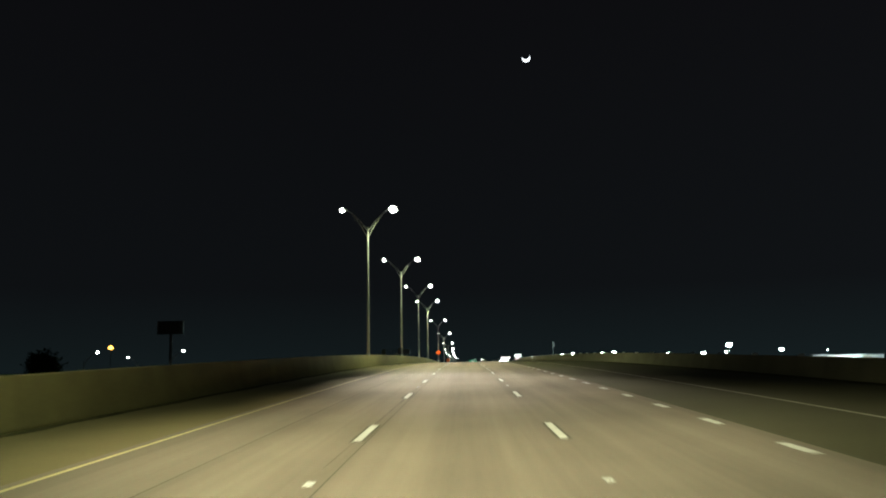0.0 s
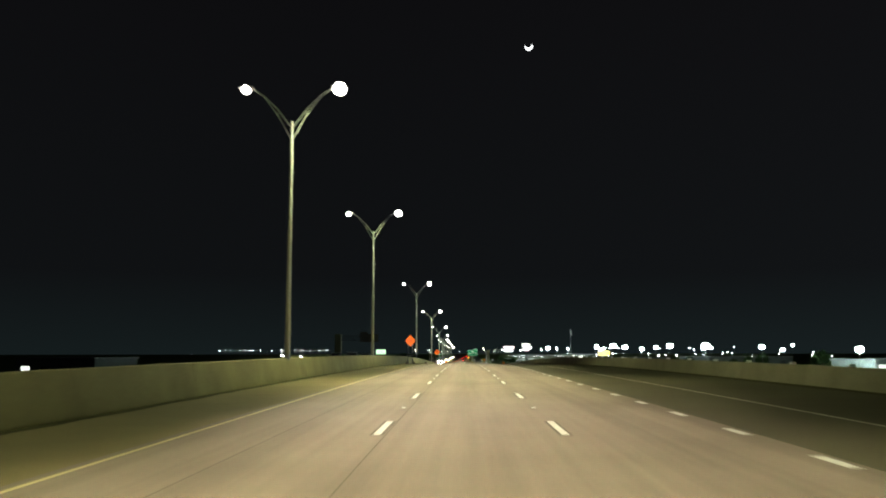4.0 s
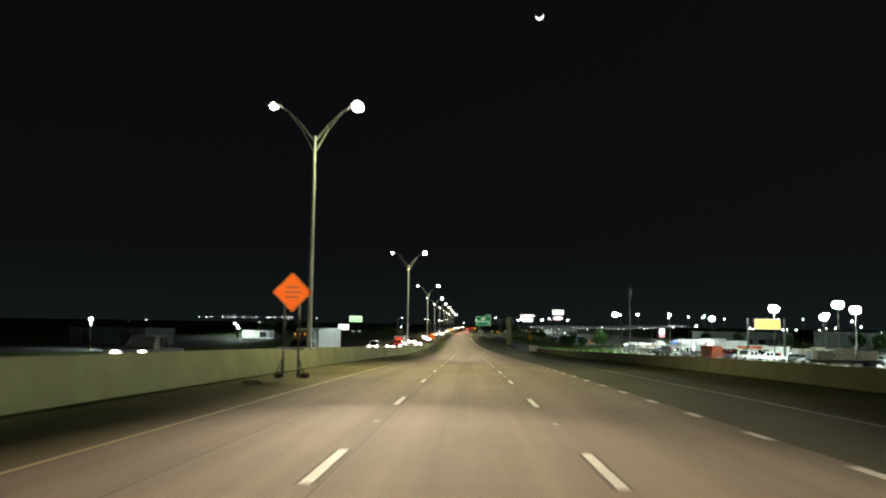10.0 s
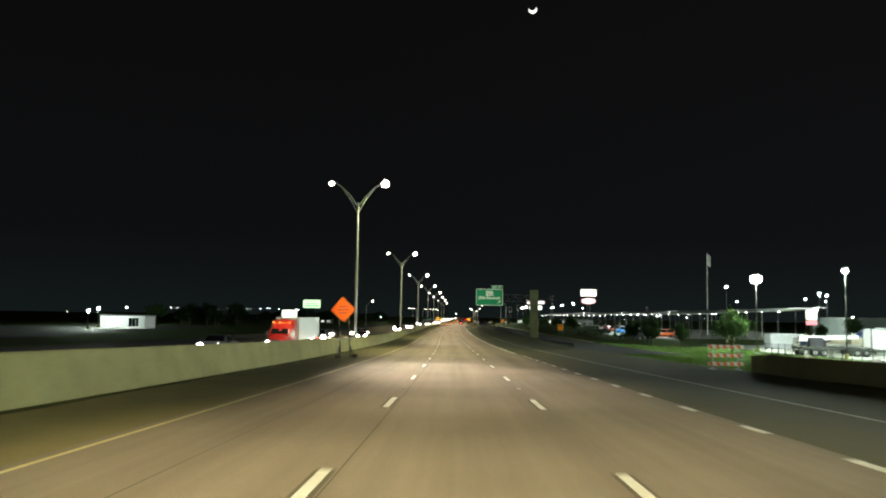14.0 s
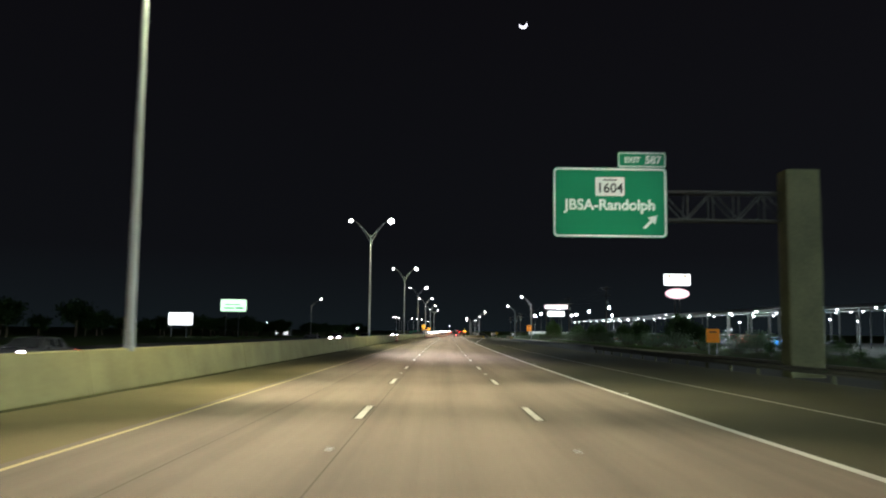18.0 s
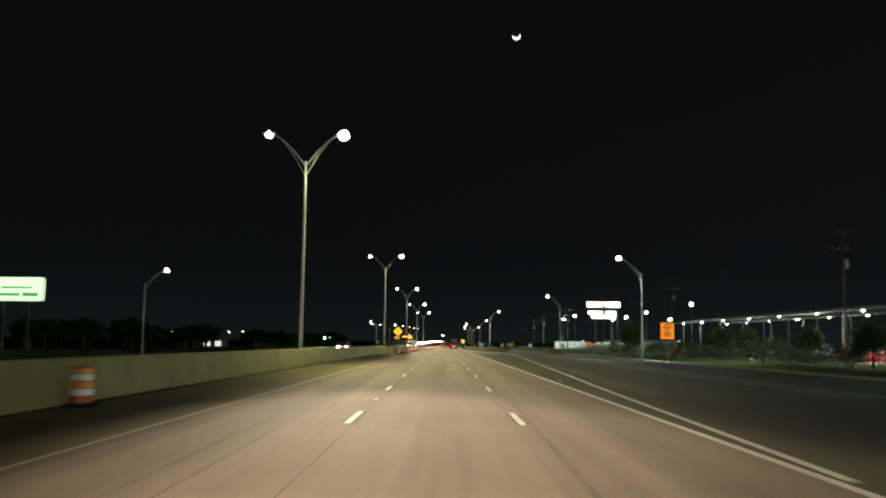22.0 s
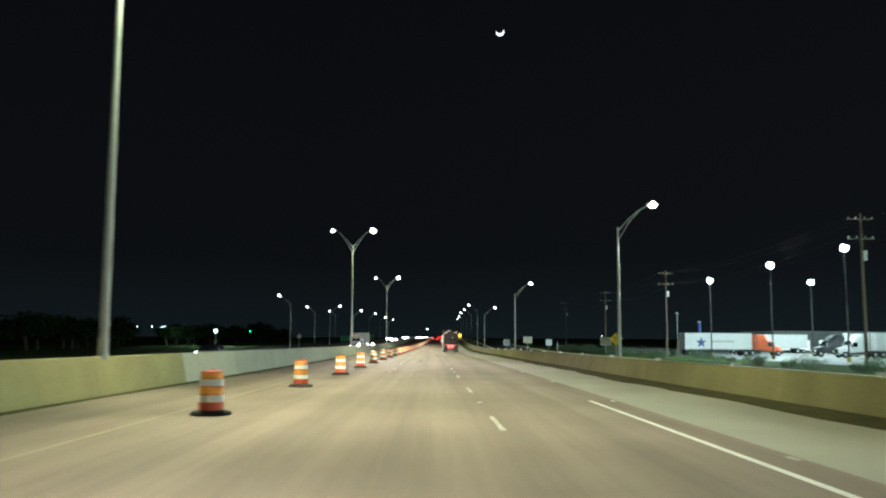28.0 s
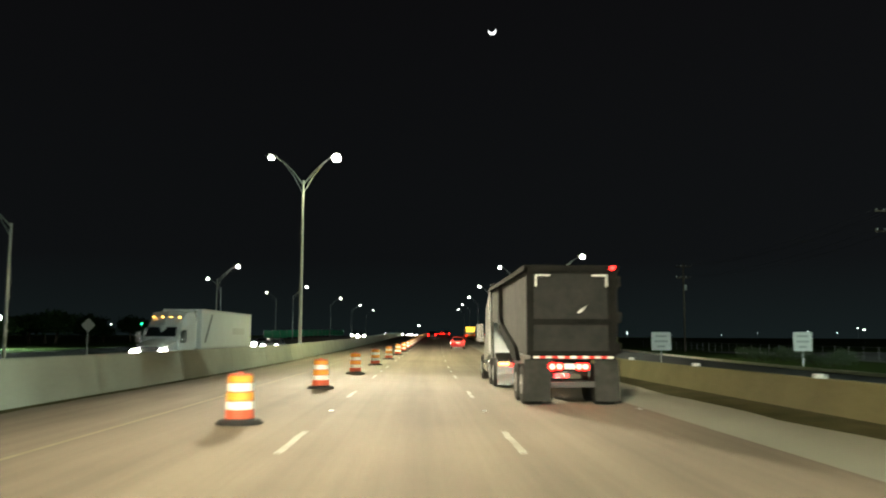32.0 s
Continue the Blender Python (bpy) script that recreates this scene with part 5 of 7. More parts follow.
def dump_truck():
    t = thing("dump_truck", "dusty black end-dump semi truck with lit red tail lamps", "truck")
    hw, z0, z1, L = 1.2, 1.30, 3.67, 10.2
    # tub: sloped front, open top
    bm = B()
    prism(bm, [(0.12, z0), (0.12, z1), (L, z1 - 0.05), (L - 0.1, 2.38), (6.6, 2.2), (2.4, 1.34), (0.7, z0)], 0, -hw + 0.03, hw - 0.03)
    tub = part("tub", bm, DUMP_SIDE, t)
    for sx in (-1, 1):
        bm = B()
        box(bm, sx * (hw - 0.06), sx * (hw + 0.07), 0.0, L, z1 - 0.14, z1 + 0.02, 0.02)
        part("top_rail", bm, DUMP, tub)
        bm = B()
        prism(bm, [(1.5, 1.12), (2.3, 1.12), (6.7, 2.05), (6.85, 2.3), (6.85, z1 - 0.14), (6.45, z1 - 0.14), (6.4, 2.5), (5.9, 2.22), (2.2, 1.52)], 0, sx * (hw - 0.02), sx * (hw + 0.09))
        part("slanted_brace", bm, DUMP, tub)
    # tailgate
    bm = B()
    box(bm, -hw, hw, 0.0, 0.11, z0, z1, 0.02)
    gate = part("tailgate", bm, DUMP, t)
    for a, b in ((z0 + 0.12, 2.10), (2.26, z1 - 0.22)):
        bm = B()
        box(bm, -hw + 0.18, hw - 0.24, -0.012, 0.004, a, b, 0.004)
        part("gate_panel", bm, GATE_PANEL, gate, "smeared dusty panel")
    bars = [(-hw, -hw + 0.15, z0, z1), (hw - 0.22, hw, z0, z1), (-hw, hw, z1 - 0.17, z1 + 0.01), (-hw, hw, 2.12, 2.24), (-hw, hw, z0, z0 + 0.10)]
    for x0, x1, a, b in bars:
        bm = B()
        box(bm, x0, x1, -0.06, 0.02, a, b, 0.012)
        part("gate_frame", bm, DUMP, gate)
    for sx, off in ((-1, 0.24), (1, 0.28)):
        bm = B()
        x = sx * (hw - off)
        box(bm, x - 0.022, x + 0.022, -0.07, -0.015, z1 - 0.56, z1 - 0.24)
        box(bm, min(x, x - sx * 0.38), max(x, x - sx * 0.38), -0.07, -0.016, z1 - 0.285, z1 - 0.24)
        part("corner_tape", bm, SIGN_WHITE, gate, "white reflective corner tape")
    bm = B()
    prism(bm, [(0.14, 2.42), (0.19, 2.40), (0.28, 2.46), (0.40, 2.62), (0.37, 2.60), (0.28, 2.54), (0.16, 2.47)], 1, -0.02, -0.013)
    part("scuff", bm, FADED_INK, gate, "pale scuff mark")
    for z in (1.5, 2.3, 3.25):
        bm = B()
        box(bm, hw - 0.02, hw + 0.09, -0.08, 0.12, z - 0.14, z + 0.14, 0.03)
        part("hinge", bm, DUMP, gate)
    bm = B()
    rod(bm, (hw - 0.12, -0.10, z1 - 0.06), (hw - 0.12, 0.02, z1 - 0.06), 0.055, 0.065, 12)
    part("top_lamp", bm, TAIL_HOT, gate, "red lamp at the top corner")
    # bumper beam with striped tape
    bm = B()
    box(bm, -hw + 0.1, hw - 0.06, -0.08, 0.14, 1.19, 1.31, 0.015)
    beam = part("bumper_beam", bm, DUMP, t)
    n = 13
    for i in range(n):
        a = -hw + 0.16 + i * (2 * hw - 0.30) / n
        bm = B()
        box(bm, a, a + (2 * hw - 0.30) / n - 0.004, -0.095, -0.082, 1.225, 1.285)
        part("tape", bm, RED_GLOSS if i % 2 else SIGN_WHITE, beam)
    bm = B()
    box(bm, -0.66, 0.44, -0.02, 0.16, 0.88, 1.14, 0.02)
    lamp_box = part("lamp_box", bm, DUMP, t)
    for x in (-0.54, -0.355, 0.16, 0.33):
        bm = B()
        rod(bm, (x, -0.06, 1.01), (x, 0.0, 1.01), 0.10, 0.105, 14)
        rim_ = part("tail_lamp", bm, TAIL, lamp_box, "bright red tail lamp")
        # pale core over a wide red disc draws in the lamp's glare
        bm = B()
        rod(bm, (x, -0.075, 1.01), (x, -0.062, 1.01), 0.055, 0.07, 12)
        part("hot_spot", bm, TAIL_CORE, lamp_box, "glowing core of the tail lamp")
    bm = B()
    box(bm, -0.22, 0.05, -0.05, -0.022, 0.94, 1.09, 0.005)
    part("number_plate", bm, SIGN_WHITE, lamp_box, "blank white plate")
    for x in (-0.42, -0.275, -0.13):
        bm = B()
        rod(bm, (x, 0.06, 0.77), (x, 0.14, 0.77), 0.045, 0.05, 10)
        part("small_lamp", bm, TAIL_HOT, t, "small red lamp")
    bm = B()
    box(bm, -0.62, 0.62, 0.15, 0.75, 0.45, 0.62, 0.03)
    for x in (-0.5, 0.42):
        box(bm, x, x + 0.1, 0.12, 9.0, 0.75, 1.2, 0.01)
    part("frame", bm, DARK_STEEL, t)
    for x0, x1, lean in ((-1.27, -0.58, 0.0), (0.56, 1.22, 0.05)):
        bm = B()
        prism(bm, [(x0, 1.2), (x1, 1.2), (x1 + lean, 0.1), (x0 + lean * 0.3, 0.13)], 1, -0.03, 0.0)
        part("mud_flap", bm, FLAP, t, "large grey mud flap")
    for y in (0.72, 2.0):
        for x in (-0.98, 0.98):
            wheel(t, x, y, 0.52, 0.56)
        bm = B()
        rod(bm, (-0.8, y, 0.52), (0.8, y, 0.52), 0.09)
        part("axle", bm, DARK_STEEL, t)
    # tractor
    semi_tractor(t, WHITE_PAINT, 11.2, False)
    for sx in (-1, 1):
        bm = B()
        prism(bm, [(7.4, 0.35), (7.46, 1.0), (8.0, 1.25), (8.05, 1.2), (7.54, 0.95), (7.48, 0.35)], 0, sx * 0.68, sx * 1.27)
        f = part("quarter_fender", bm, CHROME, t)
        bm = B()
        box(bm, sx * 0.86, sx * 1.18, 7.37, 7.40, 0.84, 0.91, 0.005)
        part("marker_lamp", bm, MARKER, f, "amber marker lamp")
        bm = B()
        box(bm, sx * 0.7, sx * 0.82, 7.33, 7.38, 0.80, 0.88, 0.005)
        part("tail_lamp", bm, TAIL, f, "red tail lamp")
        bm = B()
        box(bm, sx * 0.7, sx * 1.26, 7.36, 7.38, 0.14, 0.55, 0.004)
        part("mud_flap", bm, CHROME, f)
    return t


RED_GLOSS = material("red_reflective_tape", (0.7, 0.03, 0.02), 0.35, amount=0.1, bump=0)
dump_truck().matrix_basis = at(1085.3, 4.27, 0, 0.4, level=False)


def box_trailer_truck(paint, trailer_paint, label, length=13.5, accent=None, lights=True, name="semi_truck", group=""):
    """Tractor with a box trailer; y = 0 at the back of the trailer."""
    t = thing(name, label, "truck", group)
    bm = B()
    box(bm, -1.28, 1.28, 0.0, length, 1.15, 4.05, 0.04)
    trailer = part("trailer_box", bm, trailer_paint, t)
    for sx in (-1, 1):
        bm = B()
        box(bm, sx * 1.275, sx * 1.295, 0.05, length - 0.05, 1.12, 1.28)
        part("side_rail", bm, ALU, trailer)
        bm = B()
        box(bm, sx * 1.275, sx * 1.295, 0.05, length - 0.05, 3.95, 4.07)
        part("top_rail", bm, ALU, trailer)
        for y in (0.9, 2.15):
            wheel(t, sx * 0.98, y, 0.5, 0.55)
        bm = B()
        box(bm, sx * 0.9, sx * 0.98, length - 3.2, length - 3.0, 0.2, 1.15)
        part("landing_leg", bm, DARK_STEEL, t)
        if accent:
            bm = B()
            prism(bm, [(length - 1.0, 1.6), (length - 0.6, 1.6), (length - 2.2, 3.7), (length - 2.5, 3.7)], 0, sx * 1.283, sx * 1.292)
            part("stripe", bm, accent, trailer, "dark slanted stripe")
            bm = B()
            box(bm, sx * 1.283, sx * 1.291, 2.4, 6.0, 2.2, 2.75)
            part("text_bar", bm, FADED_INK, trailer)
    for x in (-1.05, 1.05):
        bm = B()
        box(bm, x - 0.1, x + 0.1, -0.03, 0.02, 0.92, 1.06, 0.01)
        part("tail_lamp", bm, TAIL if lights else RED_SHEET, t)
    semi_tractor(t, paint, length + 1.0, lights)
    return t


van = box_trailer_truck(WHITE_PAINT, WHITE_PAINT, "white semi truck with box trailer and headlamps lit", 14.0, DARK_PAINT)
van.matrix_basis = at(1129.7, -14.6, 0, 180)
van.scale = (0.95, 1.0, 0.84)

# oncoming traffic; most bodies get dark paint in place of night shade
oncoming = [("pickup", DARK_PAINT, "dark pickup with lit headlamps on the far carriageway", 383, -17.3), ("sedan", WHITE_PAINT, "white saloon car with lit headlamps on the far carriageway", 137.5, -17.3),
            ("suv", DARK_PAINT, "dark sport utility car with lit headlamps on the far carriageway", 630, -17.3), ("sedan", SILVER_PAINT, "silver saloon car with lit headlamps", 619.5, -21.0),
            ("suv", DARK_PAINT, "dark sport utility car with lit headlamps beyond the barrier", 893, -17.3), ("van", SILVER_PAINT, "silver van with lit headlamps beyond the barrier", 495.5, -17.3)]
for kind, paint, label, s, X in oncoming:
    car(kind, paint, label, group="oncoming cars").matrix_basis = at(s, X, 0, 180)
far = car("sedan", DARK_PAINT, "dark car far down the opposite carriageway with headlamps lit", group="oncoming cars")
far.matrix_basis = at(700, -14.0, 0, 180)
for s, X in ((534.7, -17.3), (645.8, -17.3), (608, -14.1), (745.3, -17.3), (760, -14.2), (925, -14.0), (1010, -17.5), (1146, -14.2), (1158, -17.6), (1240, -14.2), (1262, -17.6), (1330, -14.0), (1385, -17.5), (1430, -14.0), (1500, -17.5), (1560, -14), (1640, -17.6), (1720, -14)):
    copy_thing(far, at(s, X, 0, 180))
tall = car("pickup", DARK_PAINT, "dark pickup with lit headlamps on the far carriageway", group="oncoming cars")
tall.matrix_basis = at(266.4, -17.3, 0, 180)
for s, X in ((273.6, -20.9), (285, -17.3), (584.7, -17.3)):
    copy_thing(tall, at(s, X, 0, 180))
ahead = car("suv", DARK_PAINT, "dark car far ahead with red tail lamps lit", group="traffic ahead")
ahead.matrix_basis = at(1245, 0.1, 0)
for s, X in ((1290, 3.7), (1330, 0.0), (1362, 3.7), (1420, 0.2), (1490, 3.6), (1580, 0.0), (1660, 3.7)):
    copy_thing(ahead, at(s, X, 0))


# two semi trucks that come towards the camera
for cab, body, label, length, back, low in ((DARK_PAINT, WHITE_PAINT, "dark semi truck with a long white trailer and amber markers", 16.0, 442, 0.85), (RED_PAINT, SILVER_PAINT, "red semi truck with a silver trailer and headlamps lit", 14.0, 573, 0.80)):
    t = box_trailer_truck(cab, body, label, length, group="oncoming trucks")
    t.matrix_basis = at(back, -17.4, 0, 180)
    t.scale = (0.95, 1.0, low)


def attenuator_truck():
    t = thing("work_truck", "yellow work truck with a lit amber message board on the shoulder", "truck")
    bm = B()
    box(bm, -1.2, 1.2, 0.0, 5.0, 0.6, 1.3, 0.05)
    part("bed", bm, YELLOW_PAINT, t)
    bm = B()
    skin(bm, [(5.0, [(1.0, 0.6), (1.05, 0.9), (1.0, 2.3), (0.9, 2.5), (0, 2.55)]), (6.4, [(1.0, 0.6), (1.05, 0.9), (1.0, 2.2), (0.85, 2.4), (0, 2.45)]), (7.6, [(0.95, 0.5), (1.0, 0.8), (0.9, 1.2), (0.8, 1.3), (0, 1.32)])])
    part("cab", bm, WHITE_PAINT, t)
    bm = B()
    box(bm, -1.15, 1.15, 0.1, 0.22, 1.6, 3.0, 0.03)
    board = part("message_board", bm, SIGN_BLACK, t)
    for j in range(3):
        for i in range(7):
            bm = B()
            box(bm, -0.98 + 0.3 * i, -0.80 + 0.3 * i, 0.06, 0.1, 1.75 + 0.4 * j, 2.0 + 0.4 * j)
            part("lamp", bm, BOARD_LIGHT, board, "amber lamp")
    for x in (-0.85, 0.85):
        bm = B()
        box(bm, x - 0.1, x + 0.1, -0.03, 0.02, 0.75, 0.95)
        part("tail_lamp", bm, TAIL_HOT, t)
        for y in (1.2, 6.4):
            wheel(t, x, y, 0.45, 0.35)
    return t


BOARD_LIGHT = light_source("amber_board_lamp", (1.0, 0.62, 0.06), 5)
attenuator_truck().matrix_basis = at(1262, 9.0, -0.1)

# ---- roadside: lots, plants, buildings ----
LOT = material("pale_parking_lot", (0.36, 0.36, 0.33), 0.85, second=(0.25, 0.25, 0.235), grain=20, patch=0.1, amount=0.4)
LEAF = material("dark_green_leaves", (0.035, 0.075, 0.022), 0.7, second=(0.06, 0.10, 0.03), grain=4, patch=1.5, amount=0.5, bump=0)
# darker copy of LEAF: the dark around unlit trees is in its colour
DARK_LEAF = material("unlit_green_leaves", (0.018, 0.036, 0.012), 0.95, second=(0.03, 0.05, 0.018), grain=4, patch=1.5, amount=0.5, bump=0)
SAGE = material("grey_green_brush_leaves", (0.17, 0.21, 0.13), 0.8, second=(0.10, 0.14, 0.08), grain=4, patch=1.5, amount=0.5, bump=0)


def let_light_through(m, share):
    """Thin leaves pass part of the light that falls on their far side."""
    n, l = m.node_tree.nodes, m.node_tree.links
    p, o = n["Principled BSDF"], n["Material Output"]
    tr, mx = n.new("ShaderNodeBsdfTranslucent"), n.new("ShaderNodeMixShader")
    l.new(p.inputs["Base Color"].links[0].from_socket, tr.inputs["Color"])
    mx.inputs[0].default_value = share
    l.new(p.outputs[0], mx.inputs[1]), l.new(tr.outputs[0], mx.inputs[2]), l.new(mx.outputs[0], o.inputs["Surface"])


let_light_through(LEAF, 0.45)
let_light_through(SAGE, 0.45)
BARK = material("rough_bark", (0.10, 0.075, 0.05), 0.95, second=(0.05, 0.04, 0.03), grain=14, patch=2, bump=0.5)
WALL_GREY = material("grey_metal_wall", (0.13, 0.145, 0.14), 0.75, second=(0.085, 0.095, 0.092), grain=3, patch=0.3, amount=0.3)
ROOF_GREY = material("pale_canopy_roof", (0.13, 0.135, 0.135), 0.6, second=(0.09, 0.095, 0.095), grain=3, patch=0.5, amount=0.3)
SIGN_FACE = light_source("lit_white_sign_face", (0.95, 1.0, 0.93), 1.7)
SIGN_PINK = light_source("lit_pinkish_sign_face", (1.0, 0.80, 0.82), 1.5)
SIGN_GREENISH = light_source("lit_pale_green_sign_face", (0.66, 1.0, 0.64), 1.25)
SIGN_RED = light_source("lit_red_sign_edge", (1.0, 0.25, 0.30), 1.6)
SIGN_RIM = light_source("lit_pale_pink_sign_rim", (1.0, 0.60, 0.62), 0.85)
SIGN_TAN = light_source("lit_tan_sign_corner", (0.80, 0.66, 0.38), 0.42)
SIGN_TEXT = light_source("lit_green_sign_text", (0.16, 0.62, 0.30), 0.55)
SIGN_YELLOW = light_source("lit_yellow_sign_face", (1.0, 0.75, 0.15), 0.9)
WINDOW_LIT = light_source("lit_shop_window", (0.95, 1.0, 0.92), 1.0)
SMALL_WHITE = light_source("small_white_lamp", (0.92, 1.0, 0.95), 16)


def G(s, X, up=0.0, turn=0.0):
    """A pose on the ground beside the road."""
    p = W(s, X)
    return pose(p.x, p.y, ground_height(s, X) + up, 0, 0, ref(s)[3] + turn)


def lot(name, s0, s1, X0, X1, mat, label):
    bm = B()
    ns, nx = int((s1 - s0) / 12) + 1, int((X1 - X0) / 8) + 1
    rows = []
    for i in range(ns + 1):
        s = s0 + (s1 - s0) * i / ns
        rows.append([bm.verts.new((W(s, X0 + (X1 - X0) * j / nx).x, W(s, X0 + (X1 - X0) * j / nx).y, ground_height(s, X0 + (X1 - X0) * j / nx) + 0.06)) for j in range(nx + 1)])
    for a, b in zip(rows, rows[1:]):
        for j in range(nx):
            bm.faces.new((a[j], a[j + 1], b[j + 1], b[j]))
    return structure(name, bm, mat, label, "parking lot")


lot("parking_lot_trucks", 150, 640, 50, 190, LOT, "pale floodlit parking lot with trucks behind a fence")
lot("parking_lot_dealer", 680, 925, 44, 130, LOT, "floodlit parking lot under long canopies")
lot("parking_lot_station", 985, 1200, 44, 140, LOT, "floodlit truck stop forecourt")
lot("parking_lot_far_side", 480, 760, -130, -76, ASPHALT, "dim asphalt yard beyond the far carriageway")


# flood lights
FLOOD_POLE = material("dark_bronze_pole", (0.085, 0.085, 0.08), 0.75, second=(0.06, 0.06, 0.055), amount=0.3)
def flood_light(heads, height, label, group="lot flood lights", glass=0.62):
    t = thing("flood_light", label, "flood light", group)
    bm = B()
    rod(bm, (0, 0, 0.5), (0, 0, height), 0.11, 0.07, 8)
    part("pole", bm, FLOOD_POLE, t)
    bm = B()
    rod(bm, (0, 0, -0.3), (0, 0, 0.7), 0.28, 0.28, 14)
    part("footing", bm, BARRIER, t)
    heads = max(1, heads // 2)
    span = 0.5 * (heads - 1)
    bm = B()
    rod(bm, (-span / 2 - 0.1, 0, height), (span / 2 + 0.1, 0, height), 0.05)
    part("cross_bar", bm, POLE, t)
    for i in range(heads):
        x = -span / 2 + 0.5 * i
        bm = B()
        box(bm, x - 0.23, x + 0.23, -0.4, 0.4, height + 0.12, height + 0.42, 0.05)
        h = part("lantern", bm, POLE, t)
        bm = B()
        # sphere bigger than the lamp: its glare is put into the shape
        bmesh.ops.create_uvsphere(bm, u_segments=12, v_segments=8, radius=glass, matrix=Matrix.Translation((x, 0, height + 0.0)) @ Matrix.Diagonal((1.0, 1.0, 0.94, 1)))
        part("lens", bm, FLOOD, h, "glowing white lens, oversize for its glare")
    return t


def place_floods(heads, label, spots, watts, lit, glass=0.62):
    for i, (s, X, h) in enumerate(spots):
        m = G(s, X)
        flood_light(heads, max(3.0, ref(s)[2] + h - m.translation.z), label, glass=glass).matrix_basis = m
        if i in lit:
            p = W(s, X, h - 0.7)
            bulb("flood_bulb", p, watts)


f4, f2 = "tall parking lot flood light with a row of bright lamps", "parking lot flood light with a bright lamp"
place_floods(4, f4, [(538, 85.5, 9.0), (594, 76, 9.6), (607, 49, 10.7), (491, 56.3, 8.9), (480, 66, 8.4), (558, 121, 9.7), (570, 100, 10.4), (521, 113, 9.2), (334.7, 93, 3.4), (282, 87, 4.9), (420, 100, 6.5), (504, 139, 7.8), (380, 140, 6.0), (473, 60, 8.9), (398, 64, 6.2), (636, 197, 12.6), (345, 60, 4.6)], 23000, (0, 1, 2, 3, 4, 5, 7, 8, 9, 10, 12, 13, 14, 16), 0.68)
place_floods(2, f2, [(579.5, 50.3, 10.3), (551.6, 52.3, 9.6), (640, 90, 11), (655, 60, 11.5), (690, 95, 11.5), (684, 130, 11.0), (720, 110, 12), (760, 120, 12), (790, 140, 12), (640, 140, 10), (760, 170, 12), (690, 180, 12), (830, 120, 12.5), (300, 150, 4.5), (220, 170, 4), (360, 180, 5), (450, 190, 8)], 23000, (0, 1, 4, 7), 0.32)
place_floods(2, f4, [(1056.7, 49, 12.9), (1040.6, 51.7, 13.6), (1089.5, 69.7, 12.9), (1050, 66.7, 12.4), (975, 48.1, 13.1), (1039, 71.4, 13.8), (986, 71.8, 14.0), (1080.5, 48.3, 12.4), (1085, 92, 13)], 30000, (0, 2, 4, 6, 8), 0.50)
place_floods(2, f2, [(706, -98.5, 5.1), (518, -82, 5.8), (687, -93, 4.4), (1191, -64.9, 3.8), (780, -120, 6), (1700, -12.0, 7.6)], 9000, (0, 1, 2, 3, 4), 0.42)

# fence along the truck lot
fence = thing("fence", "dark steel fence of posts and rails along the truck lot", "fence")
bm = B()
box(bm, -0.04, 0.04, -0.04, 0.04, -0.2, 1.75, 0.008)
fp = mesh_of("post", bm, DARK_STEEL)
s = 430.0
while s < 600:
    piece("post", fp, fence, G(s, 46.0))
    s += 2.4
for up in (0.35, 1.0, 1.6):
    bm = B()
    for i in range(17):
        s0, s1 = 430 + 10 * i, 440 + 10 * i
        a, b = G(s0, 46.0, up).translation, G(s1, 46.0, up).translation
        rod(bm, a, b, 0.03, 0.03, 6)
    part("rail", bm, DARK_STEEL, fence)


# wire fence in the dark beyond the frontage road
wire_fence = thing("wire_fence", "thin wire fence on steel posts in the dark verge", "fence")
bm = B()
rod(bm, (0, 0, -0.2), (0, 0, 1.5), 0.035, 0.03, 6)
wp = mesh_of("post", bm, POLE)
for i in range(46):
    piece("post", wp, wire_fence, G(1105 + 3.2 * i, 46.5))
for up in (0.4, 0.9, 1.4):
    bm = B()
    for i in range(23):
        rod(bm, G(1105 + 6.4 * i, 46.5, up).translation, G(1111.4 + 6.4 * i, 46.5, up).translation, 0.012, 0.012, 4)
    part("wire", bm, POLE, wire_fence)


# plants
def leaf_cloud(seed, count, size, shape, mat_leaf):
    """Many small leaf blades spread in clumps; shape(rnd) gives a clump's middle and spread."""
    rnd = random.Random(seed)
    verts, faces = [], []
    for _ in range(count):
        c, sp = shape(rnd)
        p = Vector(c) + Vector((rnd.gauss(0, sp), rnd.gauss(0, sp), rnd.gauss(0, sp * 0.8)))
        q = Euler((rnd.uniform(0, 6.3), rnd.uniform(0, 6.3), rnd.uniform(0, 6.3))).to_matrix()
        a = size * rnd.uniform(0.6, 1.3)
        k = len(verts)
        for v in ((-a, 0, 0), (0, -a * 0.45, 0.02), (a, 0, 0), (0, a * 0.45, 0.02)):
            verts.append(p + q @ Vector(v))
        faces.append((k, k + 1, k + 2, k + 3))
    me = bpy.data.meshes.new("crown")
    me.from_pydata(verts, [], faces)
    me.materials.append(mat_leaf)
    return me


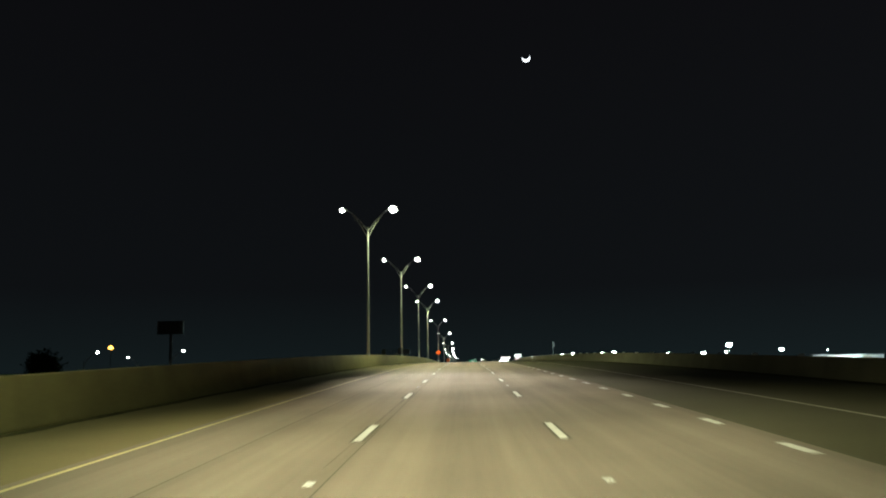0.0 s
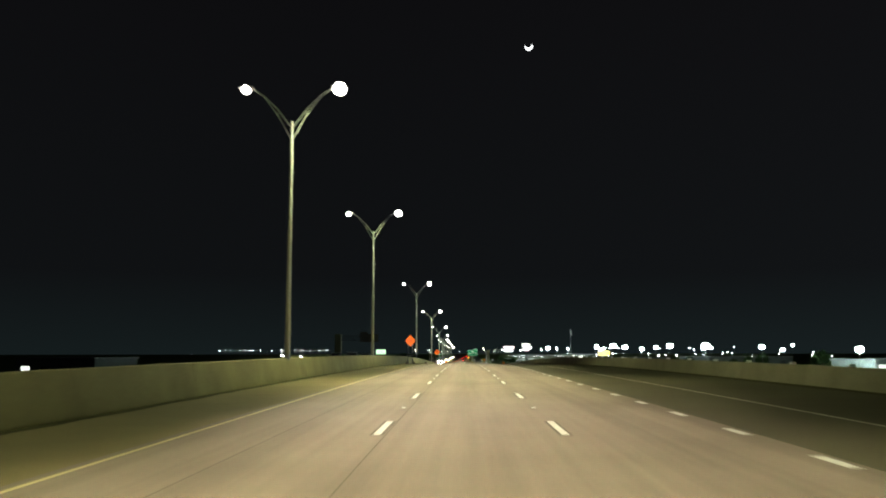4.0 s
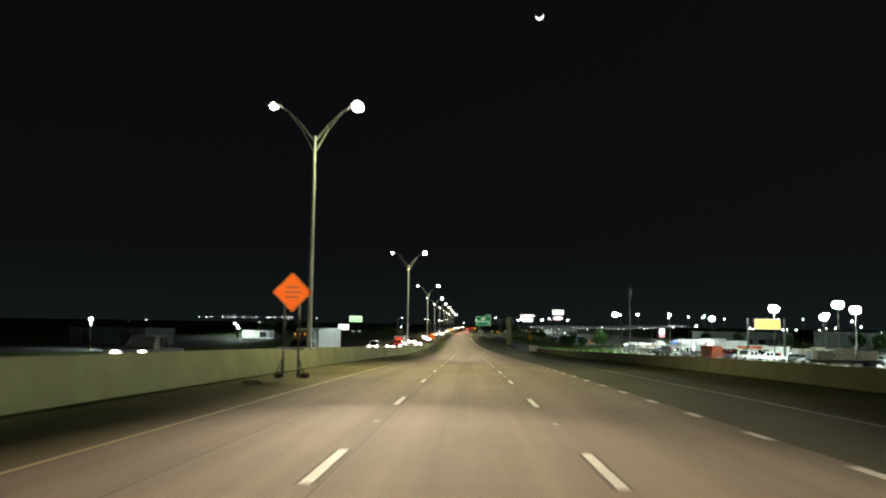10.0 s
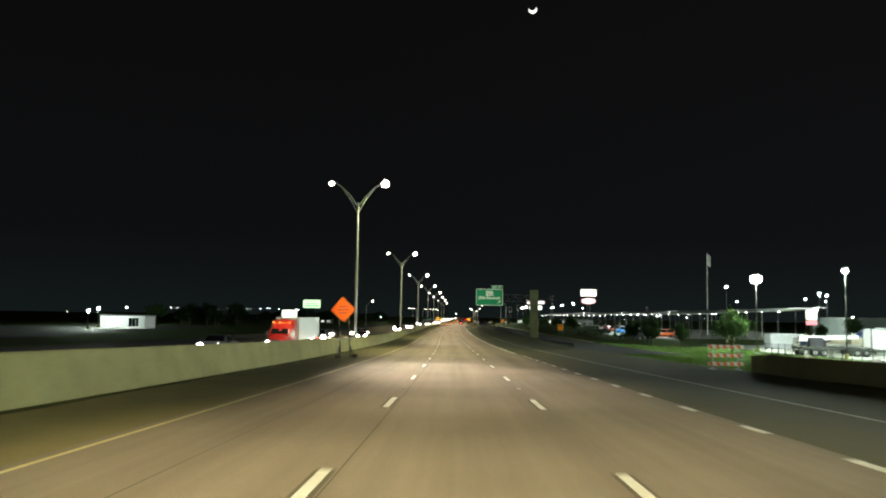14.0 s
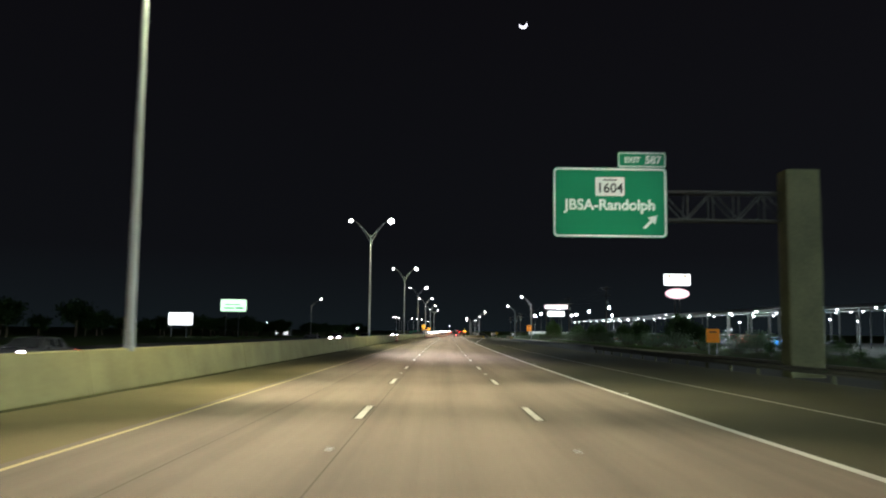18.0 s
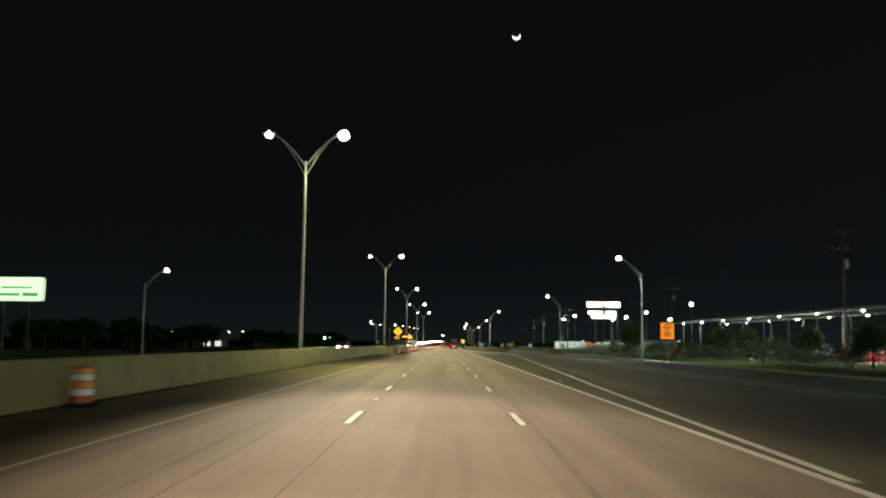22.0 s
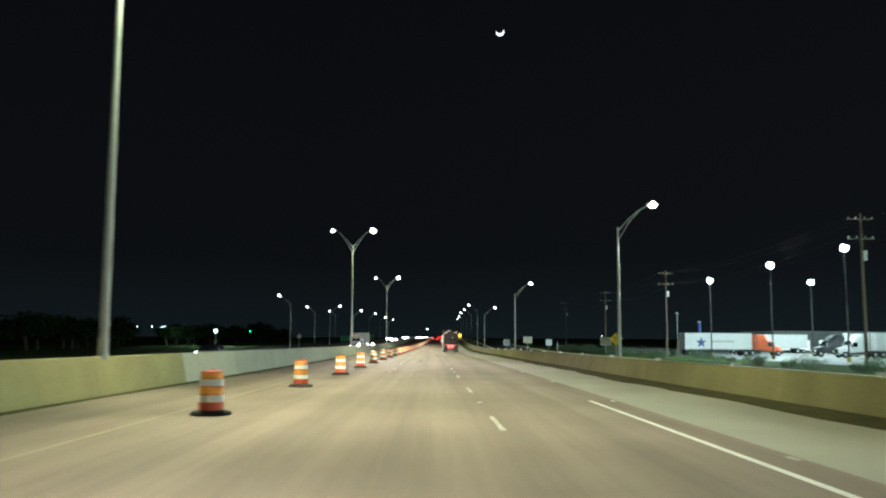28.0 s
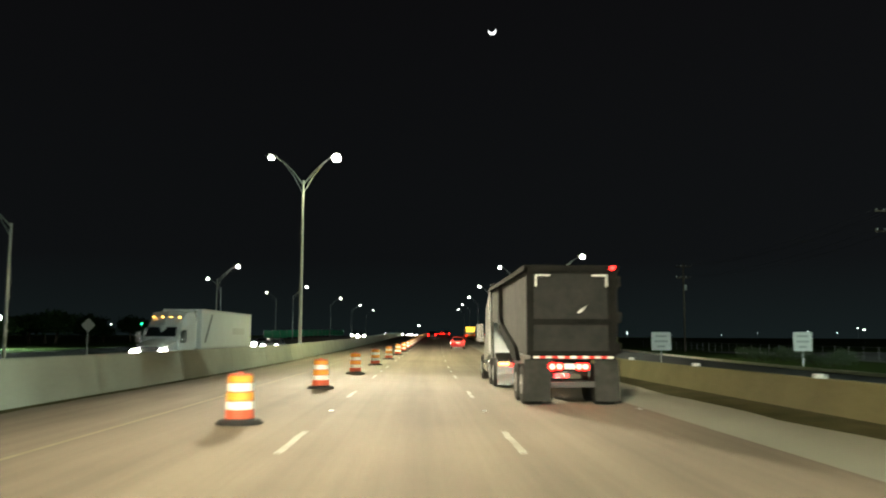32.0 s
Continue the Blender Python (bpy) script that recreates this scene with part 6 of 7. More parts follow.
def tree(seed, height, label, mat=LEAF, leaves=2300, group="roadside trees"):
    rnd = random.Random(seed)
    t = thing("tree", label, "tree", group)
    bm = B()
    rod(bm, (0, 0, -0.3), (0.1, 0, height * 0.38), height * 0.028, height * 0.018, 8)
    limbs = []
    for i in range(7):
        a = 2 * math.pi * i / 7 + rnd.uniform(-0.3, 0.3)
        z = height * rnd.uniform(0.3, 0.42)
        e = Vector((math.cos(a) * height * rnd.uniform(0.14, 0.26), math.sin(a) * height * rnd.uniform(0.14, 0.26), height * rnd.uniform(0.5, 0.86)))
        rod(bm, (0.1, 0, z), e, height * 0.012, height * 0.004, 6)
        limbs.append(e)
    limbs.append(Vector((0, 0, height * 0.88)))
    part("trunk", bm, BARK, t)

    def shape(r):
        e = r.choice(limbs)
        return e * r.uniform(0.72, 1.05) if r.random() < 0.8 else Vector((r.gauss(0, height * 0.12), r.gauss(0, height * 0.12), height * r.uniform(0.4, 0.8))), height * 0.07
    ob = new("crown", leaf_cloud(seed, leaves, height * 0.042, shape, mat))
    ob.parent = t
    return t


def bush(seed, width, height, label, mat=SAGE, leaves=700, group="roadside bushes"):
    rnd = random.Random(seed)
    t = thing("bush", label, "bush", group)
    mids = [Vector((rnd.uniform(-0.5, 0.5) * width, rnd.uniform(-0.5, 0.5) * width, height * rnd.uniform(0.3, 0.75))) for _ in range(7)]
    ob = new("foliage", leaf_cloud(seed, leaves, 0.11, lambda r: (r.choice(mids), width * 0.14), mat))
    ob.parent = t
    bm = B()
    for m in mids:
        rod(bm, (m.x * 0.2, m.y * 0.2, -0.2), m, 0.03, 0.012, 5)
    part("woody_base", bm, BARK, t)
    return t


trees = [tree(1, 7.0, "leafy green tree lit by flood lights beside the lot"), tree(2, 5.5, "dark rounded tree in the verge", DARK_LEAF), tree(3, 6.2, "dark tree with an uneven crown in the verge", DARK_LEAF)]
trees[0].matrix_basis, trees[1].matrix_basis, trees[2].matrix_basis = G(604, 44), G(640, 40), G(738, 39)
trees[2].scale = (0.7, 0.7, 0.62)
bushes = [bush(4, 2.4, 1.5, "low grey-green brush in the verge"), bush(5, 3.2, 1.9, "spreading grey-green brush in the verge"), bush(6, 2.6, 2.6, "dark green shrub in the verge", LEAF)]
for b_, (s, X) in zip(bushes, ((960, 33), (974, 34), (650, 37))):
    b_.matrix_basis = G(s, X)
rnd = random.Random(11)
for s, X, k, sc in ((622, 41, 1, 0.8), (632, 38, 2, 0.6), (742, 38, 2, 0.8), (768, 37, 1, 0.85), (792, 38.5, 0, 0.6), (815, 37.5, 0, 0.7), (844, 37, 0, 0.6), (857, 38, 0, 0.75),
                    (912, 38, 0, 0.95), (917, 39.5, 0, 0.8), (930, 38, 0, 0.55), (560, 150, 2, 1.4), (520, 160, 1, 1.3), (610, 128, 2, 1.2), (655, 104, 1, 1.1), (628, 112, 2, 1.0), (585, 122, 1, 1.2), (548, 132, 2, 1.0), (516, 128, 1, 1.1), (470, 118, 2, 1.1), (682, 100, 1, 1.2), (735, 92, 2, 1.0), (668, 86, 1, 0.8), (420, 120, 2, 1.2), (-20, -75, 1, 1.4), (160, -80, 2, 1.5), 
                    (661, 46, 0, 0.5), (645, 37.5, 1, 0.9), (752, 39.5, 0, 0.8), (779, 38.5, 0, 0.7), (829, 38, 0, 0.65)):
    c_ = copy_thing(trees[k], G(s, X, 0, rnd.uniform(0, 360)))
    c_.scale = (sc, sc, sc * rnd.uniform(0.85, 1.1))
# an uneven belt of trees beyond the far carriageway, added to hide the ridge lamps
s = 742.0
while s < 1420:
    sc = rnd.uniform(0.95, 1.45)
    c_ = copy_thing(trees[rnd.choice((1, 2))], G(s, (-112 if 1084 < s < 1108 else -88) + rnd.uniform(-9, 6), 0, rnd.uniform(0, 360)))
    broad, tall_ = (1.55, 1.12) if s > 960 else (1.0, 1.0)
    c_.scale = (sc * broad * rnd.uniform(1.1, 1.6), sc * 1.3 * broad, sc * tall_ * rnd.uniform(0.8, 1.1))
    s += rnd.uniform(7, 13)
s = 655.0
while s < 1150:
    X = 33.5 + rnd.uniform(-1.5, 3.0) + (2 if s < 900 else 0)
    k = rnd.choice((0, 1, 1, 2)) if s < 940 else rnd.choice((0, 0, 1))
    if not 1062 < s < 1070:
        c_ = copy_thing(bushes[k], G(s, X, 0, rnd.uniform(0, 360)))
        q = rnd.uniform(0.4, 0.7) if s < 735 else rnd.uniform(0.8, 1.35) if s < 940 else rnd.uniform(0.42, 0.72) if s < 1040 else rnd.uniform(0.62, 0.98)
        c_.scale = (q, q, q)
    s += rnd.uniform(2.2, 5.2)


# scrub between the frontage road and the canopies
s = 690.0
while s < 800:
    c_ = copy_thing(bushes[rnd.choice((0, 1, 2, 2))], G(s, 40.5 + rnd.uniform(-1.5, 1.5), 0, rnd.uniform(0, 360)))
    q = rnd.uniform(0.7, 1.15)
    c_.scale = (q, q, q * rnd.uniform(0.9, 1.3))
    s += rnd.uniform(3.0, 6.5)


# utility poles with wires
def utility_pole():
    t = thing("utility_pole", "weathered wooden utility pole with two crossarms and wires", "utility pole", "utility poles")
    bm = B()
    rod(bm, (0, 0, -0.5), (0, 0, 14.3), 0.17, 0.11, 10)
    part("pole", bm, TIMBER, t)
    for z in (13.7, 11.9):
        bm = B()
        box(bm, -1.25, 1.25, -0.06, 0.06, z - 0.07, z + 0.07, 0.01)
        arm = part("crossarm", bm, TIMBER, t)
        for x in (-1.1, -0.4, 0.4, 1.1):
            bm = B()
            lathe(bm, [(0.03, 0), (0.06, 0.05), (0.03, 0.1), (0.06, 0.15), (0.02, 0.2)], 8)
            bmesh.ops.translate(bm, verts=bm.verts, vec=(x, 0, z + 0.07))
            part("insulator", bm, REFLECTOR, arm)
    bm = B()
    rod(bm, (0.28, 0, 9.9), (0.28, 0, 10.8), 0.22, 0.22, 12)
    part("transformer", bm, GALVANISED, t, "grey transformer can")
    return t


up0 = utility_pole()
UP = [(828, 41.5), (890, 40.5), (952, 40), (1014, 40), (1076.5, 39.6), (1137.6, 41.6), (1199, 41)]
up0.matrix_basis = G(*UP[0])
for s, X in UP[1:]:
    copy_thing(up0, G(s, X))
for x, z in ((-1.1, 13.95), (0.4, 13.95), (1.1, 13.95), (-1.1, 12.15), (1.1, 12.15)):
    w = thing("overhead_wire", "thin dark overhead wire sagging between utility poles", "wire", "overhead wires")
    bm = B()
    for (sa, Xa), (sb, Xb) in zip(UP, UP[1:]):
        a, b = G(sa, Xa) @ Vector((x, 0, z)), G(sb, Xb) @ Vector((x, 0, z))
        pts = [a.lerp(b, i / 8) - Vector((0, 0, 1.1 * (1 - (i / 4 - 1) ** 2))) for i in range(9)]
        tube(bm, pts, 0.012, 5)
    part("cable", bm, DARK_STEEL, w)


# canopies with lamps
CANOPY_POST = material("dull_grey_canopy_steel", (0.055, 0.058, 0.056), 0.6, second=(0.04, 0.042, 0.04), grain=6, patch=1.0, amount=0.3)
CANOPY_WHITE = material("dull_white_canopy_sheet", (0.36, 0.38, 0.375), 0.6, second=(0.26, 0.275, 0.27), grain=3, patch=0.5, amount=0.3)
CANOPY_LAMP = light_source("canopy_lamp_lens", (0.92, 1.0, 0.95), 11)

def canopy(s0, s1, X, depth, height, label):
    t = thing("canopy", label, "canopy", "lot canopies")
    z = max(ground_height(s0, X + 5), ground_height(s1, X + 5))
    n = 6
    for i in range(n):
        bm = B()
        a, b = s0 + (s1 - s0) * i / n, s0 + (s1 - s0) * (i + 1) / n - 0.12
        pa, pb, pc, pd = W(a, X), W(b, X), W(b, X + depth), W(a, X + depth)
        lo = [bm.verts.new((p.x, p.y, z + height + dz)) for p, dz in ((pa, 0), (pb, 0), (pc, 1.1), (pd, 1.1))]
        hi = [bm.verts.new((p.x, p.y, z + height + dz + 0.14)) for p, dz in ((pa, 0), (pb, 0), (pc, 1.1), (pd, 1.1))]
        bm.faces.new(lo), bm.faces.new(hi)
        for k in range(4):
            bm.faces.new((lo[k], lo[(k + 1) % 4], hi[(k + 1) % 4], hi[k]))
        part("roof_panel", bm, CANOPY_WHITE, t)
        pm = W((a + b) / 2, X)
        bm = B()
        rod(bm, W(a, X + depth * 0.45).xy.to_3d() + Vector((0, 0, z + height + 0.35)), W(b, X + depth * 0.45).xy.to_3d() + Vector((0, 0, z + height + 0.35)), 0.12, 0.12, 6)
        part("roof_beam", bm, CANOPY_POST, t)
    s = s0 + 4
    while s < s1:
        for xo in (0.8, depth - 1.5):
            bm = B()
            bmesh.ops.create_uvsphere(bm, u_segments=10, v_segments=6, radius=0.27, matrix=Matrix.Translation(W(s, X + xo, 0).xy.to_3d() + Vector((0, 0, z + height - 0.12 + xo * 1.1 / depth))) @ Matrix.Diagonal((0.7, 0.7, 0.4, 1)))
            part("lamp", bm, CANOPY_LAMP, t, "white canopy lamp")
        p = W(s, X + depth * 0.45)
        bm = B()
        box(bm, p.x - 0.12, p.x + 0.12, p.y - 0.12, p.y + 0.12, z - 1.2, z + height + 0.5, 0.02)
        part("column", bm, CANOPY_POST, t)
        s += 11.5
    return t


canopy(728, 800, 45, 9, 5.6, "long pale car canopy with a row of white lamps")
canopy(806, 916, 45, 9, 5.8, "long pale car canopy with white lamps beyond the hedge")
canopy(690, 800, 68, 9, 6.2, "second long pale canopy deeper in the lot")
canopy(716, 800, 56.5, 9, 6.0, "pale car canopy between two others, lit from below")
canopy(806, 916, 57, 9, 6.1, "pale car canopy behind the front row, lit from below")
canopy(676, 800, 80, 11, 6.9, "broad pale canopy at the back of the dealer lot")
for s, X in ((745, 52), (790, 52), (830, 50), (856, 47), (880, 50), (903, 47)):
    bulb("canopy_bulb", W(s, X, 4.6), 3600)

# parked vehicles
BRIGHT_BLUE = car_paint("bright_blue_van_paint", (0.02, 0.25, 0.75))
parked = [car("pickup", WHITE_PAINT, "white pickup parked in the lot", False, "parked cars", True), car("van", WHITE_PAINT, "white van parked in the lot", False, "parked cars", True), car("suv", SILVER_PAINT, "silver sport utility car parked in the lot", False, "parked cars", True),
          car("sedan", DARK_PAINT, "dark saloon car parked in the lot", False, "parked cars", True), car("suv", RED_PAINT, "red sport utility car parked in the lot", False, "parked cars", True), car("sedan", BLUE_PAINT, "blue saloon car parked under the canopy", False, "parked cars", True)]
for i, p in enumerate(parked):
    p.matrix_basis = G(556 + 4.4 * i, 60, 0.06, 70)
rnd = random.Random(21)
# places along the lot that trailers, containers, trucks and poles occupy
TAKEN = [(458, 54), (473, 60), (487, 84), (516, 74), (533, 57), (530, 54), (548, 78), (571, 79), (597, 56), (604, 60), (585, 86), (600, 92), (505, 96), (470, 78), (442, 82), (619, 58), (612, 72), (617, 70), (575, 74), (589, 55), (607, 68), (631, 90)]
for s0, s1, X, step, turn in ((436, 548, 60, 5.2, 75), (440, 620, 70, 4.6, 100), (450, 630, 92, 10.5, 60), (730, 915, 50, 5.5, 88), (735, 905, 60, 6.5, 92), (1000, 1035, 60, 6, 80), (300, 430, 74, 7.5, 80)):
    s = s0
    while s < s1:
        taken = any(abs(s - a) < 4.2 and abs(X - b) < 8 for a, b in TAKEN)
        if rnd.random() < 0.82 and not taken:
            copy_thing(parked[rnd.choice((0, 0, 1, 1, 1, 2, 2, 3, 4, 5) if s < 700 else (0, 1, 2, 2, 3, 3, 4, 5, 5))], G(s, X + rnd.uniform(-1, 1), 0.06, turn + rnd.uniform(-6, 6)))
        s += step


def bus(paint, label, name="bus"):
    t = thing(name, label, "bus")
    bm = B()
    box(bm, -1.22, 1.22, 0, 10.5, 0.55, 3.1, 0.15)
    body = part("body", bm, paint, t)
    for sx in (-1, 1):
        for i in range(9):
            bm = B()
            box(bm, sx * 1.215, sx * 1.235, 0.6 + 1.05 * i, 1.45 + 1.05 * i, 1.85, 2.55, 0.01)
            part("side_window", bm, CAR_GLASS, body)
        for y in (2.2, 8.6):
            wheel(t, sx * 1.05, y, 0.48, 0.35)
    bm = B()
    box(bm, -1.0, 1.0, 10.48, 10.53, 1.6, 2.7, 0.01)
    part("windscreen", bm, CAR_GLASS, body)
    return t


bus(YELLOW_PAINT, "yellow school bus parked in the truck lot").matrix_basis = G(376, 60, 0.06, 82)
bus(WHITE_PAINT, "white shuttle bus parked in the truck lot").matrix_basis = G(432, 62, 0.06, 70)
for i, (s, X, turn, pt, lb) in enumerate(((575, 66, 96, WHITE_PAINT, "white semi truck parked in the truck lot"), (612, 66, 92, BLUE_PAINT, "blue semi truck parked in the truck lot"), (540, 104, 80, WHITE_PAINT, "white semi truck parked deep in the lot"), (632, 78, 95, RED_PAINT, "red semi truck parked in the truck lot"))):
    box_trailer_truck(pt, WHITE_PAINT, lb, 9.0, None, False, group="parked trucks").matrix_basis = G(s, X + 14, 0.06, turn)
def crane_truck(label):
    """Tractor cab on a long chassis with a folded boom; y = 0 at the tail."""
    t = thing("crane_truck", label, "truck", "parked trucks")
    semi_tractor(t, WHITE_PAINT, 10.4, False)
    bm = B()
    box(bm, -1.2, 1.2, 0.0, 10.2, 1.0, 1.32, 0.03)
    part("flat_bed", bm, DARK_STEEL, t)
    bm = B()
    prism(bm, [(0.4, 2.1), (8.8, 2.45), (8.9, 2.95), (0.5, 2.75)], 0, -0.4, 0.4)
    boom = part("boom", bm, WHITE_PAINT, t, "folded white crane boom")
    bm = B()
    rod(bm, (0.0, 2.6, 1.7), (0.0, 5.4, 2.3), 0.12, 0.10, 10)
    part("lift_cylinder", bm, CHROME, boom)
    bm = B()
    prism(bm, [(1.6, 1.33), (3.9, 1.33), (3.9, 2.2), (3.2, 2.6), (1.6, 2.6)], 0, 0.45, 1.15)
    part("operator_cab", bm, DARK_PAINT, t, "dark operator cab")
    bm = B()
    box(bm, -1.15, -0.5, 1.2, 3.4, 1.33, 2.0, 0.06)
    part("counterweight", bm, BLUE_PAINT, t, "blue winch box")
    for sx in (-1, 1):
        for y in (1.0, 2.3, 3.6):
            wheel(t, sx * 0.98, y, 0.52, 0.5)
        for y in (0.4, 7.2):
            bm = B()
            box(bm, sx * 1.0, sx * 1.24, y - 0.12, y + 0.12, 0.5, 1.4, 0.02)
            part("outrigger", bm, DARK_STEEL, t)
    return t


def flatbed_trailer(label, load):
    """Long deck on two axles with its load; y = 0 at the tail."""
    t = thing("flatbed_trailer", label, "trailer", "parked trailers")
    bm = B()
    box(bm, -1.25, 1.25, 0, 9.6, 1.0, 1.22, 0.02)
    part("deck", bm, TIMBER, t)
    bm = B()
    for x in (-0.5, 0.5):
        box(bm, x - 0.07, x + 0.07, 0.2, 9.4, 0.68, 1.0)
    part("chassis", bm, DARK_STEEL, t)
    bm = B()
    box(bm, -1.25, 1.25, 9.5, 9.62, 1.22, 2.5, 0.02)
    part("headboard", bm, GALVANISED, t)
    for sx in (-1, 1):
        for y in (1.2, 2.4):
            bm = B()
            rod(bm, (sx * 0.72, y, 0.5), (sx * 1.16, y, 0.5), 0.5, 0.5, 14)
            part("wheel", bm, SIGN_BLACK, t)
    if load == "pipes":
        for i in range(5):
            bm = B()
            rod(bm, (-0.8 + 0.4 * i, 0.6, 1.42), (-0.8 + 0.4 * i, 9.2, 1.42), 0.19, 0.19, 10)
            part("pipe", bm, GALVANISED, t)
    elif load == "crates":
        for i in range(3):
            bm = B()
            box(bm, -1.0, 1.0, 0.5 + 3.0 * i, 2.7 + 3.0 * i, 1.23, 2.5 + 0.35 * (i % 2), 0.04)
            part("crate", bm, PALE_CRATE, t)
    return t


def cargo_container(paint, label):
    """Ribbed steel box with two doors at y = 0, on short feet."""
    t = thing("cargo_container", label, "container", "parked containers")
    bm = B()
    box(bm, -1.2, 1.2, 0.02, 6.0, 0.18, 2.7, 0.03)
    for i in range(14):
        for sx in (-1, 1):
            box(bm, sx * 1.22 - 0.03, sx * 1.22 + 0.03, 0.3 + 0.41 * i, 0.5 + 0.41 * i, 0.3, 2.58)
    body = part("body", bm, paint, t)
    for sx in (-1, 1):
        bm = B()
        box(bm, min(0.02 * sx, 1.16 * sx), max(0.02 * sx, 1.16 * sx), -0.05, 0.015, 0.26, 2.62, 0.01)
        door = part("door", bm, paint, body)
        bm = B()
        rod(bm, (0.35 * sx, -0.09, 0.3), (0.35 * sx, -0.09, 2.58), 0.025, 0.025, 6)
        part("lock_bar", bm, GALVANISED, door)
    bm = B()
    for x in (-1.0, 1.0):
        for y in (0.3, 5.6):
            box(bm, x - 0.12, x + 0.12, y - 0.12, y + 0.12, -0.1, 0.2)
    part("feet", bm, DARK_STEEL, t)
    return t


PALE_CRATE = material("pale_crate_boards", (0.45, 0.40, 0.30), 0.85, second=(0.30, 0.26, 0.19), grain=10, patch=2, amount=0.4)
for s, X, turn, load, lb in ((597, 56, 82, "pipes", "flatbed trailer loaded with grey pipes in the lot"), (533, 57, 78, "", "empty flatbed trailer parked in the lot"), (516, 74, 95, "crates", "flatbed trailer loaded with pale crates in the lot"), (604, 60, 88, "crates", "flatbed trailer with stacked crates near the fence"),
                             (487, 84, 80, "pipes", "flatbed trailer with a load of pipes deep in the lot"), (585, 86, 70, "", "empty flatbed trailer among the parked trucks"), (458, 54, 84, "crates", "flatbed trailer with crates beside the fence")):
    flatbed_trailer(lb, load).matrix_basis = G(s, X + 5, 0.06, turn)
for s, X, turn, pt, lb in ((548, 78, 60, WHITE_PAINT, "white ribbed cargo container standing in the lot"), (571, 79, 100, ORANGE_PAINT, "orange ribbed cargo container standing in the lot"), (600, 92, 80, WHITE_PAINT, "white ribbed cargo container behind the trucks"), (505, 96, 75, SILVER_PAINT, "grey ribbed cargo container deep in the lot"),
                           (521, 52, 8, ORANGE_PAINT, "orange ribbed container beside the fence"), (470, 78, 88, BLUE_PAINT, "blue ribbed cargo container in the lot"), (619, 58, 95, SILVER_PAINT, "grey ribbed container beside the trees"), (442, 82, 70, WHITE_PAINT, "white ribbed cargo container far down the lot")):
    cargo_container(pt, lb).matrix_basis = G(s, X + 3, 0.06, turn)
crane_truck("white crane truck parked along the fence of the lot").matrix_basis = G(589, 47.6, 0.06, -88)
crane_truck("white boom truck parked at the fence beside the grass").matrix_basis = G(549, 47.8, 0.06, -84)
star_truck = box_trailer_truck(ORANGE_PAINT, WHITE_PAINT, "orange semi truck with a white trailer parked at the truck stop", 12.5, None, False, group="truck stop trucks")
star_truck.matrix_basis = G(1088, 45.5, 0.06, -84)
bm = B()
pts = []
for i in range(10):
    r = 1.0 if i % 2 == 0 else 0.42
    a = math.pi / 2 + i * math.pi / 5
    pts.append((3.0 + r * math.cos(a), 2.35 + r * math.sin(a)))
prism(bm, pts, 0, 1.284, 1.294)
part("emblem", bm, BLUE_PAINT, star_truck.children[0], "plain blue emblem")
bm = B()
box(bm, 1.284, 1.293, 5.0, 9.2, 2.35, 2.8)
part("text_bar", bm, FADED_INK, star_truck.children[0])
for s, X, turn, pt, lb in ((1084, 78, 90, DARK_PAINT, "dark green semi tractor parked at the truck stop"), (1074, 77, 92, WHITE_PAINT, "white semi tractor parked at the truck stop"), (1122, 76, 90, WHITE_PAINT, "white semi truck parked at the truck stop")):
    box_trailer_truck(pt, WHITE_PAINT, lb, 11.0, None, False, group="truck stop trucks").matrix_basis = G(s, X + 6, 0.06, turn)


# vans in bright paint stand for lit panels, each with an added bulb
for paint, label, sv, Xv in ((RED_PAINT, "red van parked under the lit canopy", 777.9, 58), (ORANGE_PAINT, "orange van parked under the lit canopy", 763.4, 58), (BRIGHT_BLUE, "bright blue van parked under the lit canopy", 744.3, 58), (ORANGE_PAINT, "orange van parked at the edge of the lot", 692.0, 58)):
    car("van", paint, label, False, "parked vans", True).matrix_basis = G(sv, Xv, 0.06, 90)
    bulb("canopy_bulb", W(sv - 7, Xv - 3, 4.0), 1500)
car("pickup", DARK_PAINT, "dark pickup parked beside the frontage road", False, "parked cars", False).matrix_basis = G(668.3, 45, 0.0, 80)

# green traffic signal far beyond the opposite carriageway
t = thing("traffic_signal", "traffic signal on a pole showing a green light", "traffic signal")
m = G(1288, -77)
top = ref(1288)[2] + 3.2 - m.translation.z
bm = B()
rod(bm, (0, 0.2, -0.3), (0, 0.2, top + 0.6), 0.09, 0.07, 8)
part("pole", bm, FLOOD_POLE, t)
bm = B()
box(bm, -0.2, 0.2, -0.14, 0.12, top - 0.25, top + 0.95, 0.03)
part("housing", bm, SIGN_BLACK, t)
bm = B()
bmesh.ops.create_uvsphere(bm, u_segments=12, v_segments=8, radius=0.26, matrix=Matrix.Translation((0, -0.14, top)) @ Matrix.Diagonal((1, 0.5, 1, 1)))
part("lens", bm, light_source("green_signal_lens", (0.05, 1.0, 0.35), 5), t, "glowing green lens")
t.matrix_basis = m

# thin unlit pole, blue banner post and a short marker post by the truck stop
def plain_post(name, label, category, width, height, mat, cap):
    t = thing(name, label, category)
    bm = B()
    rod(bm, (0, 0, -0.4), (0, 0, height), width / 2, width * 0.42, 10)
    part("post", bm, mat, t)
    bm = B()
    box(bm, -width * cap, width * cap, -width * 0.6, width * 0.6, height, height + 0.18, 0.03)
    part("cap", bm, POLE, t)
    return t


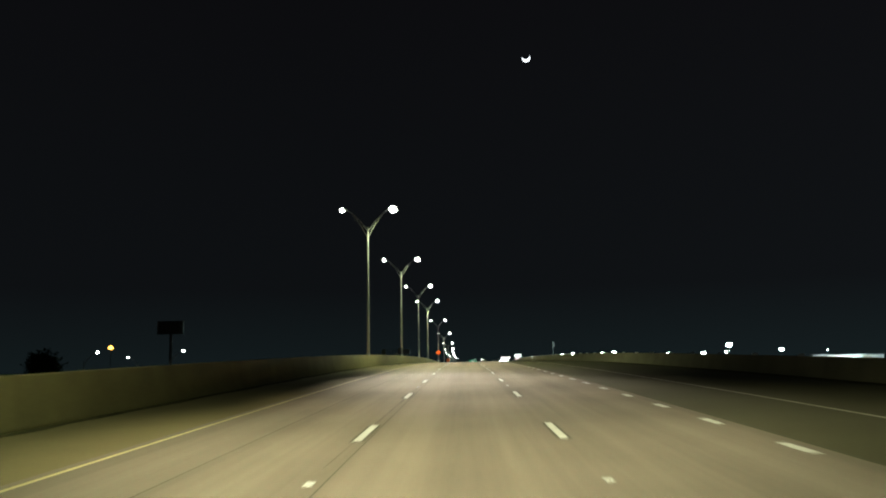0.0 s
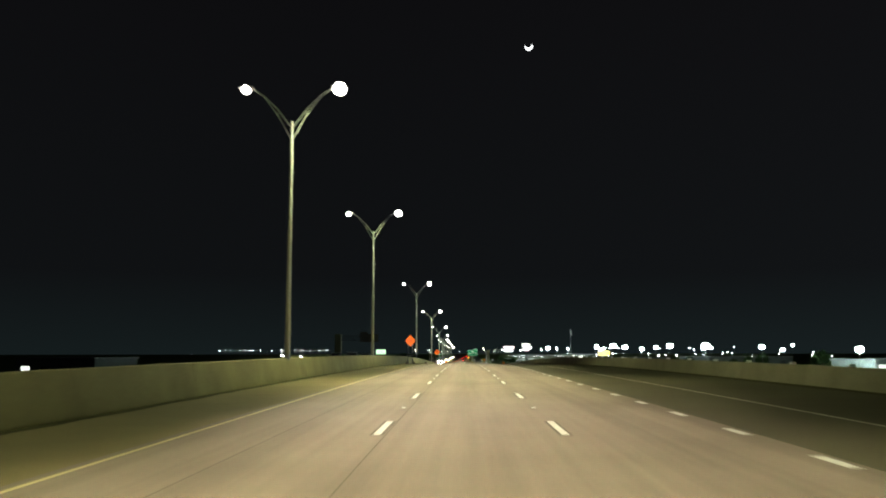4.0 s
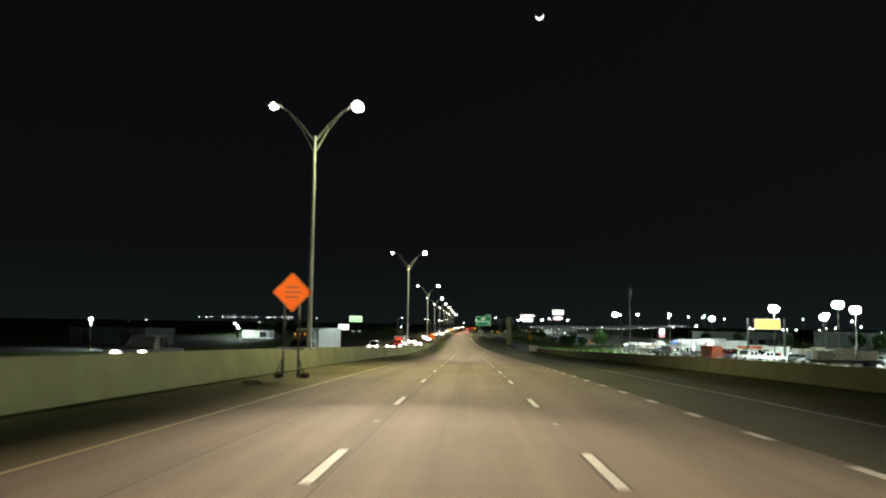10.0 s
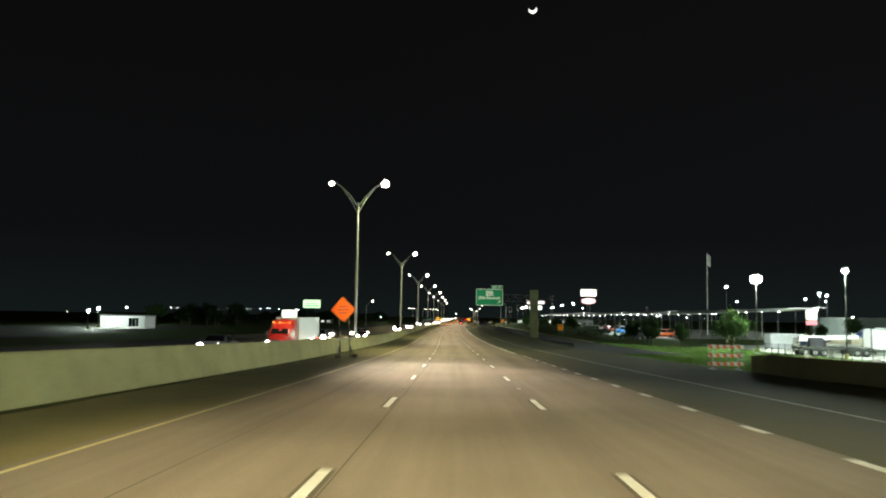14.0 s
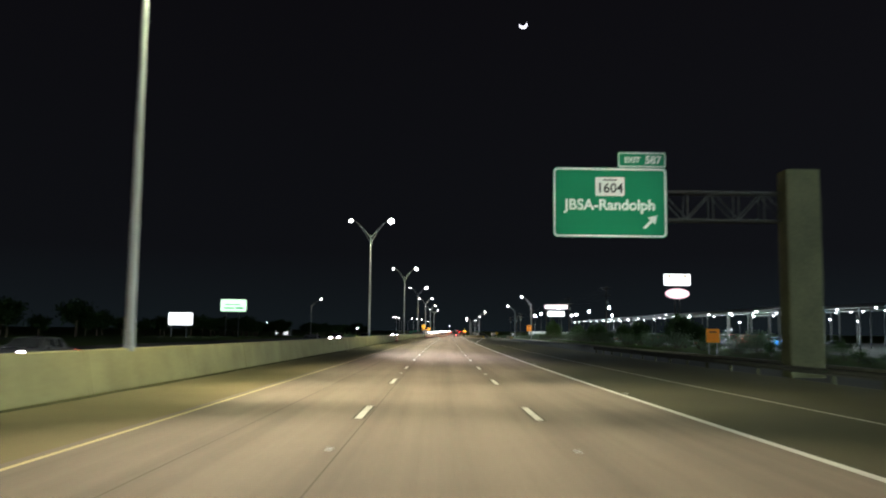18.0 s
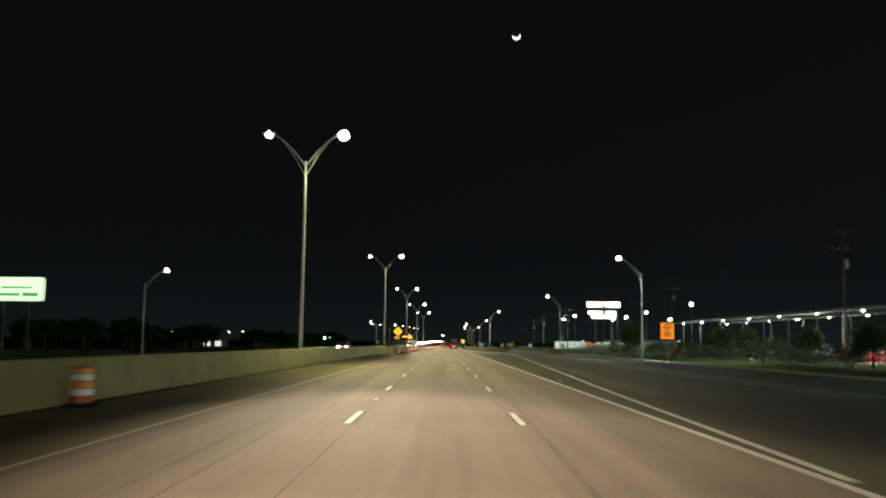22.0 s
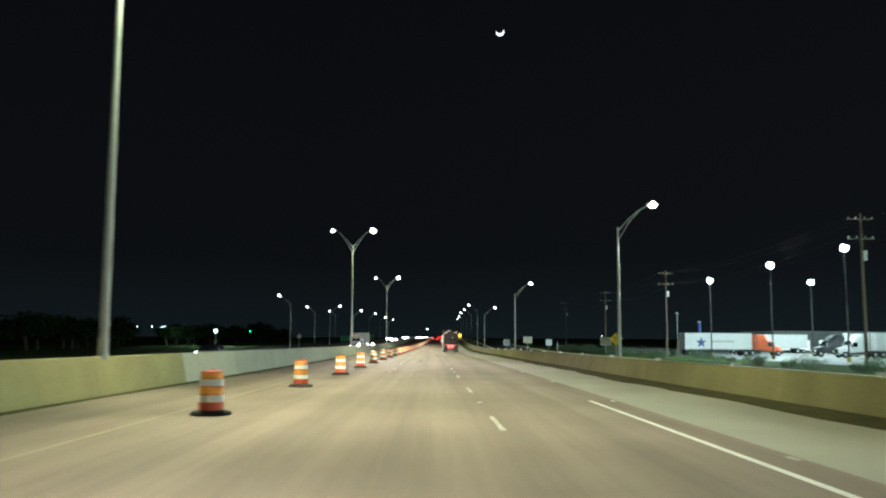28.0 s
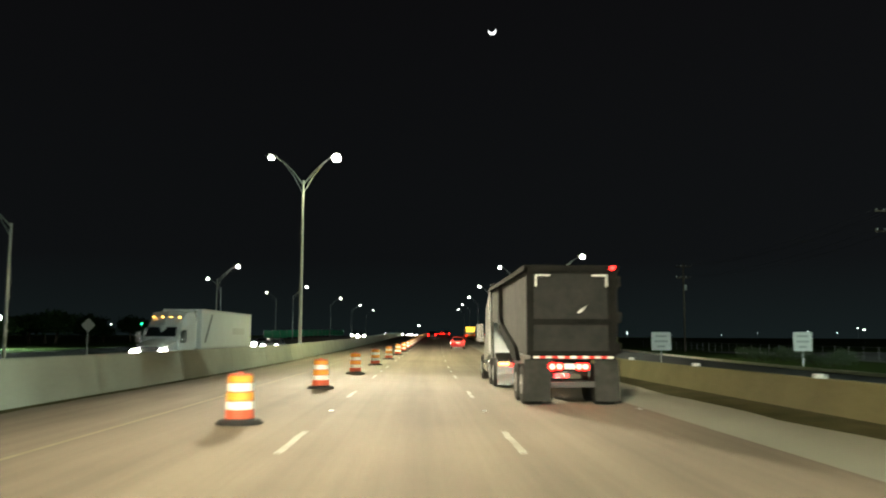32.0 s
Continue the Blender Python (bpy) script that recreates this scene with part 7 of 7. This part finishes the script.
plain_post("camera_pole", "thin grey pole with a small housing on top", "pole", 0.16, 8.2, POLE, 1.8).matrix_basis = G(1110, 51)
plain_post("banner_post", "short blue banner post at the edge of the truck stop", "post", 0.5, 6.0, BLUE_PAINT, 0.5).matrix_basis = G(1089, 49)
for s, h in ((703, 5.6), (679, 5.5), (645, 7.2)):
    plain_post("lot_post", "thick dark post at the edge of the parking lot", "post", 0.46, h, DARK_STEEL, 0.52).matrix_basis = G(s, 40.4)
plain_post("marker_post", "short grey marker post beside the frontage road", "post", 0.2, 2.0, POLE, 0.5).matrix_basis = at(1104, 25.6, -0.2)


# lit signs
def pylon_sign():
    t = thing("pylon_sign", "tall lit pylon sign with a white panel above a pinkish oval", "sign")
    for x in (-0.5, 0.5):
        bm = B()
        rod(bm, (x, 0.2, -0.5), (x, 0.2, 13.5), 0.22, 0.2, 10)
        part("post", bm, DARK_STEEL, t)
    bm = B()
    prism(bm, shift(rounded(6.0, 2.65, 0.2), 0, 14.4), 1, -0.25, 0.25)
    p = part("sign_box", bm, SIGN_FACE, t, "glowing white panel")
    for pts_ in ([(-2.6, 15.5), (-1.25, 15.5), (-1.7, 14.7)], [(2.6, 15.5), (1.25, 15.5), (1.7, 14.7)], [(-0.4, 13.6), (0.4, 13.6), (0, 13.2)]):
        bm = B()
        prism(bm, pts_, 1, -0.27, -0.252)
        part("emblem", bm, SIGN_TAN, p, "dim tan plain shape")
    bm = B()
    prism(bm, [(2.8 * math.cos(2 * math.pi * i / 28), 11.2 + 1.2 * math.sin(2 * math.pi * i / 28)) for i in range(28)], 1, -0.2, 0.2)
    o = part("oval", bm, SIGN_RIM, t, "glowing oval with a pale pink rim")
    bm = B()
    prism(bm, [(2.5 * math.cos(2 * math.pi * i / 28), 11.2 + 0.97 * math.sin(2 * math.pi * i / 28)) for i in range(28)], 1, -0.22, -0.2)
    part("oval_face", bm, SIGN_PINK, o)
    return t


m = G(802, 53)
m.translation.z = ref(802)[2]
pylon_sign().matrix_basis = m


def panel_sign(label, panels, posts, name="lit_sign"):
    """panels: (width, height, middle height, material, x); posts: x of each post."""
    t = thing(name, label, "sign")
    for x, top in posts:
        bm = B()
        rod(bm, (x, 0.25, -1.0), (x, 0.25, top), 0.22, 0.2, 10)
        part("post", bm, DARK_STEEL, t)
    for w, h, z, mat, x in panels:
        bm = B()
        prism(bm, shift(rounded(w, h, min(w, h) * 0.1), x, z), 1, -0.22, 0.22)
        p = part("sign_box", bm, mat, t, "glowing sign face")
        bm = B()
        o, i = shift(rounded(w + 0.12, h + 0.12, min(w, h) * 0.1), x, z), shift(rounded(w - 0.1, h - 0.1, min(w, h) * 0.1), x, z)
        for k in range(len(o)):
            bm.faces.new([bm.verts.new((a, -0.23, b)) for a, b in (o[k], o[(k + 1) % len(o)], i[(k + 1) % len(o)], i[k])])
        part("sign_frame", bm, GALVANISED, p)
    return t


def on_level(s, X, turn=0):
    p = W(s, X)
    return pose(p.x, p.y, ref(s)[2], 0, 0, ref(s)[3] + turn)


panel_sign("tall lit truck stop sign with two white panels", [(11, 1.9, 15.0, SIGN_PINK, 0), (8, 2.5, 11.7, SIGN_FACE, 0)], ((-2.5, 15), (2.5, 15))).matrix_basis = on_level(1013.5, 51.5)
board = panel_sign("lit white sign board on posts beyond the far carriageway", [(8.3, 3.9, 9.65, SIGN_GREENISH, 0.35)], ((-2, 8), (2, 8)))
board.matrix_basis = on_level(877, -68.7)
for x0, x1, z0, z1 in ((-2.6, 0.6, 8.55, 9.0), (1.1, 3.6, 8.5, 9.1), (-2.4, 2.6, 9.75, 10.05)):
    bm = B()
    box(bm, x0, x1, -0.262, -0.238, z0, z1)
    part("text_bar", bm, SIGN_TEXT, board.children[2], "dim green lettering bar")
panel_sign("lower lit white sign board beyond the far carriageway", [(6.3, 3.3, 4.5, SIGN_FACE, 0.5)], ((-2, 3), (2, 3))).matrix_basis = on_level(825.5, -69.2)
panel_sign("lit yellow and red dealer board on two thick posts", [(5.2, 2.1, 6.6, SIGN_YELLOW, 0)], ((-4.0, 7.8), (3.6, 7.8))).matrix_basis = on_level(513, 63)
panel_sign("small lit white and red shop sign", [(2.0, 2.0, 5.5, SIGN_FACE, 0), (2.0, 0.8, 3.9, SIGN_RED, 0)], ((0, 4),)).matrix_basis = on_level(640, 72)
box_sign = plate_sign(1.5, 1.5, 2.1, LIMIT_ORANGE, "orange work sign beside the frontage road", 1, 2)
box_sign.matrix_basis = G(702, 30.0, 0)
diamond_sign(ALU, 0.95, 2.6, "grey diamond sign seen from behind beyond the far carriageway", "steel", border=False).matrix_basis = at(1143.0, -31.6, 0, 180)

# flag pole
t = thing("flag_pole", "tall white flag pole with a hanging flag", "flag pole")
bm = B()
rod(bm, (0, 0, -0.3), (0, 0, 25.5), 0.16, 0.06, 10)
part("pole", bm, SIGN_WHITE, t)
bm = B()
cloth = [[bm.verts.new((0.08 + 0.5 * i * 0.5, 0.25 * math.sin(1.3 * i + 0.4 * j), 25.2 - 0.9 * j - 0.22 * i)) for i in range(5)] for j in range(5)]
for j in range(4):
    for i in range(4):
        bm.faces.new((cloth[j][i], cloth[j][i + 1], cloth[j + 1][i + 1], cloth[j + 1][i]))
part("flag", bm, FADED_INK, t, "pale hanging cloth")
t.matrix_basis = G(733, 79)


# buildings
def shed(w, d, h, mat, label, lit=0, name="building"):
    t = thing(name, label, "building", "roadside buildings")
    bm = B()
    box(bm, -w / 2, w / 2, 0, d, -0.5, h, 0.05)
    wall = part("wall", bm, mat, t)
    bm = B()
    box(bm, -w / 2 - 0.3, w / 2 + 0.3, -0.3, d + 0.3, h, h + 0.35, 0.05)
    part("roof", bm, ROOF_GREY, t)
    bm = B()
    x = -w / 2 + 0.5
    while x < w / 2 - 0.4:
        box(bm, x, x + 0.12, -0.06, -0.004, 0, h - 0.05)
        x += 1.0
    part("wall_ribs", bm, mat, wall)
    if not lit:
        for i in range(max(1, int(w / 14))):
            x = -w / 2 + (i + 0.5) * w / max(1, int(w / 14))
            bm = B()
            box(bm, x - 2, x + 2, -0.1, -0.065, 0, min(4.0, h - 0.8))
            part("roller_door", bm, DARK_STEEL, wall, "dark closed roller door")
    n = max(2, int(w / 5))
    for i in range(n if lit else 0):
        x = -w / 2 + (i + 0.5) * w / n
        bm = B()
        box(bm, x - 1.3, x + 1.3, -0.05, 0.02, 0.7, min(h - 0.5, 2.9))
        p = part("window", bm, WINDOW_LIT if i < lit else CAR_GLASS, wall)
        bm = B()
        box(bm, x - 1.42, x + 1.42, -0.04, 0.0, 0.55, 0.69)
        part("sill", bm, GALVANISED, p)
    return t


shed(62, 30, 6.5, WALL_GREY, "long grey metal workshop behind the truck lot").matrix_basis = G(652, 178, 0, 20)
shed(36, 20, 5.5, WALL_GREY, "grey warehouse with dark windows behind the lot", 1).matrix_basis = G(690, 120, 0, 0)
shed(30, 14, 4.6, WALL_GREY, "low service building with lit windows at the truck stop", 4).matrix_basis = G(1130, 92, 0, 10)
shed(26, 12, 4.0, WALL_GREY, "pale low building lit by flood lights", 2).matrix_basis = G(346, 110, 0, 30)
shed(24, 10, 5.2, WHITE_PAINT, "white lit depot front deep in the truck lot", 4).matrix_basis = G(335, 152, 0, 10)
bulb("flood_bulb", W(328, 150, 6.0), 9000)
shed(12, 8, 3.4, WHITE_PAINT, "white lit shed beyond the far carriageway", 1).matrix_basis = G(697, -88, 0, 0)
shed(9, 8, 3.2, WALL_GREY, "small house with a lit front beyond the far carriageway", 2).matrix_basis = G(1094, -96, 0, 0)
shed(30, 14, 5, WALL_GREY, "dark warehouse beyond the far carriageway", 0).matrix_basis = G(600, -112, 0, -20)
shed(24, 14, 4.6, WALL_GREY, "dark low building beyond the far carriageway", 1).matrix_basis = G(330, -96, 0, -20)

# lamps of the lower road beyond the far carriageway, an orange lamp and a billboard seen from behind
for s, X, h, flip in ((162.4, -73.5, 3.2, 1), (210.2, -81.5, 2.74, -1), (159.0, -55.6, 3.1, 1)):
    m = G(s, X)
    single_light(flip, "street lamp with one arm over the lower road, lit", ref(s)[2] + h - m.translation.z - 1.75).matrix_basis = m
t = thing("yard_lamp", "orange yard lamp on a thin pole in the dark", "lamp")
m = G(178.4, -75.1)
top = ref(178.4)[2] + 4.4 - m.translation.z
bm = B()
rod(bm, (0, 0, -0.3), (0, 0, top), 0.10, 0.06, 8)
part("pole", bm, FLOOD_POLE, t)
bm = B()
box(bm, -0.2, 0.2, -0.35, 0.25, top + 0.12, top + 0.3, 0.03)
part("lantern", bm, FLOOD_POLE, t)
bm = B()
bmesh.ops.create_uvsphere(bm, u_segments=12, v_segments=8, radius=0.5, matrix=Matrix.Translation((0, -0.1, top - 0.05)) @ Matrix.Diagonal((1, 1, 0.8, 1)))
part("lens", bm, light_source("orange_sodium_lens", (1.0, 0.46, 0.06), 6), t, "glowing orange lens")
t.matrix_basis = m

t = thing("billboard", "dim billboard on a steel column seen from behind", "billboard")
m = G(235.5, -82.5)
z = ref(235.5)[2] + 9.5 - m.translation.z
bm = B()
rod(bm, (0, 0.5, -0.5), (0, 0.5, z + 0.4), 0.45, 0.4, 14)
part("column", bm, DIM_STEEL, t)
bm = B()
box(bm, -3.8, 3.8, 0.0, 0.15, z, z + 3.64, 0.02)
board = part("board", bm, DIM_STEEL, t)
for i in range(7):
    bm = B()
    x = -3.7 + 7.4 * i / 6
    box(bm, x - 0.07, x + 0.07, -0.16, -0.002, z - 0.05, z + 3.68, 0.01)
    part("rib", bm, ALU if i in (0, 6) else DIM_STEEL, board)
bm = B()
box(bm, -3.8, 3.8, -0.5, -0.2, z - 0.12, z - 0.06)
part("catwalk", bm, DIM_STEEL, t)
t.matrix_basis = m

# green screen fence beyond the far carriageway
t = thing("screen_fence", "green mesh screen fence beyond the far carriageway", "fence")
GREEN_MESH = material("green_screen_mesh", (0.02, 0.42, 0.20), 0.7, second=(0.015, 0.30, 0.15), grain=8, patch=0.8, amount=0.4)
for i in range(17):
    s = 1222 + 8 * i
    bm = B()
    box(bm, -0.02, 0.02, 0.05, 7.9, 0.3, 1.9)
    q = part("screen_panel", bm, GREEN_MESH, t)
    q.matrix_basis = at(s, -31.2)
    bm = B()
    box(bm, -0.04, 0.04, -0.04, 0.04, -0.3, 2.0)
    q = part("post", bm, GALVANISED, t)
    q.matrix_basis = at(s, -31.2)

# far small lights on a ridge and along the horizon
tiny = thing("distant_lamp", "tiny far white lamp on a pole at the edge of town", "lamp", "distant lamps")
bm = B()
rod(bm, (0, 0, 0), (0, 0, 14.4), 0.14, 0.09, 6)
part("pole", bm, POLE, tiny)
bm = B()
# lens far larger than a lamp, so that its glare shows
bmesh.ops.create_uvsphere(bm, u_segments=8, v_segments=6, radius=0.62, matrix=Matrix.Translation((0, 0, 14.7)))
part("lens", bm, SMALL_WHITE, tiny, "glowing lens")
tiny.matrix_basis = G(2150, -597)
tiny.scale = (1, 1, 1)
rnd = random.Random(31)
for i in range(19):
    copy_thing(tiny, G(2140 + rnd.uniform(-25, 25), -572 + 13.3 * i + rnd.uniform(-3, 3))).scale = (1, 1, 1 + rnd.uniform(-0.03, 0.03))
for i in range(14):
    s, X = rnd.uniform(1250, 2100), rnd.choice((-1, 1)) * rnd.uniform(120, 420)
    copy_thing(tiny, G(s, X)).scale = (0.4, 0.4, rnd.uniform(0.3, 0.55))
for i in range(20):
    copy_thing(tiny, G(rnd.uniform(640, 1000), rnd.uniform(100, 260))).scale = (0.5, 0.5, rnd.uniform(0.4, 0.62))


# ---- dirt and debris on the shoulders ----
SOIL = material("dark_soil_and_weeds", (0.060, 0.058, 0.026), 0.95, second=(0.115, 0.105, 0.05), grain=16, patch=0.9, bump=0.7, amount=0.5)


def dirt_strip(name, s0, s1, X_of, width, seed, label):
    rnd = random.Random(seed)
    bm = B()
    rows = []
    s = s0
    while s <= s1:
        X = X_of(s)
        w = width * (1.0 + 0.09 * math.sin(s * 0.23 + seed) + 0.07 * math.sin(s * 0.71)) + rnd.uniform(-0.09, 0.09)
        rows.append([bm.verts.new(W(s, X, 0.05)), bm.verts.new(W(s, X - w * 0.5, 0.03 + rnd.uniform(0, 0.02))), bm.verts.new(W(s, X - w, 0.007))])
        s += 1.6
    for a, b in zip(rows, rows[1:]):
        for j in (0, 1):
            bm.faces.new((a[j], a[j + 1], b[j + 1], b[j]))
    structure(name, bm, SOIL, label, "dirt")


dirt_strip("dirt_right", 915, 1330, lambda s: right_edge(s) + 0.06, 1.35, 3, "dark soil and weeds along the foot of the barrier")
dirt_strip("dirt_right_parapet", -60, 505, lambda s: 15.02, 0.5, 4, "dirt along the foot of the parapet")
dirt_strip("dirt_left", -60, 1200, lambda s: -9.25, -0.18, 5, "dirt along the foot of the median barrier")


def tyre_scrap(seed, label):
    rnd = random.Random(seed)
    t = thing("tyre_scrap", label, "debris", "road debris")
    bm = B()
    n = 9
    rows = []
    for i in range(n):
        a = -0.9 + 1.8 * i / (n - 1)
        r, w = 0.32 + rnd.uniform(-0.04, 0.06), 0.09 + rnd.uniform(-0.03, 0.04)
        y, z = r * math.sin(a) * 1.3, max(0.0, r * math.cos(a) - 0.16) + 0.02
        rows.append([bm.verts.new((-w + rnd.uniform(-0.03, 0.03), y, z)), bm.verts.new((w + rnd.uniform(-0.03, 0.03), y, z)), bm.verts.new((w, y, z + 0.03)), bm.verts.new((-w, y, z + 0.03))])
    for a, b in zip(rows, rows[1:]):
        for j in range(4):
            bm.faces.new((a[j], a[(j + 1) % 4], b[(j + 1) % 4], b[j]))
    bm.faces.new(rows[0]), bm.faces.new(rows[-1][::-1])
    part("tread", bm, BLACK_RUBBER, t)
    return t


scraps = [tyre_scrap(k, "torn strip of black tyre rubber on the shoulder") for k in (1, 2, 3)]
rnd = random.Random(77)
SCRAPS = [(1041.5, -8.9, 1.2), (1028, -8.8, 0.9), (1055, -9.0, 0.7), (1044, 9.1, 1.9), (1066, 8.7, 1.7), (104, -7.9, 0.9), (97, -8.2, 0.7), (335, -8.6, 1.4), (328, -8.7, 0.8), (472, -8.6, 1.2), (893, -8.7, 1.1), (1016, -7.6, 0.9), (838, -8.5, 1.1), (703, -8.6, 0.8), (366, -8.0, 1.2), (266, -7.6, 0.7), (908, -8.7, 0.8), (982, -8.6, 0.8)]
for k, (s, X, size) in enumerate(SCRAPS):
    m = at(s, X, 0.008, rnd.uniform(0, 360))
    ob = scraps[k] if k < 3 else copy_thing(scraps[k % 3], m)
    ob.matrix_basis = m
    ob.scale = (size, size, size * 0.4)


# pale broken boards on the left shoulder
PALE_WOOD = material("pale_splintered_wood", (0.50, 0.44, 0.34), 0.85, second=(0.32, 0.27, 0.20), grain=16, patch=3, amount=0.4)


def broken_board(length, seed):
    rnd = random.Random(seed)
    t = thing("broken_board", "pale splintered board lying on the road shoulder", "debris", "road debris")
    bm = B()
    a = [(-0.07, 0.0), (0.06, 0.03), (0.075, length * 0.5), (0.05, length), (0.01, length - 0.08), (-0.05, length - 0.02), (-0.06, length * 0.4)]
    prism(bm, a, 2, 0.008, 0.045)
    part("board", bm, PALE_WOOD, t)
    return t


for k, (s, X, turn, ln) in enumerate(((422.2, -7.7, 60, 1.1), (424.6, -6.95, 75, 1.0), (425.6, -7.2, 50, 0.7), (312.0, -7.9, 30, 0.8), (262.0, -7.2, 80, 0.7))):
    broken_board(ln, k).matrix_basis = at(s, X, 0.005, turn)

# a smashed wooden crate leaning on the median barrier and a white plastic scrap before it
t = thing("broken_crate", "smashed wooden crate with a pale side leaning on the barrier", "debris", "road debris")
bm = B()
prism(bm, [(-0.42, 0.0), (-0.12, 0.0), (-0.10, 0.46), (-0.20, 0.53), (-0.40, 0.50)], 1, -0.15, 0.2)
part("crate_end", bm, TIMBER, t, "dark broken crate end")
for i, (x0, x1, z0, z1) in enumerate(((-0.12, 0.42, 0.06, 0.17), (-0.12, 0.38, 0.20, 0.33), (-0.10, 0.30, 0.36, 0.42))):
    bm = B()
    prism(bm, [(x0, z0), (x1, z0 + 0.02), (x1 - 0.05, z1), (x0, z1 - 0.01)], 1, -0.16 + 0.02 * i, -0.12 + 0.02 * i)
    part("slat", bm, PALE_WOOD if i < 2 else TIMBER, t)
t.matrix_basis = at(326.6, -8.55, 0.006, 6)
t = thing("plastic_scrap", "crumpled white plastic scrap on the shoulder", "debris", "road debris")
bm = B()
rnd = random.Random(5)
bmesh.ops.create_icosphere(bm, subdivisions=2, radius=0.16)
for v in bm.verts:
    v.co *= rnd.uniform(0.6, 1.25)
    v.co.z = max(0.0, v.co.z * 0.5 + 0.04)
part("film", bm, SIGN_WHITE, t)
t.matrix_basis = at(322.2, -8.0, 0.006, 0)

# mown grass blades on the verge beside the lot
rnd = random.Random(91)
verts, faces = [], []
for _ in range(15000):
    s, X = rnd.uniform(425, 625), rnd.uniform(17.6, 48.0)
    if s > 560 and 15 < X < 27.5:
        continue
    p = W(s, X)
    z = ground_height(s, X)
    for _b in range(3):
        a = rnd.uniform(0, 6.28)
        h, w = rnd.uniform(0.10, 0.26), rnd.uniform(0.03, 0.06)
        ox, oy = rnd.uniform(-0.25, 0.25), rnd.uniform(-0.25, 0.25)
        k = len(verts)
        verts += [(p.x + ox - w * math.cos(a), p.y + oy - w * math.sin(a), z - 0.02), (p.x + ox + w * math.cos(a), p.y + oy + w * math.sin(a), z - 0.02), (p.x + ox + 0.08 * math.sin(a), p.y + oy - 0.08 * math.cos(a), z + h)]
        faces.append((k, k + 1, k + 2))
me = bpy.data.meshes.new("grass")
me.from_pydata(verts, [], faces)
me.materials.append(material("green_grass_blades", (0.13, 0.27, 0.05), 0.95, second=(0.19, 0.26, 0.08), grain=3, patch=0.3, amount=0.5, bump=0))
tagged(new("grass", me), "short green grass on the floodlit verge", "grass", "", "stuff")
